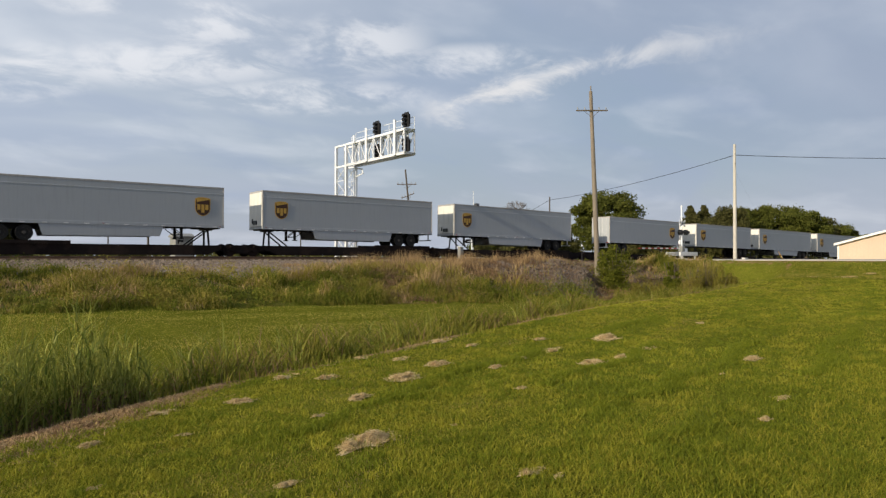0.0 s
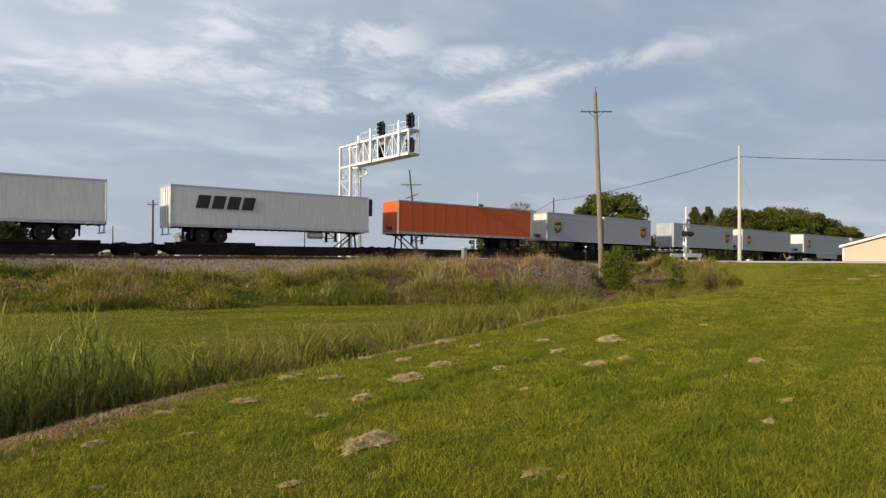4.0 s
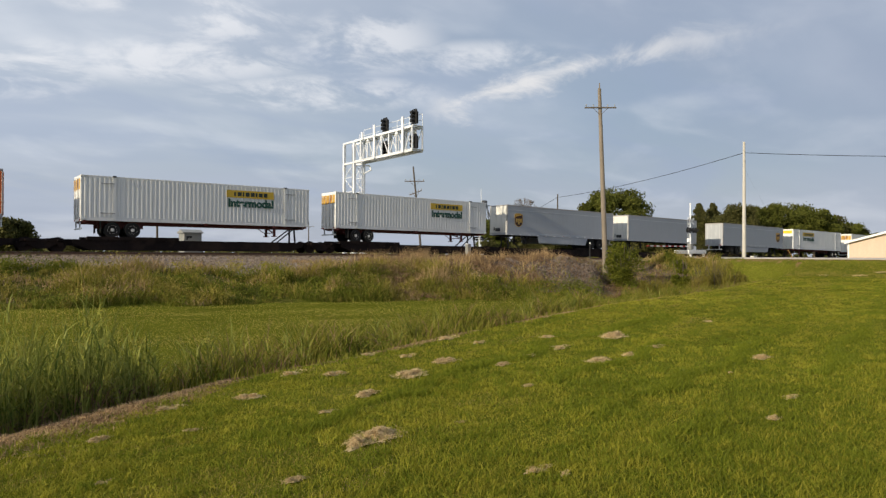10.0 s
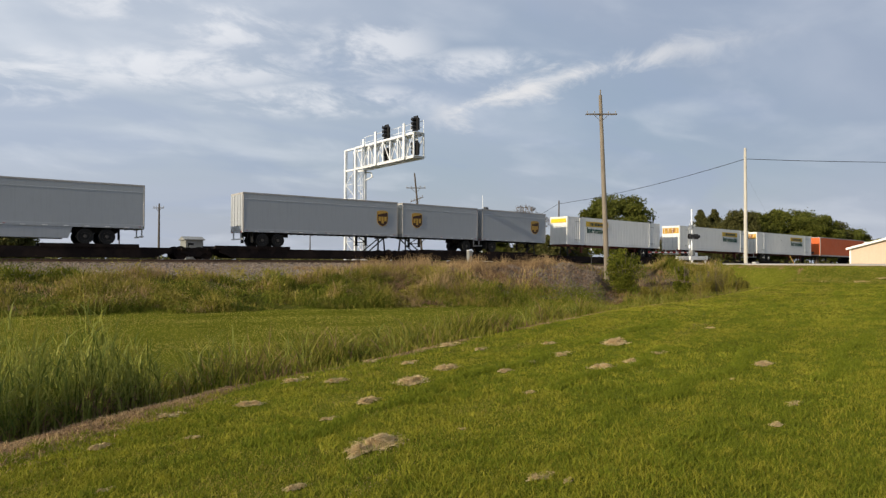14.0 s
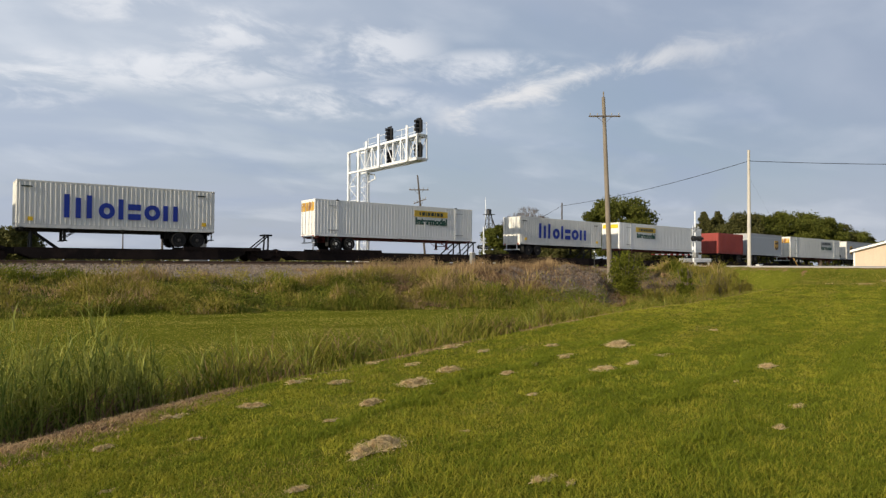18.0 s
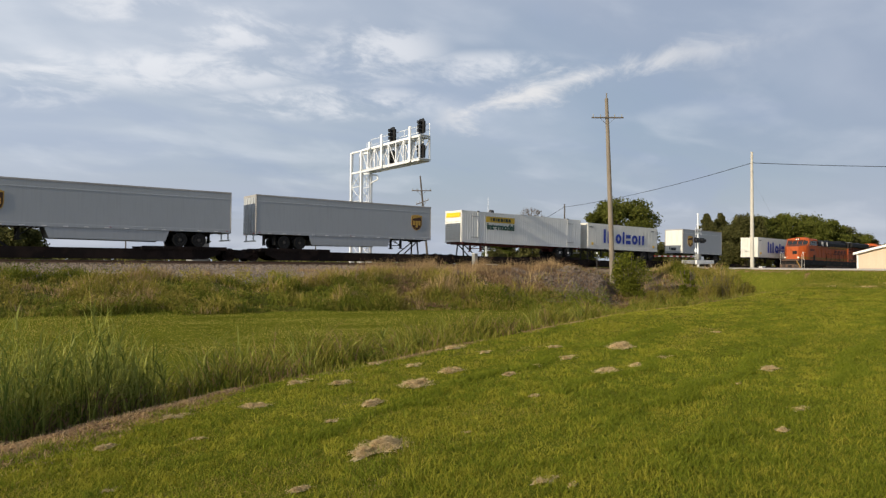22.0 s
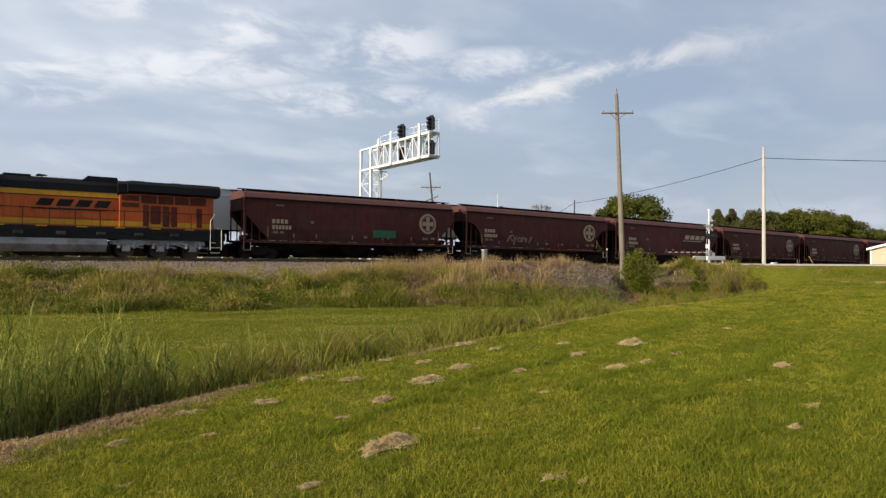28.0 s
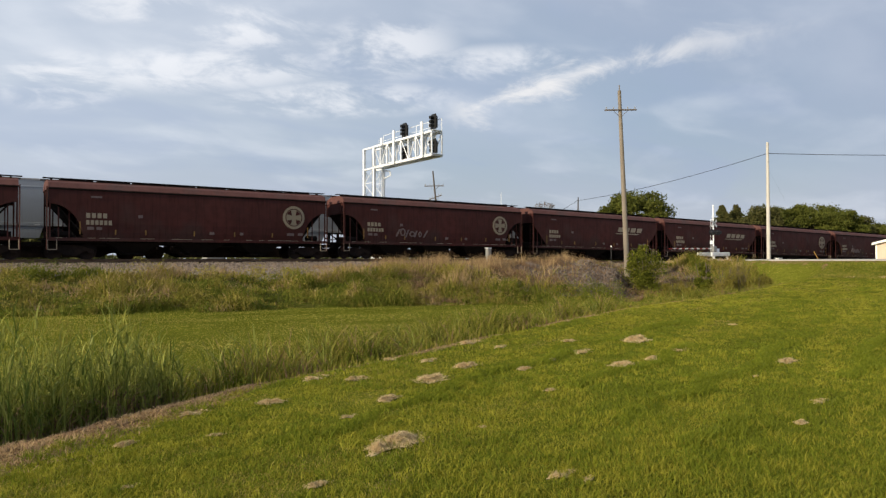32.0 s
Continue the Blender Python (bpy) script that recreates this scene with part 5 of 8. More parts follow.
    part("silencer", Shape().prism([(13.6, 4.4), (13.9, 4.68), (15.5, 4.68), (15.6, 4.4)], "y", -0.8, 0.8), LOCO_BLACK, h)
    part("horn", Shape().tube((11.6, 0.3, 4.42), (11.6, 0.3, 4.62), 0.03, 6).tube((11.4, 0.3, 4.66), (11.9, 0.3, 4.66), 0.07, 8, 0.03).tube((11.3, 0.15, 4.62), (11.8, 0.15, 4.62), 0.06, 8, 0.03), LOCO_BLACK, h)
    # maker's mark: four leaning strokes over a dash
    for sgn, y, rz in ((1, -0.965, 0), (-1, 0.965, 180)):
        P = pose(0, y, 0, 0, 0, rz)
        for k in range(4):
            x = 11.2 * sgn + (k * 1.0 if sgn > 0 else k * 1.0 - 4.1)
            part("mark_stroke", Shape().prism([(x, 2.78), (x + 0.74, 2.78), (x + 0.98, 3.2), (x + 0.24, 3.2)], "y", -0.014, 0), ink, h, at=P)
        x = 11.0 * sgn + (0 if sgn > 0 else -3.6)
        part("mark_dash", Shape().prism([(x, 2.58), (x + 3.6, 2.58), (x + 4.2, 2.66), (x, 2.64)], "y", -0.014, 0), ink, h, at=P)
    # radiator cab with its wide wings
    r = part("radiator_cab", Shape().box(15.6, 21.3, -1.05, 1.05, 1.62, 3.75, 0.02), body, root)
    wing = [(-1.05, 3.74), (1.05, 3.74), (1.5, 3.86), (1.5, 4.3), (1.3, 4.5), (-1.3, 4.5), (-1.5, 4.3), (-1.5, 3.86)]
    part("radiator_wing", Shape().prism(wing, "x", 16.0, 21.6), LOCO_BLACK, r, "wide black radiator roof")
    part("wing_lead", Shape().prism([(-0.96, 3.6), (0.96, 3.6), (1.2, 3.78), (1.2, 4.3), (0.9, 4.5), (-0.9, 4.5), (-1.2, 4.3), (-1.2, 3.78)], "x", 15.5, 16.0), LOCO_BLACK, r)
    for y in (-1.075, 1.055):
        part("low_stripe", Shape().box(15.62, 21.28, y, y + 0.02, 1.72, 2.02), stripe, r)
        for a, b, z0, z1 in ((15.72, 16.7, 3.32, 3.62), (15.72, 16.7, 2.92, 3.18), (16.85, 17.75, 3.18, 3.68), (17.85, 18.75, 3.18, 3.68), (18.85, 19.7, 3.18, 3.68), (19.8, 20.8, 3.18, 3.68), (16.95, 17.3, 1.75, 3.08), (17.4, 18.0, 1.9, 3.05), (18.12, 18.5, 1.75, 3.05), (18.62, 19.0, 1.75, 3.02), (20.2, 20.55, 1.75, 3.0)):
            g = part("grille", Shape().box(a, b, y - 0.01, y + 0.03, z0, z1), GRILLE, r, "dark air grille")
            lou = Shape()
            for q in range(int((z1 - z0) / 0.11)):
                lou.box(a + 0.03, b - 0.03, y - 0.024, y + 0.044, z0 + 0.03 + 0.11 * q, z0 + 0.07 + 0.11 * q)
            part("louvre", lou, GRILLE, g)
    for a, b in ((16.2, 17.0), (18.6, 19.2)):
        part("roof_vent", Shape().box(a, b, -1.1, 1.1, 4.5, 4.56, 0.02), LOCO_GREY, r, "pale roof vent")
    part("roof_hatch", Shape().box(19.6, 21.2, -0.9, 0.9, 4.5, 4.56, 0.02), LOCO_BLACK, r)
    # steps and rails
    for x in (0.95, 21.35):
        for y in (-1.42, 1.2):
            for k in range(4):
                part("step", Shape().box(x - 0.3, x + 0.3, y, y + 0.22, 0.32 + 0.33 * k, 0.36 + 0.33 * k), HANDRAIL, root)
            yy = -1.46 if y < 0 else 1.46
            part("grab_iron", Shape().path([(x - 0.36, yy, 0.5), (x - 0.36, yy, 2.2), (x - 0.1, yy, 2.65)], 0.024, 6).path([(x + 0.36, yy, 0.5), (x + 0.36, yy, 1.7)], 0.024, 6), HANDRAIL, root, "pale grab iron")
    for y in (-1.43, 1.43):
        xs = [7.9 + 1.32 * k for k in range(11)]
        part("side_rail", rail_run([(7.7, y, 1.65), (7.9, y, 2.62), (21.1, y, 2.62), (21.2, y, 1.65)], [((x, y, 1.6), (x, y, 2.62)) for x in xs]), LOCO_BLACK, root)
        part("front_rail", rail_run([(1.2, y * 0.98, 2.62), (2.6, y * 0.98, 2.62)], [((1.2, y * 0.98, 1.62), (1.2, y * 0.98, 2.62))]), HANDRAIL, root)
    for k in range(6):
        part("sill_fitting", Shape().box(8.0 + 2.1 * k, 8.5 + 2.1 * k, -1.52, -1.44, 1.24, 1.36, 0.02), LOCO_DIRT, root)
    # the deck and all above it ride on high trucks
    raised = set()
    for ob in root.children_recursive:
        me = ob.data
        if me is LW or me.name.startswith(("words", "Text")) or ob.name.startswith("road_number") or me.name in raised:
            continue
        raised.add(me.name)
        for v in me.vertices:
            v.co.z += 0.2 * min(1.0, max(0.0, (v.co.z - 1.15) / 0.3))
    return root


HOP_RED = mat("hopper_brown", (0.060, 0.0165, 0.0135), 0.7, vary=0.35, scale=0.7, streaks=0.6, second=(0.058, 0.025, 0.021), spec=0.2)
# paler, pinker than the sides: skylight on the upturned roof put into its colour
HOP_ROOF_SKYLIT = mat("hopper_roof_skylit", (0.115, 0.050, 0.043), 0.75, vary=0.3, scale=0.8, streaks=0.4, second=(0.09, 0.05, 0.045), spec=0.2)
HOP_YELLOW = mat("reflector_yellow", (0.22, 0.12, 0.03), 0.6, vary=0.25, scale=3)
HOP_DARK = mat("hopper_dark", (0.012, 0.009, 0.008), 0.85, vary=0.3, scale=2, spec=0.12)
HOP_TAN = mat("emblem_tan", (0.27, 0.22, 0.15), 0.6, vary=0.15, scale=3)
HOP_GREEN = mat("patch_green", (0.012, 0.10, 0.055), 0.6, vary=0.2, scale=2)
HOP_WHITE = mat("stencil_white", (0.29, 0.235, 0.17), 0.6, vary=0.15, scale=3)
SCRAWL = mat("scrawl_grey", (0.14, 0.10, 0.095), 0.6, vary=0.2)


def hash_of(word):
    """A small fixed number for a word."""
    return sum(ord(c) * (i + 3) for i, c in enumerate(word))


def arc_ring(cx, cz, r0, r1, n=28):
    sh = Shape()
    vs = [(cx + r * math.cos(2 * math.pi * i / n), y, cz + r * math.sin(2 * math.pi * i / n)) for i in range(n) for r, y in ((r1, -0.02), (r1, 0.0), (r0, 0.0), (r0, -0.02))]
    sh.add(vs, [(4 * i + j, 4 * i + (j + 1) % 4, 4 * ((i + 1) % n) + (j + 1) % 4, 4 * ((i + 1) % n) + j) for i in range(n) for j in range(4)])
    return sh


HOP_Z = [(1.25, 1.44), (1.6, 1.50), (2.1, 1.545), (2.8, 1.56), (3.4, 1.55), (3.8, 1.53), (4.1, 1.50)]


def hop_half(z):
    return float(np.interp(z, [p[0] for p in HOP_Z], [p[1] for p in HOP_Z]))


def hopper_end_sheet(xe, s, side, straight=False):
    """The side sheet past the hoppers, cut away in a quarter ellipse over the truck."""
    sh = Shape()
    cols, rows = 9, 7
    for k in range(cols + 1):
        d = 0.75 + (2.55 - 0.75) * k / cols
        low = 1.25 + 1.95 * math.sqrt(max(0.0, 1 - ((d - 0.75) / 1.72) ** 2)) if d < 2.47 else 1.25
        if straight:
            low = 1.25 + 1.75 * max(0.0, 1 - (d - 0.75) / 1.72)
        for j in range(rows + 1):
            z = low + (4.1 - low) * j / rows
            for off in (0.0, 0.05):
                sh.v.append((xe + s * d, side * (hop_half(z) - off), z))
    w = 2 * (rows + 1)
    for k in range(cols):
        for j in range(rows):
            a, b, c, d = k * w + 2 * j, (k + 1) * w + 2 * j, (k + 1) * w + 2 * j + 2, k * w + 2 * j + 2
            sh.f += [(a, b, c, d), (d + 1, c + 1, b + 1, a + 1)]
        a, b = k * w, (k + 1) * w
        sh.f.append((a, a + 1, b + 1, b))
    return sh


def make_hopper(style):
    """A covered grain hopper; front coupler at x = 0, rear at 18.8, rail at z = 0."""
    label = {"scrawled": "dark red-brown covered hopper with grey painted scrawls", "ring": "dark red-brown covered hopper with a tan ring emblem", "dash": "dark red-brown covered hopper with a pale slanted mark", "patch": "dark red-brown covered hopper with a green patch and ring emblem"}[style]
    root = thing("hopper_car", label, "rail car", "hopper cars of the grain train")
    H = 1.56
    # rounded sides between the end bays
    ring = [(-b, a) for a, b in HOP_Z] + [(-1.3, 4.42), (-0.7, 4.62), (0.7, 4.62), (1.3, 4.42)] + [(b, a) for a, b in reversed(HOP_Z)]
    b = part("body", Shape().prism(ring, "x", 2.5, 16.3), HOP_RED, root)
    for s, xe in ((1, 0.0), (-1, 18.8)):
        for side in (-1, 1):
            part("side_sheet", hopper_end_sheet(xe, s, side, style in ("patch", "dash")), HOP_RED, b, "curved side sheet cut away over the truck")
    eave = [(-1.5, 4.1), (-1.53, 4.14), (-1.3, 4.44), (-0.7, 4.64), (0.7, 4.64), (1.3, 4.44), (1.53, 4.14), (1.5, 4.1)]
    part("roof", Shape().prism(eave, "x", 0.72, 18.08), HOP_ROOF_SKYLIT, b, "weathered roof sheet, coloured paler as if lit by the sky")
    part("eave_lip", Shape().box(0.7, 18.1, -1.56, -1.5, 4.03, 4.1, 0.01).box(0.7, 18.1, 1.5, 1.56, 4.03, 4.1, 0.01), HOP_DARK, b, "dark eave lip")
    run = Shape()
    for y in (-0.85, 0.45):
        run.box(0.5, 18.3, y, y + 0.4, 4.72, 4.76)
        for k in range(9):
            run.box(0.9 + 2.1 * k, 0.98 + 2.1 * k, y, y + 0.4, 4.6, 4.72)
    part("running_board", run, HOP_DARK, b)
    for k in range(8):
        part("roof_hatch", Shape().box(1.4 + 2.02 * k, 3.2 + 2.02 * k, -0.32, 0.32, 4.62, 4.8, 0.05), HOP_DARK, b)
    sill = Shape()
    for y in (-1.5, 1.42):
        sill.box(0.7, 18.1, y, y + 0.08, 1.06, 1.25)
    part("side_sill", sill, HOP_RED, root)
    worn = Shape()
    rr = random.Random(hash_of(style))
    for k in range(26):
        x = rr.uniform(1.0, 17.5)
        worn.box(x, x + rr.uniform(0.15, 0.7), -1.506, -1.5, 1.22, 1.246)
    tagged(part("sill_wear", worn, HOP_WHITE, root, "scraped pale patches along the sill"), kind="stuff")
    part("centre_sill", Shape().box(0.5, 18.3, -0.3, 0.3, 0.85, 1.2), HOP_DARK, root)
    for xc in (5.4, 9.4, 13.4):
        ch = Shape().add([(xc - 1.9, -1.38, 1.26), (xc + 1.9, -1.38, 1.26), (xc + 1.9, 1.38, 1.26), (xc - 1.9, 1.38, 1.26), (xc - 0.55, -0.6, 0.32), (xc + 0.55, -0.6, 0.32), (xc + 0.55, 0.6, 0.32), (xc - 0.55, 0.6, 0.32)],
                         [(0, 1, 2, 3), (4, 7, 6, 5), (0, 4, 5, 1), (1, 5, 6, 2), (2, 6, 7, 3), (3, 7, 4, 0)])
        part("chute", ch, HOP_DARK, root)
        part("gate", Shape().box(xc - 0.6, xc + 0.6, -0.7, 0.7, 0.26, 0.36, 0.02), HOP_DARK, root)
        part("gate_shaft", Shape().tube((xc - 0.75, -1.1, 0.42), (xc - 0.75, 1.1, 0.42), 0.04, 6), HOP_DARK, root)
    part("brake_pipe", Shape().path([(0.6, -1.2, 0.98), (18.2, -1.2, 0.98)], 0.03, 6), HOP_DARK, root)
    for s, xe in ((1, 0.0), (-1, 18.8)):
        X = lambda d: xe + s * d
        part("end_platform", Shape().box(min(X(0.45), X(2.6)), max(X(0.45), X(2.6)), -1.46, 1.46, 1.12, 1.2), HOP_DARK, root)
        for y in (-1.5, 1.44):
            part("end_post", Shape().box(min(X(0.75), X(0.84)), max(X(0.75), X(0.84)), y, y + 0.06, 1.15, 3.4), HOP_RED, root)
            part("slope_brace", Shape().box(min(X(1.2), X(1.27)), max(X(1.2), X(1.27)), y, y + 0.05, 1.15, 3.0), HOP_RED, root)
            part("slope_brace", Shape().box(min(X(1.75), X(1.81)), max(X(1.75), X(1.81)), y, y + 0.05, 1.15, 2.75), HOP_RED, root)
        part("end_wall", Shape().box(min(X(0.8), X(0.9)), max(X(0.8), X(0.9)), -1.44, 1.44, 3.3, 4.12), HOP_RED, root)
        lad = Shape()
        for y in (-1.54, -1.14):
            lad.tube((X(0.66), y, 0.55), (X(0.66), y, 4.2), 0.025, 5)
        for k in range(9):
            lad.tube((X(0.66), -1.54, 0.7 + 0.4 * k), (X(0.66), -1.14, 0.7 + 0.4 * k), 0.018, 5)
        part("ladder", lad, HOP_RED, root)
        part("stirrup", Shape().path([(X(0.7), -1.52, 1.1), (X(0.7), -1.52, 0.55), (X(1.15), -1.52, 0.55), (X(1.15), -1.52, 1.1)], 0.022, 5), HOP_WHITE, root, "pale stirrup step")
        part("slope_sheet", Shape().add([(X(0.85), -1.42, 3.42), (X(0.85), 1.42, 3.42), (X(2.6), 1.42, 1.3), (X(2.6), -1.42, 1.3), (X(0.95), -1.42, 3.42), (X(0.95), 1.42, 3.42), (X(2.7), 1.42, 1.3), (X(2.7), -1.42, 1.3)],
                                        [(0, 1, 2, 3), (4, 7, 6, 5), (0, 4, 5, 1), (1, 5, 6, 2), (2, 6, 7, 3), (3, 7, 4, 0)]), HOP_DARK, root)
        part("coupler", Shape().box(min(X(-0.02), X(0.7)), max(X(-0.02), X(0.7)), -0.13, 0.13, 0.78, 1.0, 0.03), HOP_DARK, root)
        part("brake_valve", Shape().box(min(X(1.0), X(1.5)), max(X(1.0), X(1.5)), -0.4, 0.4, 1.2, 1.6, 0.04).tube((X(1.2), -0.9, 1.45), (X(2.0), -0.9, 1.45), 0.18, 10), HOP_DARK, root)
        truck(root, X(1.95))
    for sgn, y, rz in ((1, -H - 0.002, 0), (-1, H + 0.002, 180)):
        P = pose(9.4, y, 0, 0, 0, rz)
        if style == "dash":
            for k in range(4):
                x = 2.6 + k * 0.95
                part("mark_stroke", Shape().prism([(x, 2.86), (x + 0.72, 2.86), (x + 0.9, 3.3), (x + 0.18, 3.3)], "y", -0.012, 0), HOP_WHITE, b, at=P)
            part("mark_dash", Shape().prism([(2.3, 2.64), (5.5, 2.64), (6.0, 2.74), (2.3, 2.72)], "y", -0.012, 0), HOP_WHITE, b, at=P)
        else:
            e = part("emblem", Shape().lathe([(0.8, -0.012), (0.8, 0.0)], (6.2, 0, 2.86), "y", 28), HOP_TAN, b, "tan round emblem with four dark gaps", at=P)
            part("emblem_ring", arc_ring(6.2, 2.86, 0.56, 0.62), HOP_RED, e)
            for k in range(4):
                q = math.pi / 4 + k * math.pi / 2
                c, d = math.cos(q), math.sin(q)
                part("emblem_gap", Shape().prism([(6.2 + r * c - w * d, 2.86 + r * d + w * c) for r, w in ((0.2, 0.0), (0.5, -0.2), (0.54, 0.0), (0.5, 0.2))], "y", -0.02, 0), HOP_RED, e)
        if rz:
            continue
        for n, w, z, h in ((4, 0.3, 2.42, 0.29), (6, 0.24, 2.02, 0.27)):
            for k in range(n):
                part("stencil", Shape().box(-6.75 + k * w, -6.75 + k * w + w * 0.72, -0.012, 0, z, z + h), HOP_WHITE, b, at=P)
        for a, z, w in ((-6.7, 1.72, 0.36), (-6.2, 1.72, 0.3), (-3.9, 2.5, 0.26), (5.7, 1.58, 0.5), (6.5, 1.6, 0.36), (-6.5, 3.62, 0.6), (0.4, 1.55, 0.3), (2.4, 1.55, 0.22)):
            part("data_panel", Shape().box(a, a + w, -0.012, 0, z, z + (0.1 if w > 0.5 else 0.18)), SCRAWL, b, at=P)
        for a in (-7.1, -5.2, -3.5, -0.6, 2.0, 4.6, 7.2):
            part("reflector", Shape().box(a, a + 0.07, -0.012, 0, 1.45, 1.45 + (0.75 if abs(a) > 7 else 0.3)), HOP_YELLOW, b, "faded yellow reflector strip", at=P)
        if style == "patch":
            part("paint_patch", Shape().box(1.2, 3.2, -0.014, 0, 1.65, 2.2), HOP_GREEN, b, "green painted patch", at=P)
        if style == "scrawled":
            rr = random.Random(5)
            for k in range(7):
                x, z, w, h = -4.3 + k * 0.42, rr.uniform(1.62, 1.75), rr.uniform(0.3, 0.55), rr.uniform(0.4, 0.62)
                part("scrawl", ring_block(x, w, z, z + h, 0.09) if k % 2 else Shape().prism([(x, z), (x + 0.14, z), (x + w, z + h), (x + w - 0.16, z + h)], "y", -0.012, 0), SCRAWL, b, "grey painted scrawl", at=P)
    return root


def place_grain():
    a = make_loco("orange and black diesel engine with dirty trucks, leading", LOCO_DIRT, LOCO_RUSTY, False, True)
    b = make_loco("orange and black diesel engine with silver trucks and tank", LOCO_GREY, LOCO_GREY, True, False)
    for ob, x in ((a, 73.2), (b, 95.6)):
        m = pose(x, NEAR_Y, RAIL)
        ob.matrix_basis = m
        GRAIN.append((ob, m, 11.1))
    made = {}
    order = ["patch", "scrawled", "dash", "ring", "ring", "scrawled", "dash", "dash", "ring", "scrawled", "ring", "dash", "ring", "ring"]
    for k, style in enumerate(order):
        m = pose(118.1 + 18.8 * k, NEAR_Y, RAIL)
        if style in made:
            ob = copy_thing(made[style], m)
        else:
            ob = made[style] = make_hopper(style)
            ob.matrix_basis = m
        GRAIN.append((ob, m, 9.4))


place_grain()

# ---- signals, poles and buildings ----
SIGWHITE = mat("signal_white", (0.80, 0.82, 0.84), 0.4, 0.05, vary=0.08, scale=2)
SIGBLACK = mat("signal_black", (0.012, 0.012, 0.013), 0.5, vary=0.2, scale=3)
LENS = mat("signal_lens", (0.05, 0.01, 0.01), 0.1)
POLEWOOD = mat("pole_wood", (0.22, 0.185, 0.145), 0.85, vary=0.2, scale=3, bump=0.3, streaks=0.35)
PALEWOOD = mat("pole_pale_wood", (0.52, 0.49, 0.43), 0.85, vary=0.12, scale=3, bump=0.2, streaks=0.2)
DARKWOOD = mat("dark_pole_wood", (0.085, 0.07, 0.055), 0.9, vary=0.25, scale=3, bump=0.3)
ARMWOOD = mat("crossarm_wood", (0.11, 0.09, 0.07), 0.9, vary=0.25, scale=4)
PORCELAIN = mat("insulator", (0.30, 0.30, 0.29), 0.25, vary=0.1)
WIRE = mat("wire_black", (0.02, 0.02, 0.02), 0.6)
SIDING = mat("siding_beige", (0.60, 0.46, 0.35), 0.55, vary=0.07, scale=1.5, streaks=0.1)
TRIM = mat("trim_white", (0.78, 0.77, 0.74), 0.5, vary=0.06)
ROOF = mat("roof_metal", (0.42, 0.40, 0.37), 0.45, 0.4, vary=0.12)
HUTGREY = mat("hut_grey", (0.27, 0.27, 0.255), 0.5, 0.2, vary=0.1, scale=1.5, streaks=0.2)
YELLOWGUARD = mat("guard_yellow", (0.52, 0.30, 0.08), 0.65)
DARKSTEEL = mat("dark_steel", (0.085, 0.085, 0.09), 0.6, 0.3, vary=0.2)
REDPAINT = mat("stripe_red", (0.34, 0.03, 0.025), 0.5)


def bar(p, q, w):
    """A square steel bar between two points."""
    return Shape().tube(p, q, w * 0.7, 4)


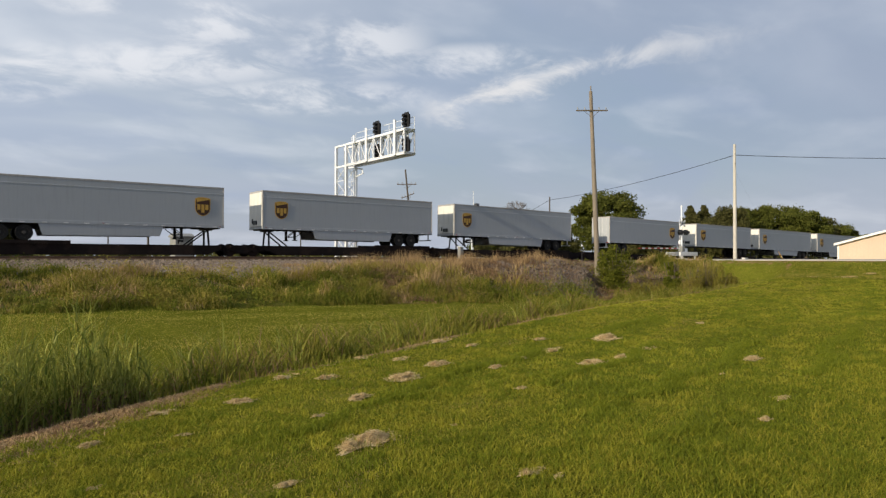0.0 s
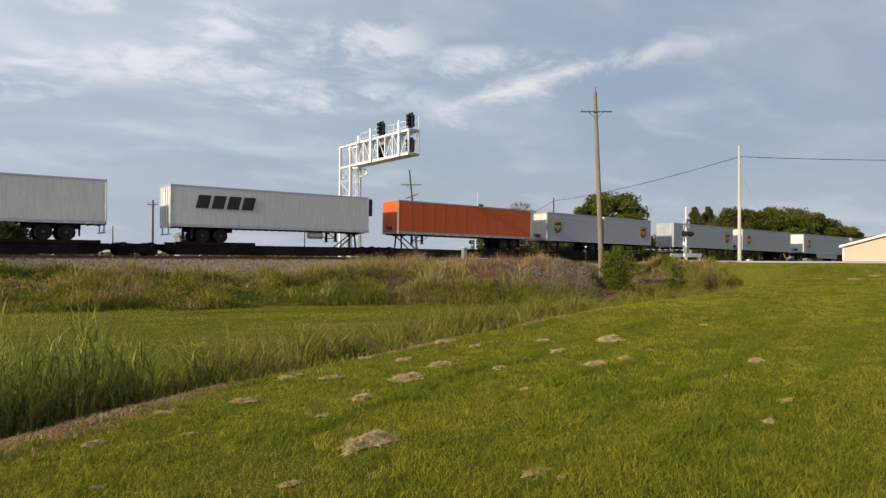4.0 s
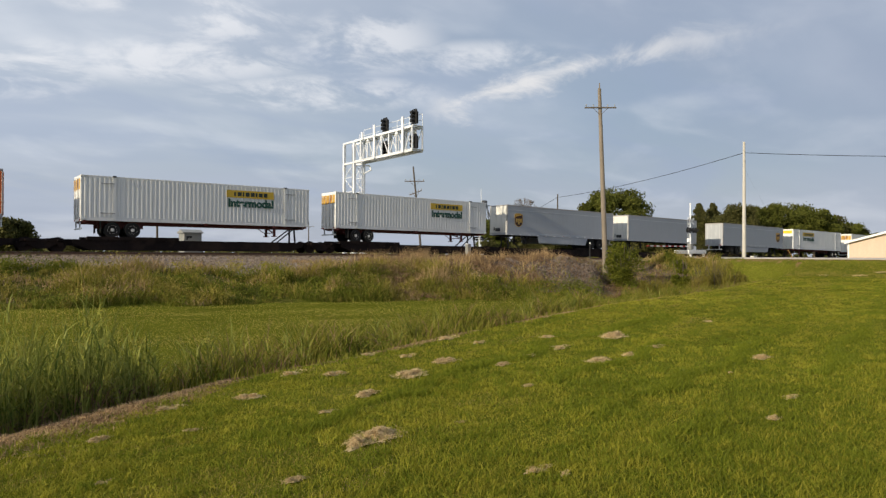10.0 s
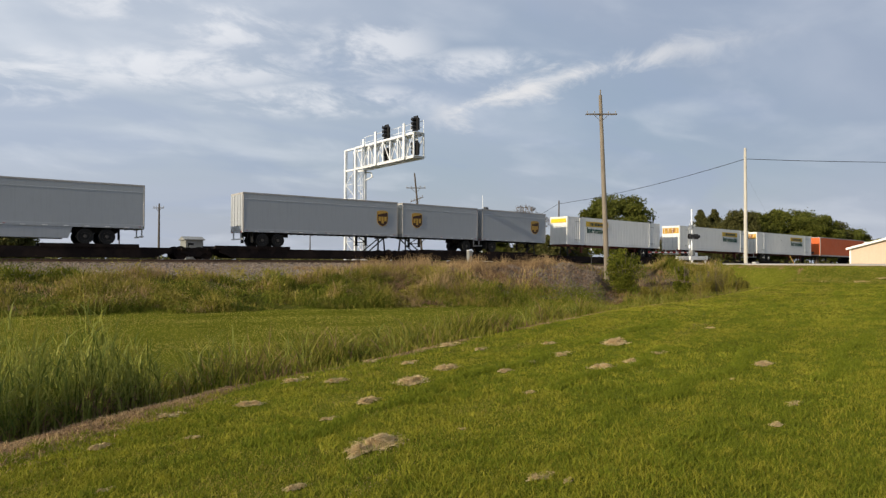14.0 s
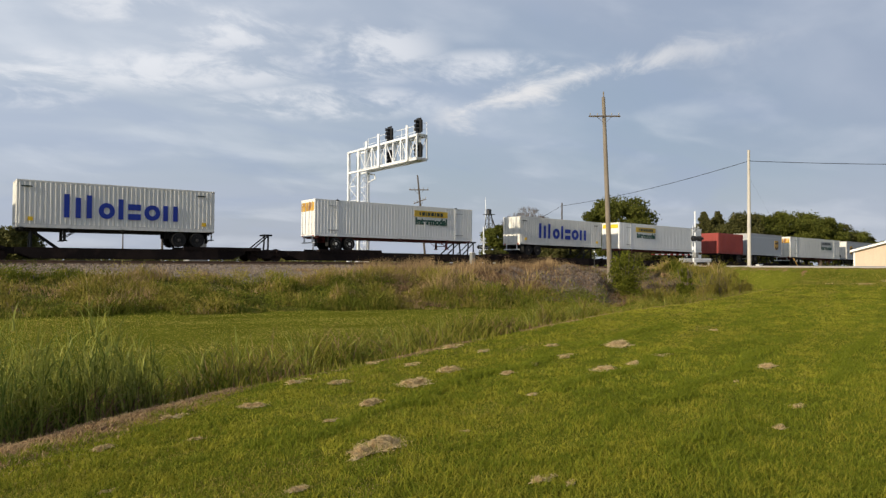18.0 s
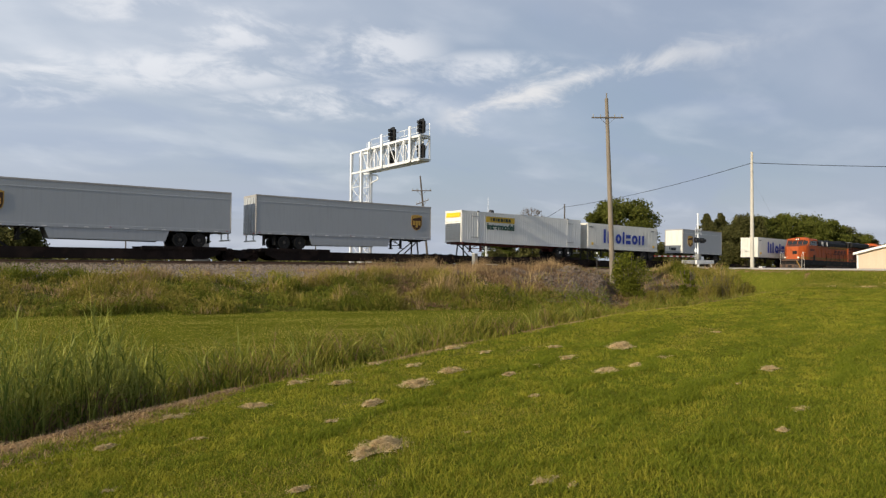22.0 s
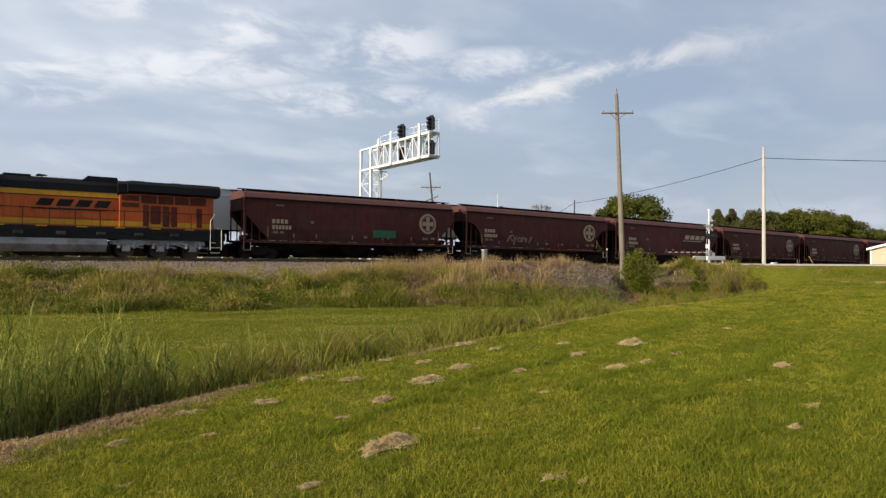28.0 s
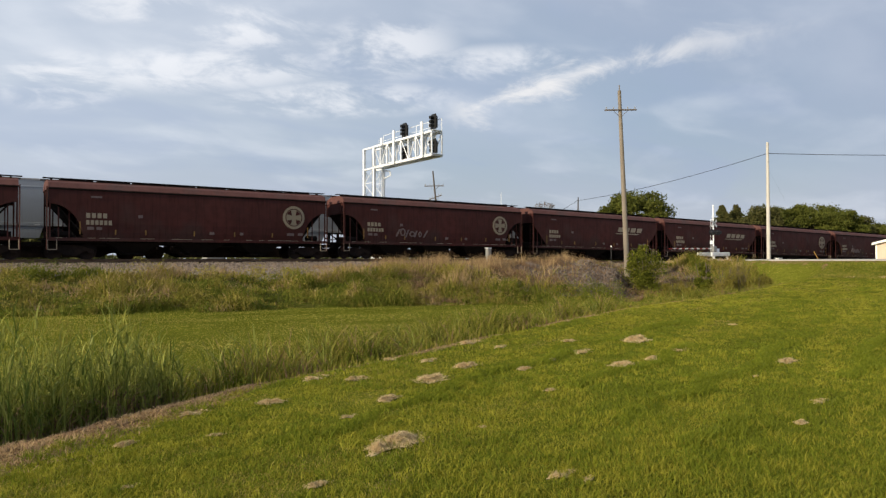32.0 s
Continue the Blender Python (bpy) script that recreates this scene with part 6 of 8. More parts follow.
def make_signal_bridge():
    X, YM, YE = 0.0, 55.9, 45.5
    root = thing("signal_bridge", "white steel cantilever signal bridge over both tracks", "railway signal", at=pose(31.84, 0, 0))
    hx, hy = 0.5, 0.95
    zb, zt = 10.2, 12.15
    for sx in (-hx, hx):
        for sy in (-hy, hy):
            part("mast_post", Shape().box(sx - 0.12, sx + 0.12, YM + sy - 0.12, YM + sy + 0.12, 0.7, zt + 0.05, 0.01), SIGWHITE, root)
            part("base_plate", Shape().box(sx - 0.22, sx + 0.22, YM + sy - 0.22, YM + sy + 0.22, 0.62, 0.72, 0.01), CONC, root)
    n = 7
    for k in range(n):
        a, b = 0.9 + (zb - 0.9) * k / n, 0.9 + (zb - 0.9) * (k + 1) / n
        for sx in (-hx, hx):
            part("mast_brace", bar((sx, YM - hy, a if k % 2 else b), (sx, YM + hy, b if k % 2 else a), 0.05), SIGWHITE, root)
            part("mast_rung", bar((sx, YM - hy, b), (sx, YM + hy, b), 0.05), SIGWHITE, root)
        for sy in (-hy, hy):
            part("mast_brace", bar((-hx, YM + sy, a if k % 2 else b), (hx, YM + sy, b if k % 2 else a), 0.05), SIGWHITE, root)
    for sx in (-hx, hx):
        for z in (zb, zt):
            part("arm_chord", Shape().box(sx - 0.08, sx + 0.08, YE, YM + hy, z - 0.08, z + 0.08, 0.01), SIGWHITE, root)
    m = 8
    for k in range(m + 1):
        y = YE + (YM - hy - YE) * k / m
        for sx in (-hx, hx):
            part("arm_post", Shape().box(sx - 0.055, sx + 0.055, y - 0.055, y + 0.055, zb, zt), SIGWHITE, root)
            if k < m:
                y2 = YE + (YM - hy - YE) * (k + 1) / m
                part("arm_brace", bar((sx, y, zb if k % 2 else zt), (sx, y2, zt if k % 2 else zb), 0.06), SIGWHITE, root)
        part("arm_tie", bar((-hx, y, zb), (hx, y, zb), 0.06), SIGWHITE, root)
        part("arm_tie", bar((-hx, y, zt), (hx, y, zt), 0.06), SIGWHITE, root)
    for z, w in ((zb + 0.08, 0.62), (zt + 0.08, 0.5)):
        part("walkway", Shape().box(-w, w, YE - 0.1, YM - hy, z, z + 0.05), SIGWHITE, root, "open steel walkway")
    # tall plates beside each pair of heads, and the railing of the upper walkway
    for y in (46.7, 51.2, 53.3):
        part("shield_plate", Shape().box(-hx - 0.22, -hx - 0.12, y - 0.14, y + 0.14, zb - 0.05 if y < 53 else zt - 0.1, zt + (0.95 if y < 53 else 0.6), 0.01), SIGWHITE, root, "tall white steel plate")
    rail = Shape().path([(0.5, YE, zt + 0.1), (0.5, YE, zt + 1.15), (0.5, YM - hy, zt + 1.15), (0.5, YM - hy, zt + 0.1)], 0.025, 6)
    rail.path([(0.5, YE, zt + 0.65), (0.5, YM - hy, zt + 0.65)], 0.02, 6)
    for k in range(6):
        y = YE + (YM - hy - YE) * k / 5
        rail.tube((0.5, y, zt), (0.5, y, zt + 1.15), 0.02, 6)
    part("railing", rail, SIGWHITE, root)
    for y in (46.0, 50.5):
        for z in (zt + 0.4, zb + 0.3):
            h = part("signal_head", Shape().prism([(y + q * 0.42, z - 0.1 + r) for q, r in ((-1, 0), (1, 0), (1, 1.0), (0.7, 1.25), (-0.7, 1.25), (-1, 1.0))], "x", 0.0, 0.06), SIGBLACK, root, "black signal head with three hoods")
            part("lamp_case", Shape().box(0.06, 0.32, y - 0.2, y + 0.2, z, z + 1.0, 0.03), SIGBLACK, h)
            for k in range(3):
                zz = z + 0.16 + 0.34 * k
                part("hood", Shape().lathe([(0.13, 0.0), (0.15, -0.35)], (0.0, y, zz), "x", 12), SIGBLACK, h)
                part("lens", Shape().lathe([(0.11, -0.01), (0.11, 0.0)], (-0.01, y, zz), "x", 12), LENS, h)
        part("head_pole", Shape().tube((0.2, y, zb), (0.2, y, zt + 1.6), 0.06, 8), SIGWHITE, root)
    lad = Shape()
    for dy in (-0.2, 0.2):
        lad.tube((hx + 0.2, YM + dy, 0.9), (hx + 0.2, YM + dy, zt + 1.0), 0.025, 5)
    for k in range(36):
        lad.tube((hx + 0.2, YM - 0.2, 1.1 + 0.32 * k), (hx + 0.2, YM + 0.2, 1.1 + 0.32 * k), 0.015, 5)
    part("ladder", lad, SIGWHITE, root)
    part("conduit", Shape().path([(hx, YM - hy - 0.1, zb - 0.2), (hx, YM - hy - 1.1, zb - 0.35), (hx, YM - hy - 1.3, zb - 0.75), (hx, YM - hy - 0.1, zb - 0.95)], 0.06, 8), SIGWHITE, root)
    return root


make_signal_bridge()


def make_pole(x, y, height, r=0.17, lean=(0, 0), arms=(), wood=None, label="", turn=0.0):
    z = float(ground_z(x, y))
    root = thing("utility_pole", label, "utility pole", "utility poles", at=pose(x, y, z, 0, 0, turn))
    lx, ly = lean
    part("pole", Shape().tube((0, 0, -0.4), (lx * 0.5, ly * 0.5, height * 0.5), r, 12, r * 0.85).tube((lx * 0.5, ly * 0.5, height * 0.5), (lx, ly, height), r * 0.85, 12, r * 0.62), wood or POLEWOOD, root, smooth=False)
    for drop, half, tilt in arms:
        zc = height - drop
        f = zc / height
        cx, cy = lx * f, ly * f
        a = part("crossarm", Shape().tube((cx - half, cy - 0.16, zc - tilt), (cx + half, cy - 0.16, zc + tilt), 0.075, 4), ARMWOOD, root, "weathered timber crossarm")
        part("arm_brace", Shape().tube((cx - half * 0.5, cy - 0.14, zc), (cx, cy - 0.1, zc - 0.6), 0.02, 5).tube((cx + half * 0.5, cy - 0.14, zc), (cx, cy - 0.1, zc - 0.6), 0.02, 5), ARMWOOD, root)
        for k in (-0.9, -0.45, 0.45, 0.9):
            part("insulator", Shape().lathe([(0.02, 0.0), (0.02, 0.12), (0.055, 0.14), (0.04, 0.2), (0.05, 0.24), (0.02, 0.28)], (cx + half * k, cy - 0.16, zc + tilt * k), "z", 8), PORCELAIN, a)
    return root


def px(p, y):
    """Where a line of sight p units across the first view meets the plane at distance y."""
    return y * math.tan(math.atan(1200 / 1546) + math.atan((p - 784) / 1200))


big = make_pole(px(1058, 36.5), 36.5, 15.35, 0.22, (-0.55, 0.0), [(1.62, 1.3, 0.0)], POLEWOOD, "tall grey-brown timber pole with one crossarm, leaning slightly", -37.8)
part("pole_tip", Shape().tube((-0.55, -0.05, 15.25), (-0.55, -0.05, 15.8), 0.05, 8), POLEWOOD, big)
pale = make_pole(px(1301, 36.0), 36.0, 11.75, 0.19, (0, 0), [], PALEWOOD, "pale timber pole beside the level crossing", -37.8)
for z in (10.65, 9.7):
    part("insulator", Shape().lathe([(0.03, 0), (0.06, 0.05), (0.06, 0.12), (0.03, 0.16)], (0, -0.2, z), "z", 8), PORCELAIN, pale)
back = make_pole(px(734, 70), 70, 12.15, 0.15, (-1.2, 0), [(1.9, 1.25, 0.0), (3.35, 0.8, 0.3)], DARKWOOD, "dark timber pole with two crossarms behind the tracks", -37.8)
make_pole(px(972, 75), 75, 10.7, 0.15, (0.1, 0), [], DARKWOOD, "dark timber pole behind the tracks", -37.8)
make_pole(px(532, 150), 150, 8.9, 0.16, (0, 0), [(1.2, 1.3, 0.0)], DARKWOOD, "dark timber pole with a crossarm in the far field", -37.8)
make_pole(px(191, 150), 150, 7.4, 0.16, (0, 0), [], DARKWOOD, "plain dark timber pole in the far field", -37.8)
make_pole(px(262, 95), 95, 8.6, 0.16, (0, 0), [(0.6, 0.7, 0.0)], DARKWOOD, "short dark pole beyond the line", -37.8)


def wire(name, a, b, sag, label, r=0.022):
    pts = []
    for k in range(25):
        t = k / 24
        p = Vector(a).lerp(Vector(b), t)
        pts.append((p.x, p.y, p.z - sag * 4 * t * (1 - t)))
    tagged(part(name, Shape().cable(pts, r, 5), WIRE), label, "wire", "overhead wires")


zp = float(ground_z(px(1301, 36.0), 36.0))
PT = (px(1301, 36.0), 36.0, zp + 10.65)
FT = (px(972, 75), 75, float(ground_z(px(972, 75), 75)) + 10.2)
wire("overhead_wire", PT, FT, 0.5, "thin black wire from the pale pole over the tracks", 0.03)
wire("overhead_wire", PT, (PT[0] + 28, PT[1] - 22, PT[2] + 0.0), 0.35, "thin black wire running on from the pale pole", 0.03)
wire("overhead_wire", FT, (px(850, 110), 110, 8.5), 1.0, "thin black wire behind the tracks", 0.03)
bx = px(1055, 36.5)
guy = thing("guy_wire", "steel guy wire with a yellow guard near the ground", "guy wire")
gz = float(ground_z(px(1392, 34.0), 34.0))
GA, GB = Vector((px(1301, 36.0) + 0.1, 36.0, zp + 9.0)), Vector((px(1392, 34.0), 34.0, gz))
part("cable", Shape().tube(GA, GB, 0.003, 4), WIRE, guy)
part("guard", Shape().tube(GB + (GA - GB) * 0.01, GB + (GA - GB) * 0.16, 0.035, 8), YELLOWGUARD, guy, "yellow plastic guard")


def make_crossing_signal(X, Y, z0, label, turn=0):
    root = thing("crossing_signal", label, "crossing signal", "crossing signals", at=pose(X, Y, z0, 0, 0, turn))
    part("mast", Shape().tube((0, 0, 0), (0, 0, 5.65), 0.075, 12), SIGWHITE, root)
    part("mast_cap", Shape().lathe([(0.1, 0), (0.12, 0.1), (0.05, 0.2)], (0, 0, 5.65), "z", 10), SIGWHITE, root)
    for a in (32, -32):
        c, s = math.cos(radians(a)), math.sin(radians(a))
        part("crossbuck_blade", Shape().add([(x * c - z * s, y, 3.9 + x * s + z * c) for y in (-0.12, -0.1) for x, z in ((-0.6, -0.11), (0.6, -0.11), (0.6, 0.11), (-0.6, 0.11))], [(0, 1, 2, 3), (7, 6, 5, 4), (0, 4, 5, 1), (1, 5, 6, 2), (2, 6, 7, 3), (3, 7, 4, 0)]), TRIM, root, "white crossbuck blade")
    part("lamp_arm", Shape().tube((-0.75, -0.05, 2.95), (0.75, -0.05, 2.95), 0.04, 8), SIGWHITE, root)
    for x in (-0.72, -0.3, 0.3, 0.72):
        h = part("flasher", Shape().lathe([(0.30, -0.16), (0.30, -0.14), (0.12, -0.02)], (x, -0.02, 2.95), "y", 18), SIGBLACK, root, "black-backed flashing lamp")
        part("flasher_lens", Shape().lathe([(0.14, -0.19), (0.14, -0.165)], (x, -0.02, 2.95), "y", 14), REDPAINT, h)
        part("visor", Shape().lathe([(0.16, -0.42), (0.17, -0.18)], (x, -0.02, 2.95), "y", 14), SIGBLACK, h)
    g = part("gate_mechanism", Shape().box(-0.28, 0.28, -0.24, 0.24, 0.9, 1.5, 0.06), HUTGREY, root, "grey gate machine")
    part("counterweight", Shape().box(0.35, 0.95, -0.12, 0.12, 0.8, 1.25, 0.05), SIGWHITE, g)
    part("bell", Shape().lathe([(0.14, 0), (0.16, 0.05), (0.06, 0.14)], (0, 0, 4.6), "z", 12), SIGWHITE, root)
    for k in range(14):
        x = -0.5 - 0.5 * k
        part("gate_stripe", Shape().box(x - 0.5, x, -0.05, 0.03, 1.18 - 0.002 * k, 1.3 - 0.004 * k), TRIM if k % 2 == 0 else REDPAINT, root, "white gate stripe" if k % 2 == 0 else "red gate stripe")
    # white guard frame round the foot
    for y in (-0.8, 0.8):
        part("guard_rail", Shape().box(-1.6, 1.6, y - 0.09, y + 0.09, 0.45, 0.85, 0.03), TRIM, root, "pale guard rail")
        for x in (-1.2, 1.2):
            part("guard_post", Shape().box(x - 0.09, x + 0.09, y - 0.09, y + 0.09, -0.1, 0.45), TRIM, root)
    part("foundation", Shape().box(-0.5, 0.5, -0.5, 0.5, -0.2, 0.18, 0.04), CONC, root)
    part("ladder", Shape().tube((0.16, 0.1, 0.3), (0.16, 0.1, 4.4), 0.015, 5).tube((0.16, 0.4, 0.3), (0.16, 0.4, 4.4), 0.015, 5), SIGWHITE, root)
    part("cable_box", Shape().box(-0.18, 0.18, 0.08, 0.3, 1.7, 2.1, 0.03), SIGWHITE, root)
    return root


make_crossing_signal(64.6, 41.6, 1.45, "white level crossing signal with its striped gate lowered")
make_crossing_signal(62.6, 74.0, float(ground_z(62.6, 74.0)) + 0.35, "white level crossing signal beyond the tracks, gate lowered", 180)


def make_barn():
    X, Y1, Y0, ridge, eave, base = 84.4, 34.0, 22.0, 4.85, 3.3, float(ground_z(83.7, 30)) - 0.2
    root = thing("metal_building", "beige metal-sided building with white corner and roof trim", "building", at=pose(X, 28.0, 0))
    half = (Y1 - Y0) / 2
    part("gable_wall", Shape().prism([(-half, base), (half, base), (half, eave), (0, ridge), (-half, eave)], "x", 0, 0.2), SIDING, root)
    part("gable_wall", Shape().prism([(-half, base), (half, base), (half, eave), (0, ridge), (-half, eave)], "x", 17.8, 18.0), SIDING, root)
    for y in (-half, half - 0.2):
        part("side_wall", Shape().box(0.2, 17.8, y, y + 0.2, base, eave), SIDING, root)
    for s in (-1, 1):
        part("roof_slope", Shape().add([(x, y, z) for x in (-0.35, 18.35) for y, z in ((s * (half + 0.3), eave - 0.07), (s * (half + 0.3), eave + 0.03), (0, ridge + 0.13), (0, ridge + 0.02))], [(0, 1, 2, 3), (7, 6, 5, 4), (0, 4, 5, 1), (1, 5, 6, 2), (2, 6, 7, 3), (3, 7, 4, 0)]), ROOF, root, "metal roof sheet")
        part("rake_trim", Shape().add([(x, y, z) for x in (-0.4, -0.35) for y, z in ((s * (half + 0.32), eave - 0.2), (s * (half + 0.32), eave + 0.06), (0, ridge + 0.16), (0, ridge - 0.08))], [(0, 1, 2, 3), (7, 6, 5, 4), (0, 4, 5, 1), (1, 5, 6, 2), (2, 6, 7, 3), (3, 7, 4, 0)]), TRIM, root, "white rake trim")
        part("corner_trim", Shape().box(-0.03, 0.12, s * half - 0.09, s * half + 0.09, base, eave), TRIM, root, "white corner trim")
    for k in range(1, 13):
        y = -half + 12.0 * k / 13
        part("siding_rib", Shape().box(-0.02, 0.0, y - 0.025, y + 0.025, base, eave + (ridge - eave) * (1 - abs(y) / half) - 0.1), SIDING, root)
    return root


make_barn()


def make_hut(x, y, w, d, h, label):
    z = 0.95
    root = thing("equipment_hut", label, "hut", at=pose(x, y, z))
    part("wall", Shape().box(-w / 2, w / 2, -d / 2, d / 2, 0, h, 0.03), HUTGREY, root)
    part("roof", Shape().prism([(-d / 2 - 0.12, h), (d / 2 + 0.12, h), (d / 2 + 0.12, h + 0.08), (0, h + 0.35), (-d / 2 - 0.12, h + 0.08)], "x", -w / 2 - 0.12, w / 2 + 0.12), HUTGREY, root)
    dd = part("door", Shape().box(-0.45, 0.45, -d / 2 - 0.03, -d / 2, 0.1, 2.1, 0.01), HUTGREY, root)
    part("handle", Shape().box(0.3, 0.36, -d / 2 - 0.07, -d / 2 - 0.03, 1.0, 1.2), SIGBLACK, dd)
    part("vent", Shape().box(-w / 2 + 0.2, -w / 2 + 0.7, -d / 2 - 0.02, -d / 2, h - 0.6, h - 0.25), SIGBLACK, root)
    part("foundation", Shape().box(-w / 2 + 0.1, w / 2 - 0.1, -d / 2 + 0.1, d / 2 - 0.1, -0.5, 0), CONC, root)
    return root


make_hut(px(321, 62), 62, 1.55, 1.6, 2.55, "grey steel equipment hut behind the tracks")


def make_case(x, y, h, w, label):
    z = float(ground_z(x, y)) if y < 41.6 else 1.3
    root = thing("relay_case", label, "relay case", at=pose(x, y, z))
    part("case", Shape().box(-w / 2, w / 2, -w / 2, w / 2, 0.3, h, 0.03), HUTGREY, root)
    part("leg", Shape().box(-0.06, 0.06, -0.06, 0.06, -0.3, 0.3), SIGWHITE, root)
    part("lid", Shape().box(-w / 2 - 0.03, w / 2 + 0.03, -w / 2 - 0.03, w / 2 + 0.03, h, h + 0.05, 0.01), SIGWHITE, root)


make_case(px(815, 43.2), 43.2, 1.25, 0.36, "small pale relay case on a post beside the track")
mk = thing("marker_post", "thin dark marker post with a white tip", "post", at=pose(px(1030, 41.0), 41.0, float(ground_z(px(1030, 41.0), 41.0))))
part("post", Shape().tube((0, 0, -0.2), (0, 0, 1.6), 0.04, 8), SIGBLACK, mk)
part("tip", Shape().tube((0, 0, 1.6), (0, 0, 1.75), 0.06, 8), TRIM, mk)
ub = thing("utility_box", "small white utility box on the road shoulder", "utility box", at=pose(px(1318, 37.0), 37.0, float(ground_z(px(1318, 37.0), 37.0))))
part("case", Shape().box(-0.35, 0.35, -0.2, 0.2, -0.1, 0.4, 0.05), TRIM, ub)
part("lid", Shape().box(-0.38, 0.38, -0.23, 0.23, 0.4, 0.45, 0.02), TRIM, ub)
at = thing("radio_mast", "slender pale radio mast far beyond the line", "mast", at=pose(px(838, 200), 200, 0.7))
part("pole", Shape().tube((0, 0, 0), (0, 0, 27), 0.2, 6, 0.08), SIGWHITE, at)



def make_lattice_tower(x, y):
    """A grain leg: four splayed legs with rungs and braces, a platform and a small head house."""
    root = thing("lattice_tower", "grey steel lattice tower with a small head house, far off", "tower", at=pose(x, y, 0.7))
    H = 14.6

    def leg(sx, sy, z):
        h = 1.7 - 1.2 * z / H
        return (sx * h, sy * h, z)
    for sx in (-1, 1):
        for sy in (-1, 1):
            part("leg", Shape().tube(leg(sx, sy, 0), leg(sx, sy, H), 0.11, 6), DARKSTEEL, root)
    for k in range(6):
        a, b = H * k / 6, H * (k + 1) / 6
        for p, q in (((-1, -1), (1, -1)), ((1, -1), (1, 1)), ((1, 1), (-1, 1)), ((-1, 1), (-1, -1))):
            part("brace", Shape().tube(leg(*p, a), leg(*q, b), 0.05, 5).tube(leg(*p, b), leg(*q, b), 0.05, 5), DARKSTEEL, root)
    part("platform", Shape().box(-1.25, 1.25, -1.25, 1.25, H, H + 0.15, 0.02), DARKSTEEL, root)
    part("head_house", Shape().box(-0.5, 0.5, -0.5, 0.5, H + 0.15, H + 1.2, 0.05).prism([(-0.6, H + 1.2), (0.6, H + 1.2), (0, H + 1.6)], "x", -0.6, 0.6), DARKSTEEL, root)
    part("spout", Shape().tube((0.5, 0, H + 0.4), (2.6, 0, H - 4.2), 0.16, 8), DARKSTEEL, root)
    return root


make_lattice_tower(px(844, 142), 142)

# ---- trees ----
BARK = mat("bark", (0.12, 0.095, 0.07), 0.95, vary=0.3, scale=5, bump=0.6)
LEAF = mat("leaves", (0.074, 0.092, 0.017), 0.75, vary=0.35, scale=0.5, translucent=0.25, island=0.75, spread=(0.15, 0.15, 0.03))
LEAFDARK = mat("leaves_dark", (0.060, 0.066, 0.022), 0.8, vary=0.35, scale=0.3, translucent=0.2, island=0.7, spread=(0.135, 0.122, 0.04))
LEAFBROWN = mat("leaves_brown", (0.15, 0.105, 0.06), 0.85, vary=0.25, scale=0.5, translucent=0.2, island=0.7, spread=(0.22, 0.16, 0.10))
LEAFBUSH = mat("leaves_bush", (0.045, 0.068, 0.009), 0.7, vary=0.25, scale=1.5, translucent=0.3, island=0.85, spread=(0.21, 0.205, 0.025))
LEAFYEL = mat("leaves_yellow", (0.17, 0.165, 0.024), 0.75, vary=0.3, scale=1.2, translucent=0.3, island=0.85, spread=(0.29, 0.23, 0.06), second=(0.20, 0.14, 0.05))


def leaf_cloud(rng, centres, radii, n, size, flat=0.75):
    """Many small leaf clumps, each two crossed triangles, on and in a set of lumps."""
    k = rng.integers(0, len(centres), n)
    d = rng.normal(size=(n, 3))
    d /= np.linalg.norm(d, axis=1)[:, None]
    r = rng.uniform(0.45, 1.0, n) ** 0.5
    c = centres[k] + (d * (radii[k] * r)[:, None] + rng.normal(size=(n, 3)) * (0.2 * radii[k])[:, None]) * [1, 1, flat]
    a = rng.normal(size=(n, 3))
    a /= np.linalg.norm(a, axis=1)[:, None]
    b = np.cross(a, rng.normal(size=(n, 3)))
    b /= np.linalg.norm(b, axis=1)[:, None]
    s = (size * rng.uniform(0.6, 1.4, n))[:, None]
    v = np.stack([c - a * s, c + b * s * 0.6, c + a * s, c - b * s * 0.6], 1).reshape(-1, 3)
    f = (np.array([(0, 1, 2, 3)])[None] + 4 * np.arange(n)[:, None, None]).reshape(-1, 4)
    return v, f


def blades(rng, x, y, z, h, w, lean, bends=2):
    """Grass blades as tapering strips. Returns vertices and quads, the last pair of points nearly meeting."""
    n = len(x)
    a = rng.uniform(0, 2 * np.pi, n)
    side = np.stack([np.cos(a), np.sin(a), np.zeros(n)], -1)
    way = rng.uniform(0, 2 * np.pi, n)
    out = np.stack([np.cos(way), np.sin(way), np.zeros(n)], -1) * (lean * h * rng.uniform(0.2, 1.0, n))[:, None]
    base = np.stack([x, y, z], -1)
    rows = []
    for k in range(bends + 1):
        t = k / bends
        c = base + out * (t * t) + np.array([0, 0, 1.0]) * (h * t * (1 - 0.25 * lean * t))[:, None]
        ww = (w * (1 - 0.92 * t ** 1.5) / 2)[:, None]
        rows += [c - side * ww, c + side * ww]
    v = np.stack(rows, 1).reshape(-1, 3)
    q = np.array([(2 * k, 2 * k + 1, 2 * k + 3, 2 * k + 2) for k in range(bends)])
    m = 2 * (bends + 1)
    f = (q[None] + m * np.arange(n)[:, None, None]).reshape(-1, 4)
    return v, f


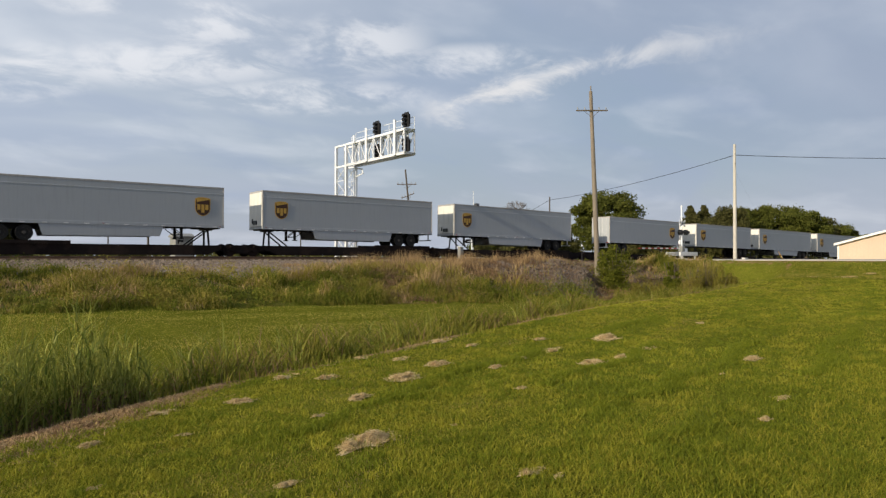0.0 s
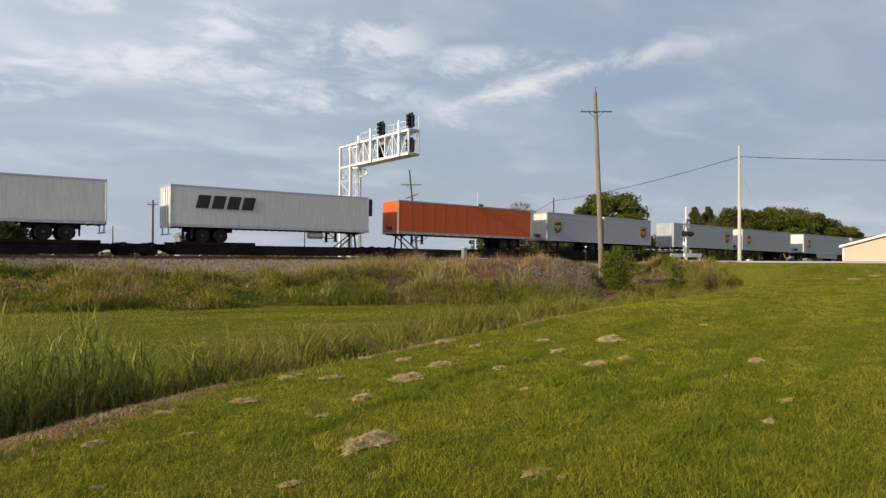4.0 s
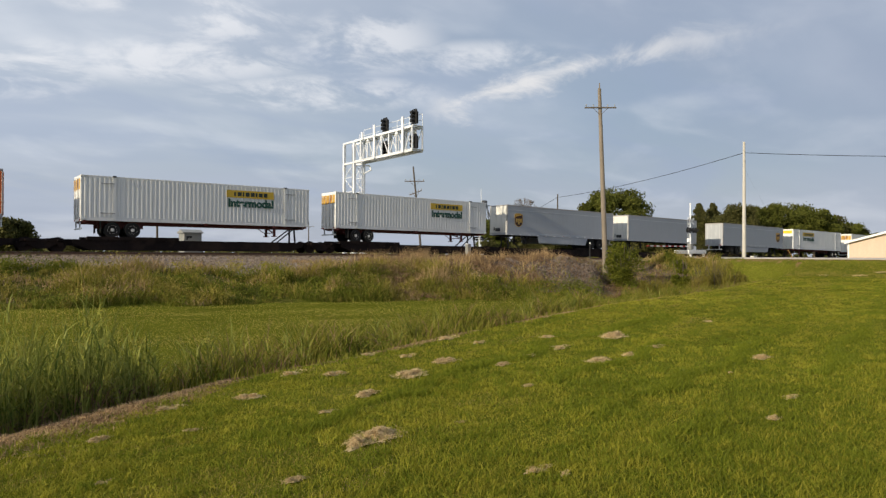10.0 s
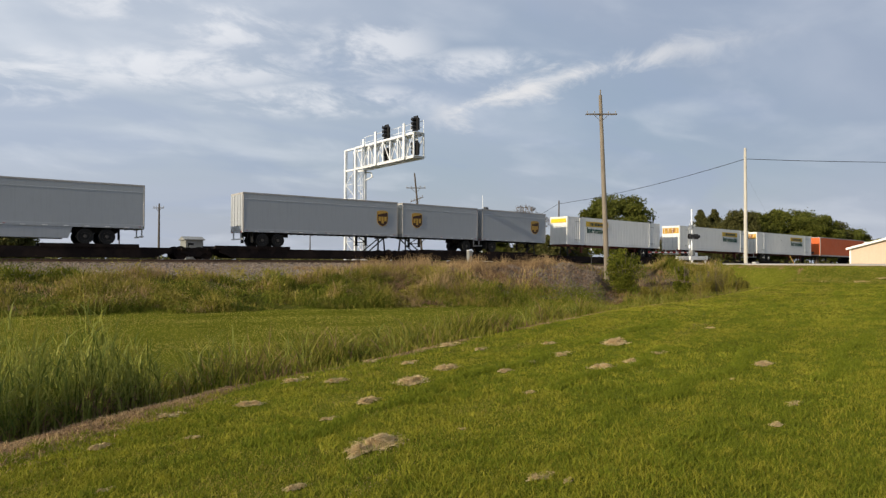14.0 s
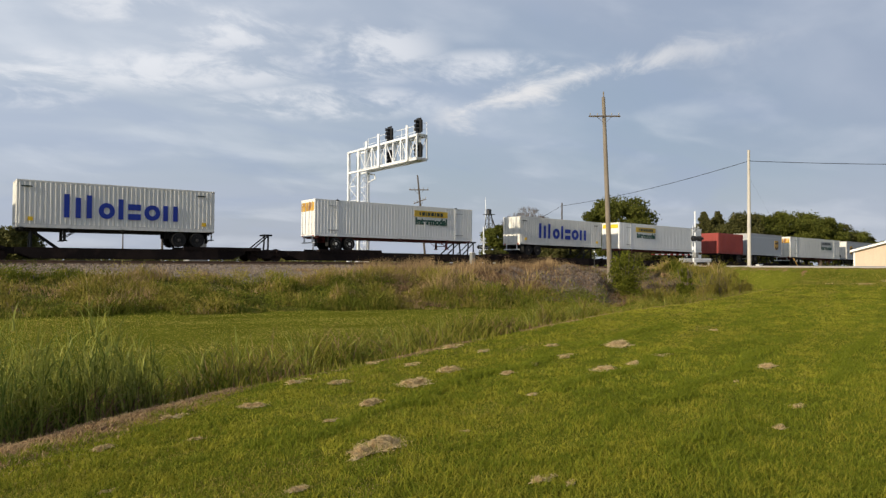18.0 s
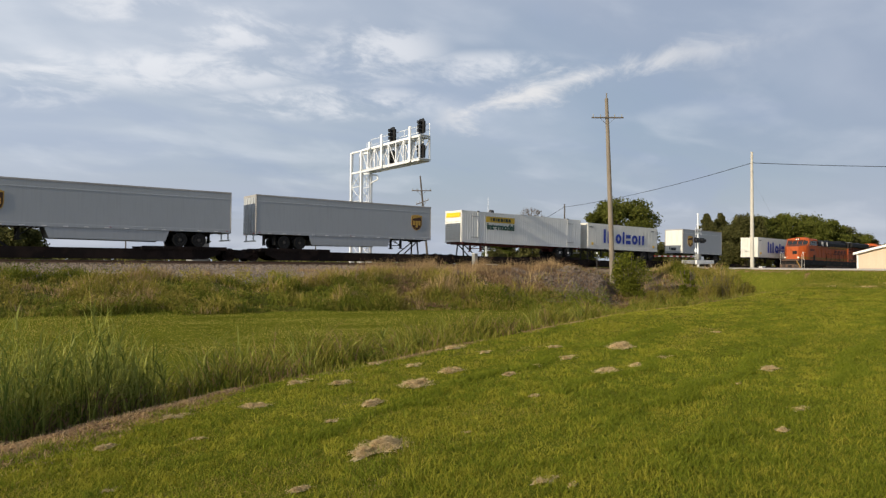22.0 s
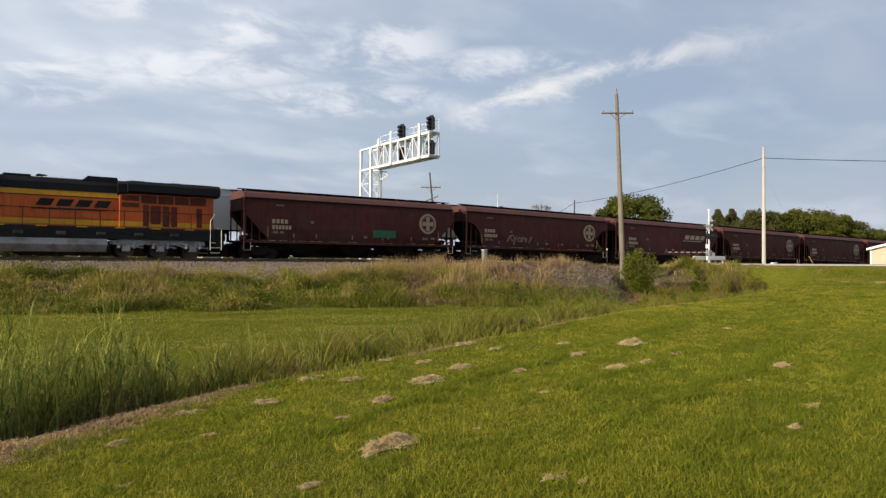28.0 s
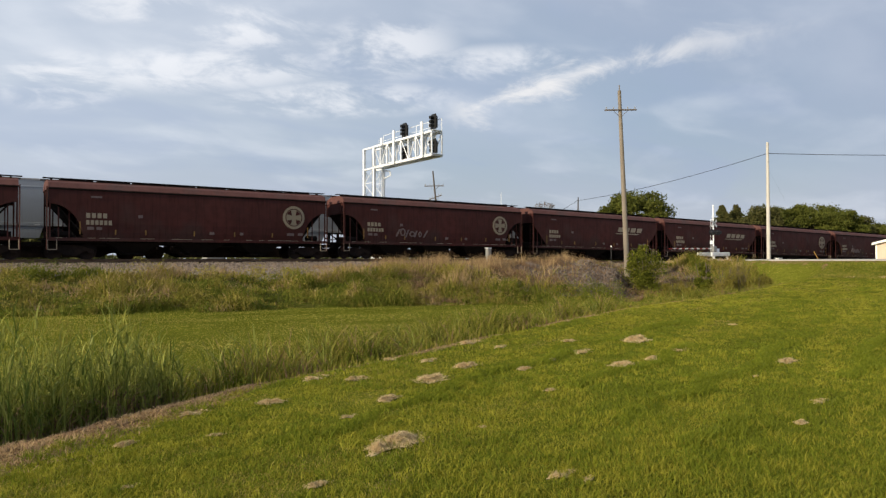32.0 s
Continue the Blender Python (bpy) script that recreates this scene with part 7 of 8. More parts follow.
def make_tree(name, label, height, width, leaves, seed, n=5000, size=0.3, trunk_h=0.25, conifer=False, group="trees beyond the line"):
    rng = np.random.default_rng(seed)
    root = thing(name, label, "tree", group)
    tr = Shape().tube((0, 0, -0.4), (0, 0, height * (0.9 if conifer else 0.45)), width * 0.035 + 0.08, 8, 0.06)
    cs, rs = [], []
    if conifer:
        for k in range(16):
            t = k / 15
            z = height * (0.18 + 0.82 * t)
            for j in range(4):
                a = rng.uniform(0, 6.28)
                q = width * 0.42 * (1 - t) * rng.uniform(0.3, 1)
                cs.append((q * math.cos(a), q * math.sin(a), z))
                rs.append(width * 0.16 * (1.15 - t) + 0.15)
    else:
        m = 64
        for k in range(m):
            a, t = rng.uniform(0, 6.28), rng.uniform(0, 1)
            z = height * (trunk_h + (1 - trunk_h) * (0.12 + 0.74 * t))
            ring = width * 0.40 * math.sqrt(max(0.08, 1 - ((t - 0.4) / 0.72) ** 2)) * rng.uniform(0.45, 1.0)
            cs.append((ring * math.cos(a), ring * math.sin(a), z))
            rs.append(width * rng.uniform(0.06, 0.15))
    cs, rs = np.array(cs), np.array(rs)
    for k in range(0, len(cs), 6 if not conifer else 9):
        p = cs[k] * [0.15, 0.15, 1]
        p[2] = min(p[2], height * 0.4) if not conifer else p[2]
        tr.tube(tuple(p), tuple(cs[k]), 0.09, 5, 0.03)
    part("trunk", tr, BARK, root)
    v, f = leaf_cloud(rng, cs, rs, n, size)
    part("crown", raw_mesh("crown", v, f, leaves), leaves, root)
    return root


def stand(ob, x, y, turn=0, s=1.0):
    ob.matrix_basis = pose(x, y, float(ground_z(x, y)), 0, 0, turn) @ Matrix.Diagonal((s, s, s, 1))
    return ob


def copy_tree(ob, x, y, turn, s):
    c = copy_thing(ob, pose(0, 0, 0))
    return stand(c, x, y, turn, s)


def tree_at(p, depth):
    """Plan position at a given distance ahead of the first view, p units across it."""
    a = math.atan(1200 / 1546) + math.atan((p - 784) / 1200)
    d = depth / math.cos(math.atan((p - 784) / 1200))
    return d * math.sin(a), d * math.cos(a)


def plant_trees():
    stand(make_tree("maple_tree", "large round green tree behind the tracks", 13.8, 15.9, LEAF, 11, 42000, 0.2, 0.08), *tree_at(1074, 124))
    a = make_tree("broadleaf_tree", "broad green tree in a row beyond the line", 12.0, 12.0, LEAF, 21, 30000, 0.17, 0.1)
    b = make_tree("broadleaf_tree", "olive-green tree in a row beyond the line", 11.0, 11.0, LEAFDARK, 22, 30000, 0.17, 0.1)
    c = make_tree("pine_tree", "dark pine with a ragged open crown", 11.5, 12.0, LEAFDARK, 23, 12000, 0.17, 0.3, True)
    stand(a, *tree_at(1312, 172), 0, 1.22)
    stand(b, *tree_at(1290, 160), 40, 1.22)
    stand(c, *tree_at(1222, 172), 0, 1.2)
    for p, d, t, s, o in ((1246, 176, 60, 0.93, c), (1345, 180, 120, 0.95, b), (1372, 172, 200, 0.98, a), (1400, 178, 20, 0.9, b), (1425, 170, 80, 0.86, a), (1450, 176, 150, 0.8, b), (1476, 176, 210, 0.68, a), (1500, 178, 30, 0.6, b), (1526, 182, 100, 0.5, a),
                          (1552, 186, 10, 0.45, b), (1265, 184, 130, 0.75, b), (1330, 186, 300, 0.95, a), (1590, 190, 10, 0.5, a), (1010, 150, 20, 0.42, b), (985, 170, 70, 0.4, a), (1150, 170, 70, 0.5, b), (1180, 180, 10, 0.5, b)):
        copy_tree(o, *tree_at(p, d), t, s * (1.33 if p > 1200 else 1.0))
    # low scrub along the far side
    low = make_tree("scrub_bush", "low dark green scrub behind the railway", 4.0, 5.0, LEAFDARK, 31, 6000, 0.15, 0.02, group="scrub behind the railway")
    stand(low, *tree_at(2, 90), 0, 1.45)
    side = make_tree("broadleaf_tree", "dark green tree beyond the level crossing road", 8.4, 6.4, LEAF, 27, 16000, 0.15, 0.05)
    stand(side, *tree_at(856, 120))
    for p, d, s in ((-18, 95, 1.5), (28, 96, 0.8), (105, 120, 0.75), (215, 110, 0.6), (245, 110, 0.6), (330, 125, 0.6), (445, 130, 0.7), (850, 100, 0.8), (915, 92, 1.0), (955, 90, 1.15), (990, 96, 1.3), (1128, 110, 1.2), (880, 120, 1.0), (700, 150, 0.8)):
        copy_tree(low, *tree_at(p, d), p % 360, s)
    # a bare, thin tree
    rng = random.Random(8)
    root = thing("bare_tree", "thin leafless tree behind the tracks", "tree", "trees beyond the line")
    sh = Shape().tube((0, 0, -0.3), (0, 0, 4.0), 0.16, 7, 0.1)

    def grow(p, d, l, r, n):
        q = p + d * l
        sh.tube(p, q, r, 4, r * 0.6)
        if n:
            for _ in range(3):
                grow(q, (d + Vector((rng.uniform(-0.6, 0.6), rng.uniform(-0.6, 0.6), rng.uniform(-0.1, 0.5)))).normalized(), l * 0.72, r * 0.6, n - 1)

    for _ in range(5):
        grow(Vector((0, 0, rng.uniform(2.5, 4))), Vector((rng.uniform(-0.6, 0.6), rng.uniform(-0.6, 0.6), 1)).normalized(), 2.0, 0.09, 4)
    part("branch_work", sh, BARK, root)
    rg = np.random.default_rng(17)
    tips = np.array(sh.v)[::8]
    tips = tips[tips[:, 2] > 4.5]
    v, f = leaf_cloud(rg, tips, np.full(len(tips), 0.35), 1500, 0.07)
    part("withered_leaves", raw_mesh("withered_leaves", v, f, LEAFBROWN), LEAFBROWN, root, "sparse brown leaves")
    stand(root, *tree_at(911, 105), 0, 1.08)
    c2 = copy_thing(root, pose(0, 0, 0))
    stand(c2, *tree_at(1165, 140), 100, 0.8)
    # bushes by the culvert
    make_bush(px(1088, 34.0), 34.0, 3.9, 3.5, 41, LEAFBUSH, "green leafy bush with bare lower stems by the culvert", 11)
    for p, y, h, w, seed, lv, nm, k in ((1190, 27.5, 3.1, 1.3, 42, LEAFBUSH, "upright green bush on the ditch bank", 16), (1250, 25.8, 3.1, 2.2, 43, LEAFYEL, "yellow-green bush of upright shoots on the ditch bank", 30), (1226, 26.2, 2.7, 1.8, 45, LEAFYEL, "yellowing bush of upright shoots on the ditch bank", 26),
                                        (1280, 25.2, 2.3, 1.6, 46, LEAFYEL, "small yellow-green bush on the ditch bank", 18), (1140, 29.5, 1.5, 1.5, 44, LEAFYEL, "low yellow-green shrub in the ditch", 12), (1163, 29.0, 1.7, 1.3, 47, LEAFYEL, "narrow yellow-green shrub in the ditch", 12)):
        make_bush(px(p, y), y, h, w, seed, lv, nm, k)


def make_bush(x, y, h, w, seed, leaves, label, k):
    """Stems that rise from one root; a leafy crown of uneven lumps, or a sheaf of upright shoots."""
    rng = np.random.default_rng(seed)
    root = thing("bush", label, "bush", "bushes by the culvert")
    full = leaves is LEAFBUSH
    stems = Shape()
    for _ in range(k):
        a = rng.uniform(0, 2 * math.pi)
        out, top = w * 0.42 * math.sqrt(rng.uniform(0.02, 1)), h * rng.uniform(0.55, 0.9)
        stems.path([(out * t ** 1.2 * math.cos(a), out * t ** 1.2 * math.sin(a), -0.2 + (top + 0.2) * t) for t in (0, 0.35, 0.7, 1.0)], 0.02 if full else 0.01, 5)
    part("stem_cluster", stems, BARK, root, "thin woody stems")
    m = 34 if full else 40
    d = rng.normal(size=(m, 3))
    d /= np.linalg.norm(d, axis=1)[:, None]
    q = rng.uniform(0.2, 1.0, m)[:, None] ** 0.5
    if full:
        cs = d * q * [w * 0.38, w * 0.38, h * 0.40] + [0, 0, h * 0.46]
        rs = rng.uniform(0.10, 0.20, m) * w
        v, f = leaf_cloud(rng, cs, rs, 9500, 0.06, 0.9)
        part("foliage", raw_mesh("foliage", v, f, leaves), leaves, root)
    else:
        n = 900
        bx, by, bh = rng.normal(0, 0.3 * w, 9), rng.normal(0, 0.3 * w, 9), rng.uniform(0.35, 1.15, 9)
        kk = rng.integers(0, 9, n)
        v, f = blades(rng, bx[kk] + rng.normal(0, 0.07 * w, n), by[kk] + rng.normal(0, 0.07 * w, n), np.full(n, -0.05), rng.uniform(0.35, 1.1, n) * h * bh[kk], rng.uniform(0.02, 0.05, n), 0.4, 3)
        part("foliage", raw_mesh("foliage", v, f, leaves), leaves, root, "upright yellow-green shoots")
        kk = rng.integers(0, 9, m)
        cs = np.stack([bx[kk] + rng.normal(0, 0.1 * w, m), by[kk] + rng.normal(0, 0.1 * w, m), h * bh[kk] * rng.uniform(0.15, 0.8, m)], -1)
        v, f = leaf_cloud(rng, cs, rng.uniform(0.07, 0.15, m) * w, 4200, 0.045, 1.4)
        part("leaf_tuft", raw_mesh("leaf_tuft", v, f, leaves), leaves, root)
    stand(root, x, y)


plant_trees()


def distant_woods():
    """A thin belt of far trees along the horizon."""
    rng = np.random.default_rng(77)
    n = 9000
    a = rng.uniform(-0.3, 1.75, n)
    d = rng.uniform(650, 900, n)
    top = 5.5 + 4.5 * (0.5 + 0.5 * np.sin(a * 23)) * (0.6 + 0.4 * np.sin(a * 61 + 1))
    c = np.stack([d * np.sin(a), d * np.cos(a), 0.7 + top * rng.uniform(0, 1, n)], -1)
    v, f = leaf_cloud(rng, c, np.full(n, 1.5), n, 2.6)
    tagged(new("distant_woods", raw_mesh("distant_woods", v, f, LEAFDARK)), "thin belt of dark trees along the horizon", "woods", kind="stuff")


distant_woods()

# ---- grass and weeds ----
GRASS = mat("grass_blade", (0.305, 0.288, 0.027), 0.6, vary=0.25, scale=0.5, translucent=0.35, island=0.45, spread=(0.38, 0.345, 0.055), coords="Object")
GRASSDEEP = mat("grass_deep", (0.115, 0.145, 0.012), 0.6, vary=0.25, scale=0.5, translucent=0.35, island=0.7, spread=(0.27, 0.29, 0.027))
TALL = mat("tall_grass", (0.14, 0.155, 0.016), 0.6, vary=0.25, scale=0.8, translucent=0.3, island=0.85, spread=(0.31, 0.275, 0.055))
REED = mat("reed_leaf", (0.085, 0.125, 0.02), 0.45, vary=0.4, scale=0.8, translucent=0.3, island=1.0, spread=(0.36, 0.36, 0.08))
WEED = mat("weeds", (0.085, 0.115, 0.012), 0.7, vary=0.35, scale=0.5, translucent=0.3, island=0.85, spread=(0.20, 0.20, 0.03), second=(0.11, 0.125, 0.015))
WEEDYEL = mat("weeds_yellow", (0.26, 0.228, 0.036), 0.7, vary=0.3, scale=0.5, translucent=0.3, island=0.7, spread=(0.33, 0.265, 0.075))
DRY = mat("dry_grass", (0.48, 0.345, 0.18), 0.8, vary=0.2, scale=1.0, translucent=0.2, island=0.8, spread=(0.30, 0.20, 0.10))
GRASSYEL = mat("grass_yellow", (0.33, 0.27, 0.04), 0.65, vary=0.2, scale=0.5, translucent=0.3, island=0.8, spread=(0.36, 0.285, 0.09))
VERGE = mat("verge_blade", (0.43, 0.365, 0.065), 0.65, vary=0.3, scale=0.4, translucent=0.3, island=0.4, spread=(0.48, 0.38, 0.13))
LITTER = mat("dead_litter", (0.27, 0.165, 0.085), 0.9, vary=0.3, scale=1.0, island=0.85, spread=(0.13, 0.08, 0.045))
HAY = mat("hay", (0.74, 0.57, 0.32), 0.85, vary=0.15, scale=8.0, translucent=0.2, island=0.6, spread=(0.58, 0.43, 0.23), bump=0.6, bscale=60)


def field(name, label, material, x, y, h, w, lean, rng, bends=2, lift=-0.01):
    z = ground_z(x, y) + lift
    v, f = blades(rng, x, y, z, h, w, lean, bends)
    tagged(new(name, raw_mesh(name, v, f, material)), label, "grass", kind="stuff")


def fan(rng, n, d0, d1, p0=-80, p1=1650):
    """Points on the ground, evenly strewn across the field of view between two distances."""
    d = d0 * (d1 / d0) ** rng.uniform(0, 1, n)
    across = np.where(rng.uniform(0, 1, n) < 0.9, rng.uniform(p0, p1, n), rng.normal(784, 1100, n))
    a = math.atan(1200 / 1546) + np.arctan((across - 784) / 1200)
    r = d / np.cos(a - math.atan(1200 / 1546))
    return r * np.sin(a), r * np.cos(a), d


def clump(x, y, s, seed):
    return 0.5 + 0.5 * ripple(x, y, s, seed)


def value_noise(x, y, seed):
    """Smooth random hills on a unit grid, 0 to 1."""
    table = np.random.default_rng(seed).uniform(0, 1, (256, 256))
    i, j = np.floor(x).astype(int), np.floor(y).astype(int)
    u, v = x - i, y - j
    u, v = u * u * (3 - 2 * u), v * v * (3 - 2 * v)
    i, j = i % 255, j % 255
    return (table[i, j] * (1 - u) + table[i + 1, j] * u) * (1 - v) + (table[i, j + 1] * (1 - u) + table[i + 1, j + 1] * u) * v


def patchy(x, y, seed=1):
    """Uneven variation over the ground at three sizes, 0 to 1."""
    x, y = np.asarray(x) + 40.0, np.asarray(y) + 40.0
    n = 0.5 * value_noise(x, y, seed) + 0.3 * value_noise(x * 2.3, y * 2.3, seed + 1) + 0.2 * value_noise(x * 5.1, y * 5.1, seed + 2)
    return np.clip((n - 0.5) * 1.7 + 0.5, 0, 1)


def grow_lawn():
    rng = np.random.default_rng(7)
    x, y, d = fan(rng, 600000, 2.6, 58)
    e = (y - ditch_y(x)) * 0.9
    keep = (e < 0.25 * patchy(x * 1.2, y * 1.2, 30) - 0.8 * smooth(3.3, 0.8, x) * (0.2 + 0.8 * patchy(x * 1.5, y * 1.5, 31))) & (x < 53.0 + 1.8 * patchy(x * 0.5, y * 0.5, 33)) & (y > 1)
    x, y, d = x[keep], y[keep], d[keep]
    lush = patchy(x * 0.9, y * 0.9)
    # the mower's passes run along the ditch
    along, across = 0.93 * x + 0.37 * y, 0.93 * y - 0.37 * x
    mow = np.clip((0.5 * patchy(along * 0.16, across * 1.9, 12) + 0.5 * patchy(along * 0.08, across * 0.7, 14) - 0.5) * 1.9 + 0.5, 0, 1)
    h = rng.uniform(0.014, 0.036, len(x)) * (0.5 + 1.1 * lush) * (1 + d * 0.006) * (0.75 + 0.6 * mow)
    w = (0.0032 + 0.00100 * d + 0.0004 * np.clip(d - 14, 0, 40)) * rng.uniform(0.7, 1.3, len(x))
    pick = rng.uniform(0.26, 0.74, len(x)) + 0.75 * (lush - 0.5) + 1.5 * (mow - 0.5)
    pick = np.where(d > 13, 0.35 + (pick - 0.35) * (1 - 0.25 * smooth(13, 26, d)), pick)
    for name, label, m, sel in (("lawn_grass_dark", "deep green tufts in the mown lawn", GRASSDEEP, pick > 0.68), ("lawn_grass", "short mown green lawn grass", GRASS, (pick > 0.045) & (pick <= 0.68)), ("lawn_grass_yellow", "yellowed blades in the mown lawn", GRASSYEL, (pick <= 0.045) & (pick > -0.4)), ("lawn_clippings", "dry tan clippings strewn through the lawn", DRY, pick <= -0.4)):
        field(name, label, m, x[sel], y[sel], h[sel], w[sel], 1.2, rng, 1, -0.004)
    # coarser tufts that the mower has left standing
    tx, ty, td = fan(rng, 15000, 3.5, 34)
    ok = ((ty - ditch_y(tx)) < -0.1) & (rng.uniform(0, 1, len(tx)) < 0.15 + patchy(tx * 0.8, ty * 0.8, 71))
    tx, ty, td = tx[ok], ty[ok], td[ok]
    k = rng.integers(0, len(tx), 150000)
    spread = (0.035 + 0.004 * td[k])
    x, y = tx[k] + rng.normal(0, 1, len(k)) * spread, ty[k] + rng.normal(0, 1, len(k)) * spread
    h = rng.uniform(0.03, 0.09, len(k)) * rng.uniform(0.5, 1.3, len(tx))[k]
    w = (0.003 + 0.0007 * td[k]) * rng.uniform(0.7, 1.3, len(k))
    deep = (rng.uniform(0, 1, len(tx)) < 0.62)[k]
    field("lawn_tufts_dark", "coarse deep green tufts standing in the lawn", GRASSDEEP, x[deep], y[deep], h[deep], w[deep], 1.0, rng, 2, -0.004)
    field("lawn_tufts", "coarse light green tufts standing in the lawn", GRASS, x[~deep], y[~deep], h[~deep], w[~deep], 1.0, rng, 2, -0.004)


def mower_tracks():
    """Ragged lines of longer dark grass between the mower's passes."""
    rng = np.random.default_rng(15)
    xs, ys = [], []
    for ax, ay, bx, by in ((6.2, 5.9, 10.6, 7.2), (7.4, 4.9, 12.5, 6.4), (4.2, 6.6, 8.6, 8.3), (9.4, 4.2, 15.5, 6.0), (5.2, 4.4, 8.2, 5.2), (10.0, 8.6, 15.0, 10.4), (2.2, 5.6, 4.8, 6.6), (4.6, 3.3, 6.4, 3.8)):
        n = int(1500 * math.hypot(bx - ax, by - ay))
        t = rng.uniform(0, 1, n)
        t = t[rng.uniform(0, 1, n) < 0.15 + patchy(ax * 9 + t * 6, ay * 5 + t * 0, 90)]
        xs.append(ax + (bx - ax) * t + rng.normal(0, 0.07, len(t)))
        ys.append(ay + (by - ay) * t + 0.12 * np.sin(t * 9 + ax) + rng.normal(0, 0.07, len(t)))
    x, y = np.concatenate(xs), np.concatenate(ys)
    d = np.hypot(x, y)
    field("mower_track_grass", "lines of longer dark grass left between the mower's passes", GRASSDEEP, x, y, rng.uniform(0.04, 0.1, len(x)), (0.004 + 0.0008 * d) * rng.uniform(0.7, 1.3, len(x)), 0.9, rng, 2, -0.004)


def grow_strip():
    rng = np.random.default_rng(8)
    x, y, d = fan(rng, 120000, 10, 46, -120, 1200)
    e = (y - ditch_y(x)) * 0.9
    keep = (e > 2.4) & (y + foot(x) < 32.0) & (x < 46)
    x, y, d = x[keep], y[keep], d[keep]
    band = patchy(x * 0.22, y * 0.8, 5)
    h = rng.uniform(0.02, 0.05, len(x)) * (0.6 + 0.8 * band)
    pick = rng.uniform(0, 1, len(x)) + 0.9 * (band - 0.5) < 0.2
    w = 0.006 + 0.0013 * d
    field("verge_grass", "mown green grass between ditch and bank", GRASS, x[pick], y[pick], h[pick], w[pick], 1.3, rng, 1)
    field("verge_grass_yellow", "yellowed mown grass between ditch and bank", VERGE, x[~pick], y[~pick], h[~pick], w[~pick], 1.3, rng, 1)


def grow_ditch():
    rng = np.random.default_rng(9)
    n = 48000
    x = -4.5 + 47 * rng.uniform(0, 1, n) ** 1.25
    e = rng.uniform(0.15, 3.3, n)
    y = ditch_y(x) + e / 0.9
    d = np.hypot(x, y)
    c = np.clip(1.5 * patchy(x * 0.9, y * 0.9, 21) - 0.3, 0, 1)
    tall = 0.16 + 0.34 * smooth(42, 14, x) + 0.2 * smooth(3.0, 1.0, x)
    h = (0.07 + tall * (0.25 + 1.25 * c)) * rng.uniform(0.4, 1.1, n) * (0.22 + 0.78 * smooth(0.2, 1.2, e)) * smooth(4.0, 2.4, e)
    h = h + rng.uniform(0.4, 0.95, n) * np.clip(0.01 * x - 0.05 - ground_z(x, y), 0, 0.7) * smooth(3.4, 2.2, e) * (0.55 + 0.6 * c)
    h = h * (1 + 0.12 * smooth(2, 4.5, x) * smooth(36, 24, x)) * (1 - 0.8 * smooth(3.4, 2.0, x) * smooth(2.2, 1.5, e))
    keep = (h > 0.05) & (rng.uniform(0, 1, n) < 0.3 + c + 0.2 * smooth(12, 4, x)) & (rng.uniform(0, 1, n) < 0.05 + 0.4 * smooth(0.9, 1.6, e) + smooth(2.6, 4.4, x)) & (rng.uniform(0, 1, n) < 0.15 + smooth(38, 30, x))
    kind = rng.uniform(0, 1, n) + 0.5 * (patchy(x * 0.5, y * 0.5, 24) - 0.5) + 0.12 * smooth(3.5, 1.5, x) - 0.03
    for name, label, m, sel in (("ditch_grass", "tall rank green grass growing in the ditch", TALL, keep & (kind < 0.38)), ("dark_ditch_weeds", "dark green weeds standing in the ditch", WEED, keep & (kind >= 0.38) & (kind < 0.7)), ("ditch_grass_yellow", "yellow-green grass growing in the ditch", WEEDYEL, keep & (kind >= 0.7) & (kind < 0.83)), ("ditch_straw", "dry brown stalks among the ditch grass", LITTER, keep & (kind >= 0.83) & (kind < 1.1)), ("pale_ditch_straw", "pale dry stalks among the ditch grass", DRY, keep & (kind >= 1.1))):
        field(name, label, m, x[sel], y[sel], h[sel], (0.009 + 0.0009 * d)[sel], 0.75, rng, 3)
    # leafy growth low in the ditch
    m = 420
    cx = rng.uniform(3.0, 34, m)
    ce = rng.uniform(0.75, 2.9, m)
    cy = ditch_y(cx) + ce / 0.9
    cr = rng.uniform(0.10, 0.26, m) * (0.6 + 0.6 * smooth(14, 3, cx))
    v, f = leaf_cloud(rng, np.stack([cx, cy, ground_z(cx, cy) + cr * 0.5], -1), cr, 30000, 0.026, 0.9)
    tagged(new("ditch_weeds", raw_mesh("ditch_weeds", v, f, WEED)), "low dark leafy weeds filling the ditch", "weeds", kind="stuff")
    # stands of leafy reeds, dense at the near end: a stalk with a loose head, and leaves that arch off it
    sx = np.concatenate([rng.uniform(-4.5, 2.4, 1250), rng.uniform(2.1, 8, 70), rng.normal(15.5, 1.3, 70), rng.uniform(9, 24, 50)])
    se = rng.uniform(0.75, 2.5, len(sx)) + 0.45 * smooth(3.0, 2.0, sx)
    sy = ditch_y(sx) + se / 0.9
    tall = rng.uniform(0.5, 1.15, len(sx)) * (0.85 + 0.85 * smooth(3.2, 1.2, sx)) * (0.65 + 0.5 * patchy(sx * 1.3, sy * 1.3, 36))
    field("reed_stalks", "upright green reed stalks standing in the ditch", REED, sx, sy, tall, rng.uniform(0.008, 0.014, len(sx)), 0.22, rng, 3)
    k = rng.integers(0, len(sx), 15000)
    t = rng.uniform(0.0, 0.8, len(k)) ** 1.3
    long = rng.uniform(0.25, 0.62, len(k)) * (1 - 0.3 * t)
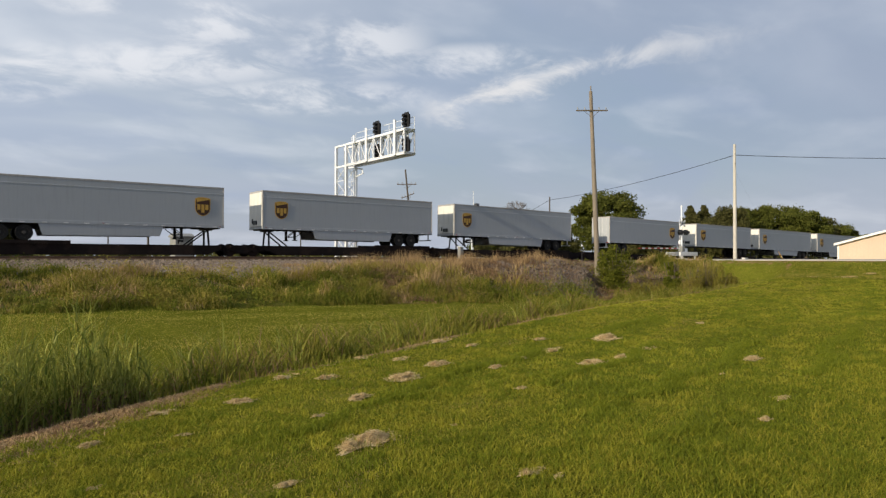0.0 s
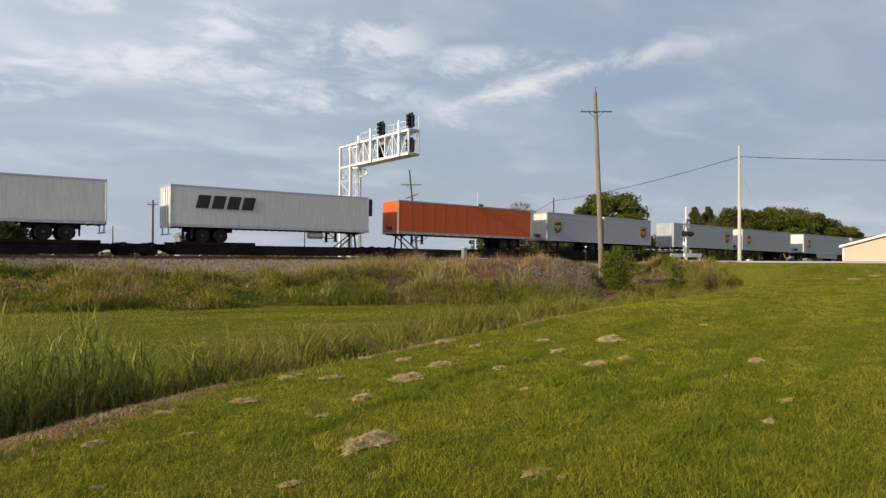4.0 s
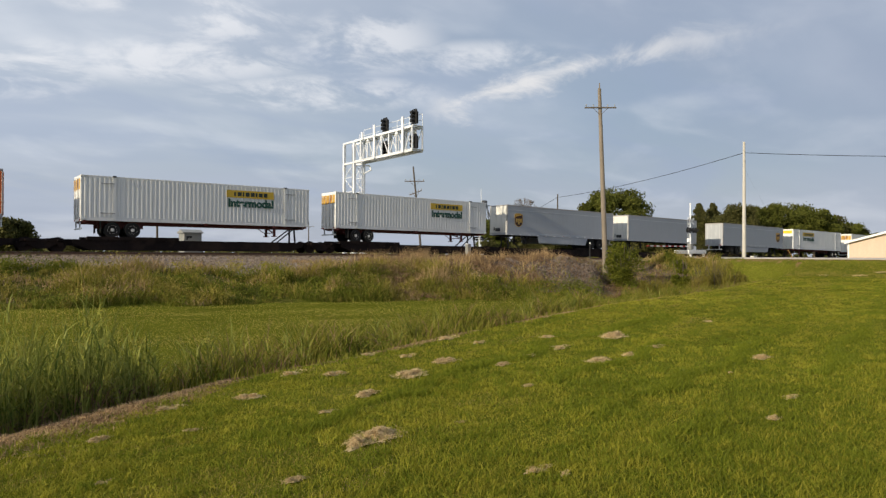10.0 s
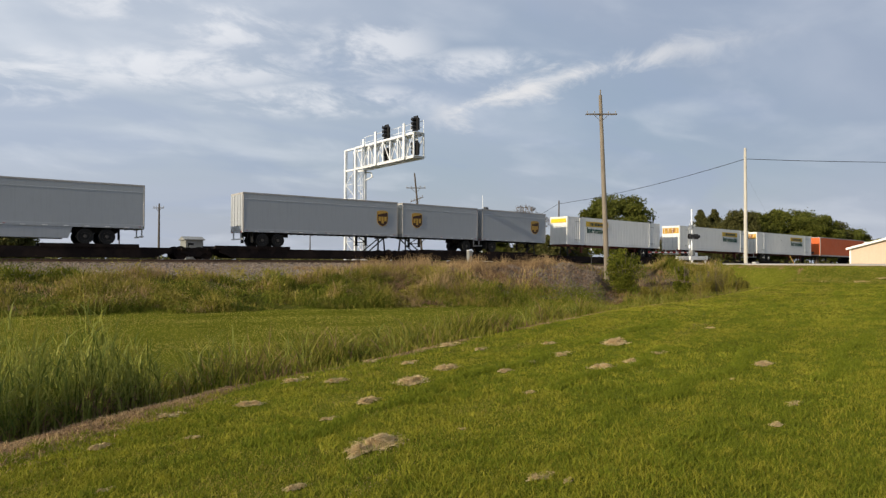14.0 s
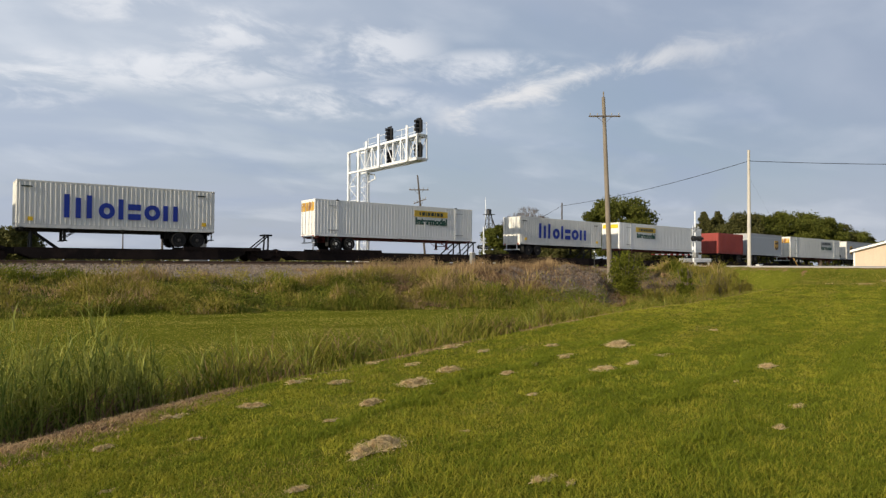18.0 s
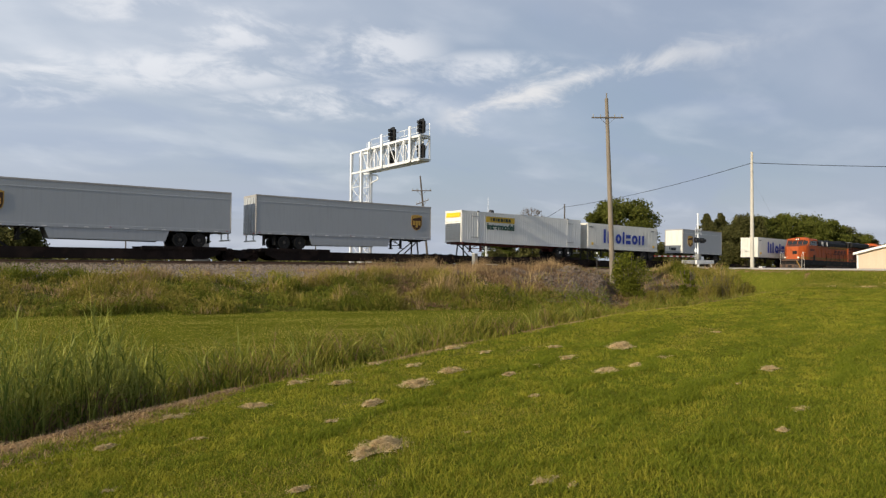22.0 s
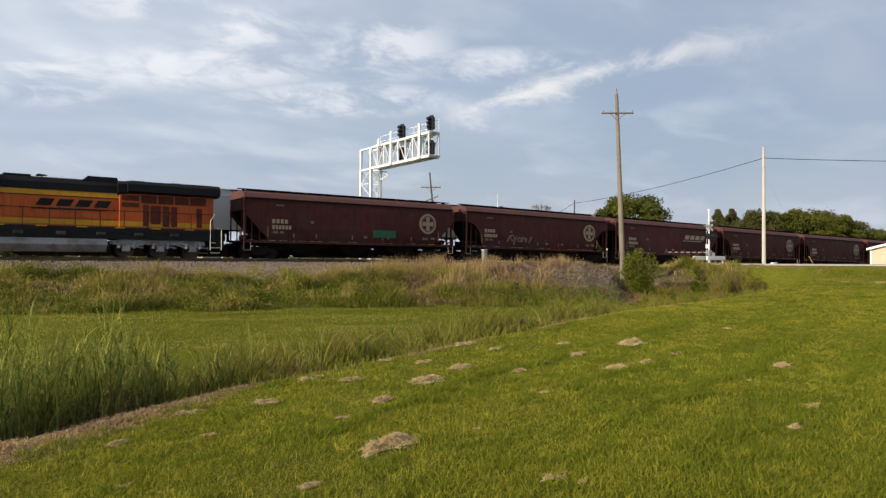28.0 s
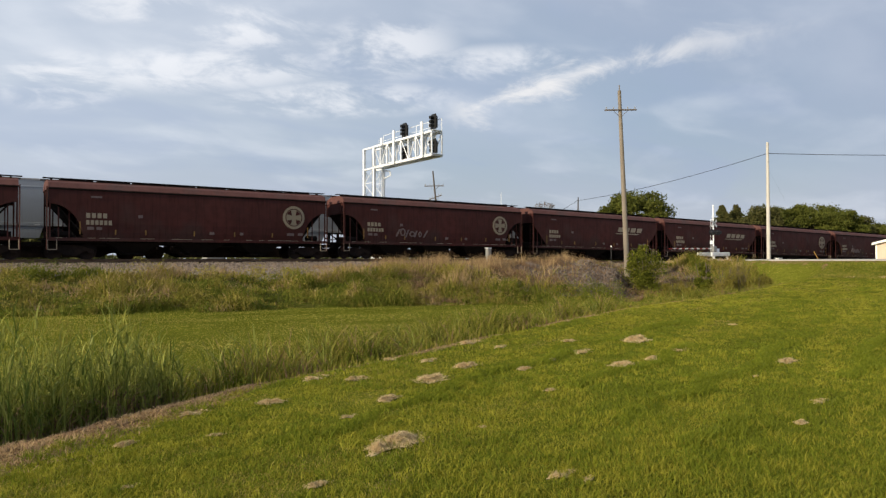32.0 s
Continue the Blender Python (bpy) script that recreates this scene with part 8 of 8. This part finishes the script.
    x, y = sx[k] + rng.normal(0, 0.03, len(k)), sy[k] + rng.normal(0, 0.03, len(k))
    dead = (t < 0.25) & (rng.uniform(0, 1, len(k)) < 0.4)
    for name, label, m, sel, lean in (("reed_leaves", "long green reed leaves arching off their stalks", REED, ~dead, 1.15), ("dead_reed_leaves", "brown dead leaves low on the reeds", LITTER, dead, 1.9)):
        field(name, label, m, x[sel], y[sel], long[sel], rng.uniform(0.010, 0.024, len(k))[sel], lean, rng, 4, (t * tall[k] * 0.95 - 0.01)[sel])
    k = rng.integers(0, len(sx), 2600)
    field("reed_heads", "loose pale seed heads on top of the reeds", WEEDYEL, sx[k] + rng.normal(0, 0.035, len(k)), sy[k] + rng.normal(0, 0.035, len(k)), rng.uniform(0.05, 0.14, len(k)), np.full(len(k), 0.007), 0.9, rng, 2, tall[k] * rng.uniform(0.86, 0.97, len(k)))
    # dead grass at the lawn's edge
    n = 70000
    x = -4 + 34 * rng.uniform(0, 1, n) ** 2.0
    near = smooth(3.6, 1.0, x)
    e = rng.normal(0.2, 0.14, n) + near * rng.normal(-0.15, 0.28, n)
    y = ditch_y(x) + e / 0.9
    d = np.hypot(x, y)
    keep = (patchy(x * 0.8, y * 0.8, 40) > 0.6 - 0.5 * near) & (rng.uniform(0, 1, n) < smooth(23, 15, x))
    brown = rng.uniform(0, 1, n) < 0.75 * patchy(x * 2.5, y * 2.5, 43)
    for name, label, mt, sel in (("dead_grass", "flattened dead tan grass along the ditch edge", DRY, keep & ~brown), ("dead_thatch", "brown dead thatch along the ditch edge", LITTER, keep & brown)):
        field(name, label, mt, x[sel], y[sel], (rng.uniform(0.02, 0.06, n) * (1 + 0.5 * near))[sel], (0.004 + 0.0009 * d)[sel], 1.7, rng, 2)


def grow_bank():
    rng = np.random.default_rng(10)
    n = 95000
    x = rng.uniform(-6, 56, n)
    y = 31.2 - foot(x) + 9.4 * rng.uniform(0, 1, n) ** 0.95
    stone = smooth(22, 33, x) * smooth(54, 51, x) * smooth(32.8 - 3 * smooth(38, 41, x), 35.2 - 3 * smooth(38, 41, x), y)
    c = np.clip(1.35 * (0.45 * patchy(x * 0.3, y * 0.5, 51) + 0.55 * patchy(x * 0.75, y * 0.9, 52)) - 0.2, 0, 1)
    keep = (rng.uniform(0, 1, n) > stone * 0.94) & (rng.uniform(0, 1, n) < 0.35 + 0.9 * c) & ((y < 38.2) | (rng.uniform(0, 1, n) < np.clip(2.2 * c - 0.75, 0, 1) * smooth(41, 39, y)))
    x, y, c, stone = x[keep], y[keep], c[keep], stone[keep]
    n = len(x)
    h = (0.07 + 1.7 * c ** 2.0) * rng.uniform(0.35, 1.1, n) * (0.35 + 0.65 * smooth(31.0, 32.4, y + foot(x))) * (1 - 0.55 * smooth(36.8, 39.5, y))
    # greener at the foot, drier towards the top
    sort = 0.5 + 1.7 * (0.45 * patchy(x * 0.3, y * 0.8, 57) + 0.55 * patchy(x * 0.75, y * 0.9, 58) - 0.5) + rng.normal(0, 0.13, n) + 0.3 * smooth(33, 38.5, y) - 0.12 + 0.3 * stone
    w = rng.uniform(0.02, 0.055, n)
    for name, label, m, sel in (("bank_weeds", "green weeds in thick clumps on the railway bank", WEED, sort < 0.42), ("bank_weeds_yellow", "yellow-green weeds on the railway bank", WEEDYEL, (sort >= 0.42) & (sort < 0.86)), ("bank_straw", "dry stalks among the weeds", DRY, sort >= 0.86)):
        field(name, label, m, x[sel], y[sel], h[sel], w[sel], 0.8, rng, 2)
    # leafy weeds in mounds, thickest along the foot of the bank
    m = 420
    cx = rng.uniform(-5, 54, m)
    cy = 31.4 - foot(cx) + 7.4 * rng.uniform(0, 1, m) ** 1.4
    cr = rng.uniform(0.2, 0.85, m)
    keep = (smooth(22, 33, cx) * smooth(54, 51, cx) * smooth(32.8, 35.2, cy)) < 0.35
    cx, cy, cr = cx[keep], cy[keep], cr[keep]
    cen = np.stack([cx, cy, ground_z(cx, cy) + cr * 0.45], -1)
    dark = patchy(cx * 0.3, cy * 0.8, 57) + 0.2 * smooth(33, 38, cy) < 0.62
    for name, label, mt, sl in (("leafy_weeds", "mounds of dark leafy weeds on the bank", WEED, dark), ("leafy_weeds_yellow", "mounds of yellow-green leafy weeds on the bank", WEEDYEL, ~dark)):
        v, f = leaf_cloud(rng, cen[sl], cr[sl], int(190 * sl.sum()), 0.04, 0.8)
        tagged(new(name, raw_mesh(name, v, f, mt)), label, "weeds", kind="stuff")
    # tall dry grass along the top, and dead litter over the tipped stone
    n = 22000
    x = rng.uniform(14, 47, n)
    y = rng.uniform(37.6, 41.6, n)
    tuft = patchy(x * 0.8, y * 0.8, 61)
    h = rng.uniform(0.25, 1.0, n) * (0.1 + 1.35 * np.clip(1.6 * tuft - 0.45, 0, 1)) * smooth(15, 27, x) * smooth(47, 41, x)
    keep = (h > 0.13) & (rng.uniform(0, 1, n) < 0.12 + np.clip(1.6 * tuft - 0.45, 0, 1))
    pale = rng.uniform(0, 1, n) < 0.75
    for name, label, mt, sel in (("dry_bank_grass", "tall dry tan grass on top of the bank", DRY, keep & pale), ("brown_bank_grass", "tall brown dead grass on top of the bank", LITTER, keep & ~pale)):
        field(name, label, mt, x[sel], y[sel], h[sel], rng.uniform(0.014, 0.028, n)[sel], 0.45, rng, 2)
    n = 54000
    x = rng.uniform(22, 52, n)
    y = rng.uniform(32.2, 40.8, n)
    cover = patchy(x * 0.5, y * 0.5, 63)
    qq = x / y
    keep = (rng.uniform(0, 1, n) < 0.25 + 1.1 * cover) & (rng.uniform(0, 1, n) > 0.6 * smooth(1.02, 1.1, qq) * smooth(1.26, 1.2, qq))
    field("dead_litter", "dead brown stems lying over tipped stone", LITTER, x[keep], y[keep], (rng.uniform(0.1, 0.6, n) * (0.4 + cover))[keep], rng.uniform(0.016, 0.036, n)[keep], 1.5, rng, 2)
    # the road's grassy bank
    n = 30000
    x = rng.uniform(43, 54.2, n)
    y = rng.uniform(12, 40, n)
    tuft = patchy(x * 0.5, y * 0.4, 81)
    h = rng.uniform(0.06, 0.3, n) * (0.2 + 1.3 * tuft ** 2) * (1 + 0.9 * smooth(43, 45, x) * smooth(51, 47, x) * smooth(17, 22, y))
    w = rng.uniform(0.025, 0.05, n)
    sel = rng.uniform(0, 1, n) < 0.25 + 0.6 * tuft
    field("roadside_grass", "rough green grass on the road bank", WEED, x[sel], y[sel], h[sel], w[sel], 0.7, rng, 1)
    field("roadside_grass_yellow", "rough yellowed grass on the road bank", WEEDYEL, x[~sel], y[~sel], h[~sel], w[~sel], 0.7, rng, 1)


def hay_mesh(seed, length, width, n, tall=0.08):
    """A low lumpy heap and the loose dry stalks over it. Returns both meshes."""
    rng = np.random.default_rng(seed)
    m = 5 + seed % 3
    bx, by = rng.uniform(-0.5, 0.5, m) * length, rng.normal(0, 0.2, m) * width
    br = rng.uniform(0.05, 0.12, m) * (0.6 + length)

    def lie(x, y):
        return tall * np.exp(-((x[:, None] - bx) ** 2 + 2 * (y[:, None] - by) ** 2) / (0.7 * br ** 2)).max(1)

    # the heap's skin: rings round the middle
    rings, sides = 7, 26
    q, a = np.meshgrid(np.linspace(0.02, 1, rings), np.arange(sides) * 2 * math.pi / sides, indexing="ij")
    wob = 1 + 0.22 * np.sin(a * 3 + seed) + 0.13 * np.sin(a * 7 + 2 * seed) + rng.uniform(-0.22, 0.22, a.shape) * q
    x, y = (q * wob * np.cos(a) * length * 0.55).ravel(), (q * wob * np.sin(a) * width * 0.5).ravel()
    z = lie(x, y) * rng.uniform(0.35, 0.9, len(x)) - 0.035 * q.ravel() ** 3
    idx = np.arange(rings * sides).reshape(rings, sides)
    f = np.stack([idx[:-1], idx[1:], np.roll(idx[1:], -1, 1), np.roll(idx[:-1], -1, 1)], -1).reshape(-1, 4)
    heap = raw_mesh("hay_clump", np.stack([x, y, z], -1), f, HAY)
    k = rng.integers(0, m, n)
    x = bx[k] + rng.normal(0, 0.95, n) * br[k]
    y = by[k] + rng.normal(0, 0.75, n) * br[k]
    z = lie(x, y) * rng.uniform(0.5, 1.15, n) + 0.016
    a = rng.normal(0.2, 1.3, n)
    d = np.stack([np.cos(a), np.sin(a), rng.uniform(-0.5, 0.5, n)], -1) * rng.uniform(0.02, 0.075, n)[:, None]
    w = np.stack([-np.sin(a), np.cos(a), rng.uniform(-1.2, 1.2, n)], -1) * rng.uniform(0.002, 0.004, n)[:, None]
    c = np.stack([x, y, z], -1)
    v = np.stack([c - d - w, c - d + w, c + d + w * 0.5, c + d - w * 0.5], 1).reshape(-1, 3)
    return heap, raw_mesh("loose_hay", v, np.arange(4 * n).reshape(n, 4), HAY)


def lay_hay():
    kinds = [(hay_mesh(k, 0.5, 0.26, 1100), 0.6) for k in range(4)]
    kinds.append((hay_mesh(9, 1.15, 0.19, 3600, 0.11), 1.25))
    kinds.append((hay_mesh(5, 0.5, 0.28, 520), 0.6))
    kinds.append((hay_mesh(12, 0.55, 0.3, 300, 0.035), 0.65))  # thinly strewn
    rng = random.Random(6)
    # plan position, width across, kind
    spots = [
        (3.0, 5.03, 0.6, 4), (2.08, 4.47, 0.14, 0), (1.16, 6.39, 0.17, 1), (1.98, 7.3, 0.27, 6), (1.91, 6.25, 0.11, 0), (2.86, 7.34, 0.25, 2), (3.92, 8.51, 0.38, 6), (4.36, 8.1, 0.26, 0), (4.0, 6.73, 0.27, 1), (3.24, 6.23, 0.18, 6), (5.1, 7.42, 0.46, 2), (6.17, 8.1, 0.36, 1),
        (6.09, 8.98, 0.34, 6), (7.98, 9.44, 0.31, 6), (7.9, 10.26, 0.47, 6), (4.06, 5.05, 0.08, 3), (5.83, 5.96, 0.14, 0), (6.67, 7.35, 0.21, 1), (7.63, 7.75, 0.18, 3), (8.61, 8.03, 0.44, 6), (9.4, 9.08, 0.24, 0), (10.35, 8.29, 0.58, 2), (8.03, 6.69, 0.37, 0), (8.83, 6.77, 0.28, 2),
        (9.89, 7.04, 0.4, 6), (10.17, 5.35, 0.31, 1), (8.61, 4.95, 0.12, 6), (6.59, 3.34, 0.16, 2), (7.65, 3.68, 0.24, 6), (14.26, 8.7, 0.18, 3), (3.61, 3.59, 0.23, 6), (0.99, 5.24, 0.13, 6), (5.73, 9.55, 0.28, 6), (3.7, 3.4, 0.12, 6), (45.81, 17.91, 2.2, 6), (44.71, 19.46, 1.2, 6), (50.72, 18.43, 1.4, 6),
    ]
    for x, y, wide, k in spots:
        (heap, stalks), span = kinds[k]
        s = wide / span * (1.1 if k == 4 else 0.97)
        ob = new("hay_clump", heap)
        ob.matrix_basis = pose(x, y, float(ground_z(x, y)) + 0.015, 0, 0, rng.uniform(-5, 30) if k != 4 else 25) @ Matrix.Diagonal((s, s, min(s, 1.15), 1))
        tagged(ob, "thin scatter of dry tan hay on the lawn" if k == 6 else ("long heap of dry tan hay on the lawn" if k == 4 else "small clump of dry tan hay on the lawn"), "hay", "hay clumps on the lawn")
        tagged(part("loose_hay", stalks, HAY, ob), kind="stuff")


grow_lawn()
mower_tracks()
grow_strip()
grow_ditch()
grow_bank()
lay_hay()
lay_ties()


def on_line(m, shift, middle):
    """The pose m moved along the line by shift, lowered and tipped as the line falls; middle: the car's centre in its own space."""
    x = m.translation.x + shift + (middle if m.to_3x3()[0][0] > 0 else -middle)
    tip = math.atan2(float(drop(x - 6.0) - drop(x + 6.0)), 12.0)
    lie = Matrix.Translation((x, 0, float(drop(x)) + RAIL)) @ Matrix.Rotation(tip, 4, "Y") @ Matrix.Translation((-x, 0, -RAIL))
    return lie @ Matrix.Translation((shift, 0, 0)) @ m


def motions():
    """Both trains run for the whole clip: the far one away to the right at a steady pace, the near one to the left, gathering speed."""
    for ob, m, middle in MOVING:
        walk(ob, [(t, on_line(m, FAR_SPEED * t, middle)) for t in range(33)])
    for ob, m, middle in GRAIN:
        walk(ob, [(t, on_line(m, grain_shift(t), middle)) for t in range(33)])


motions()
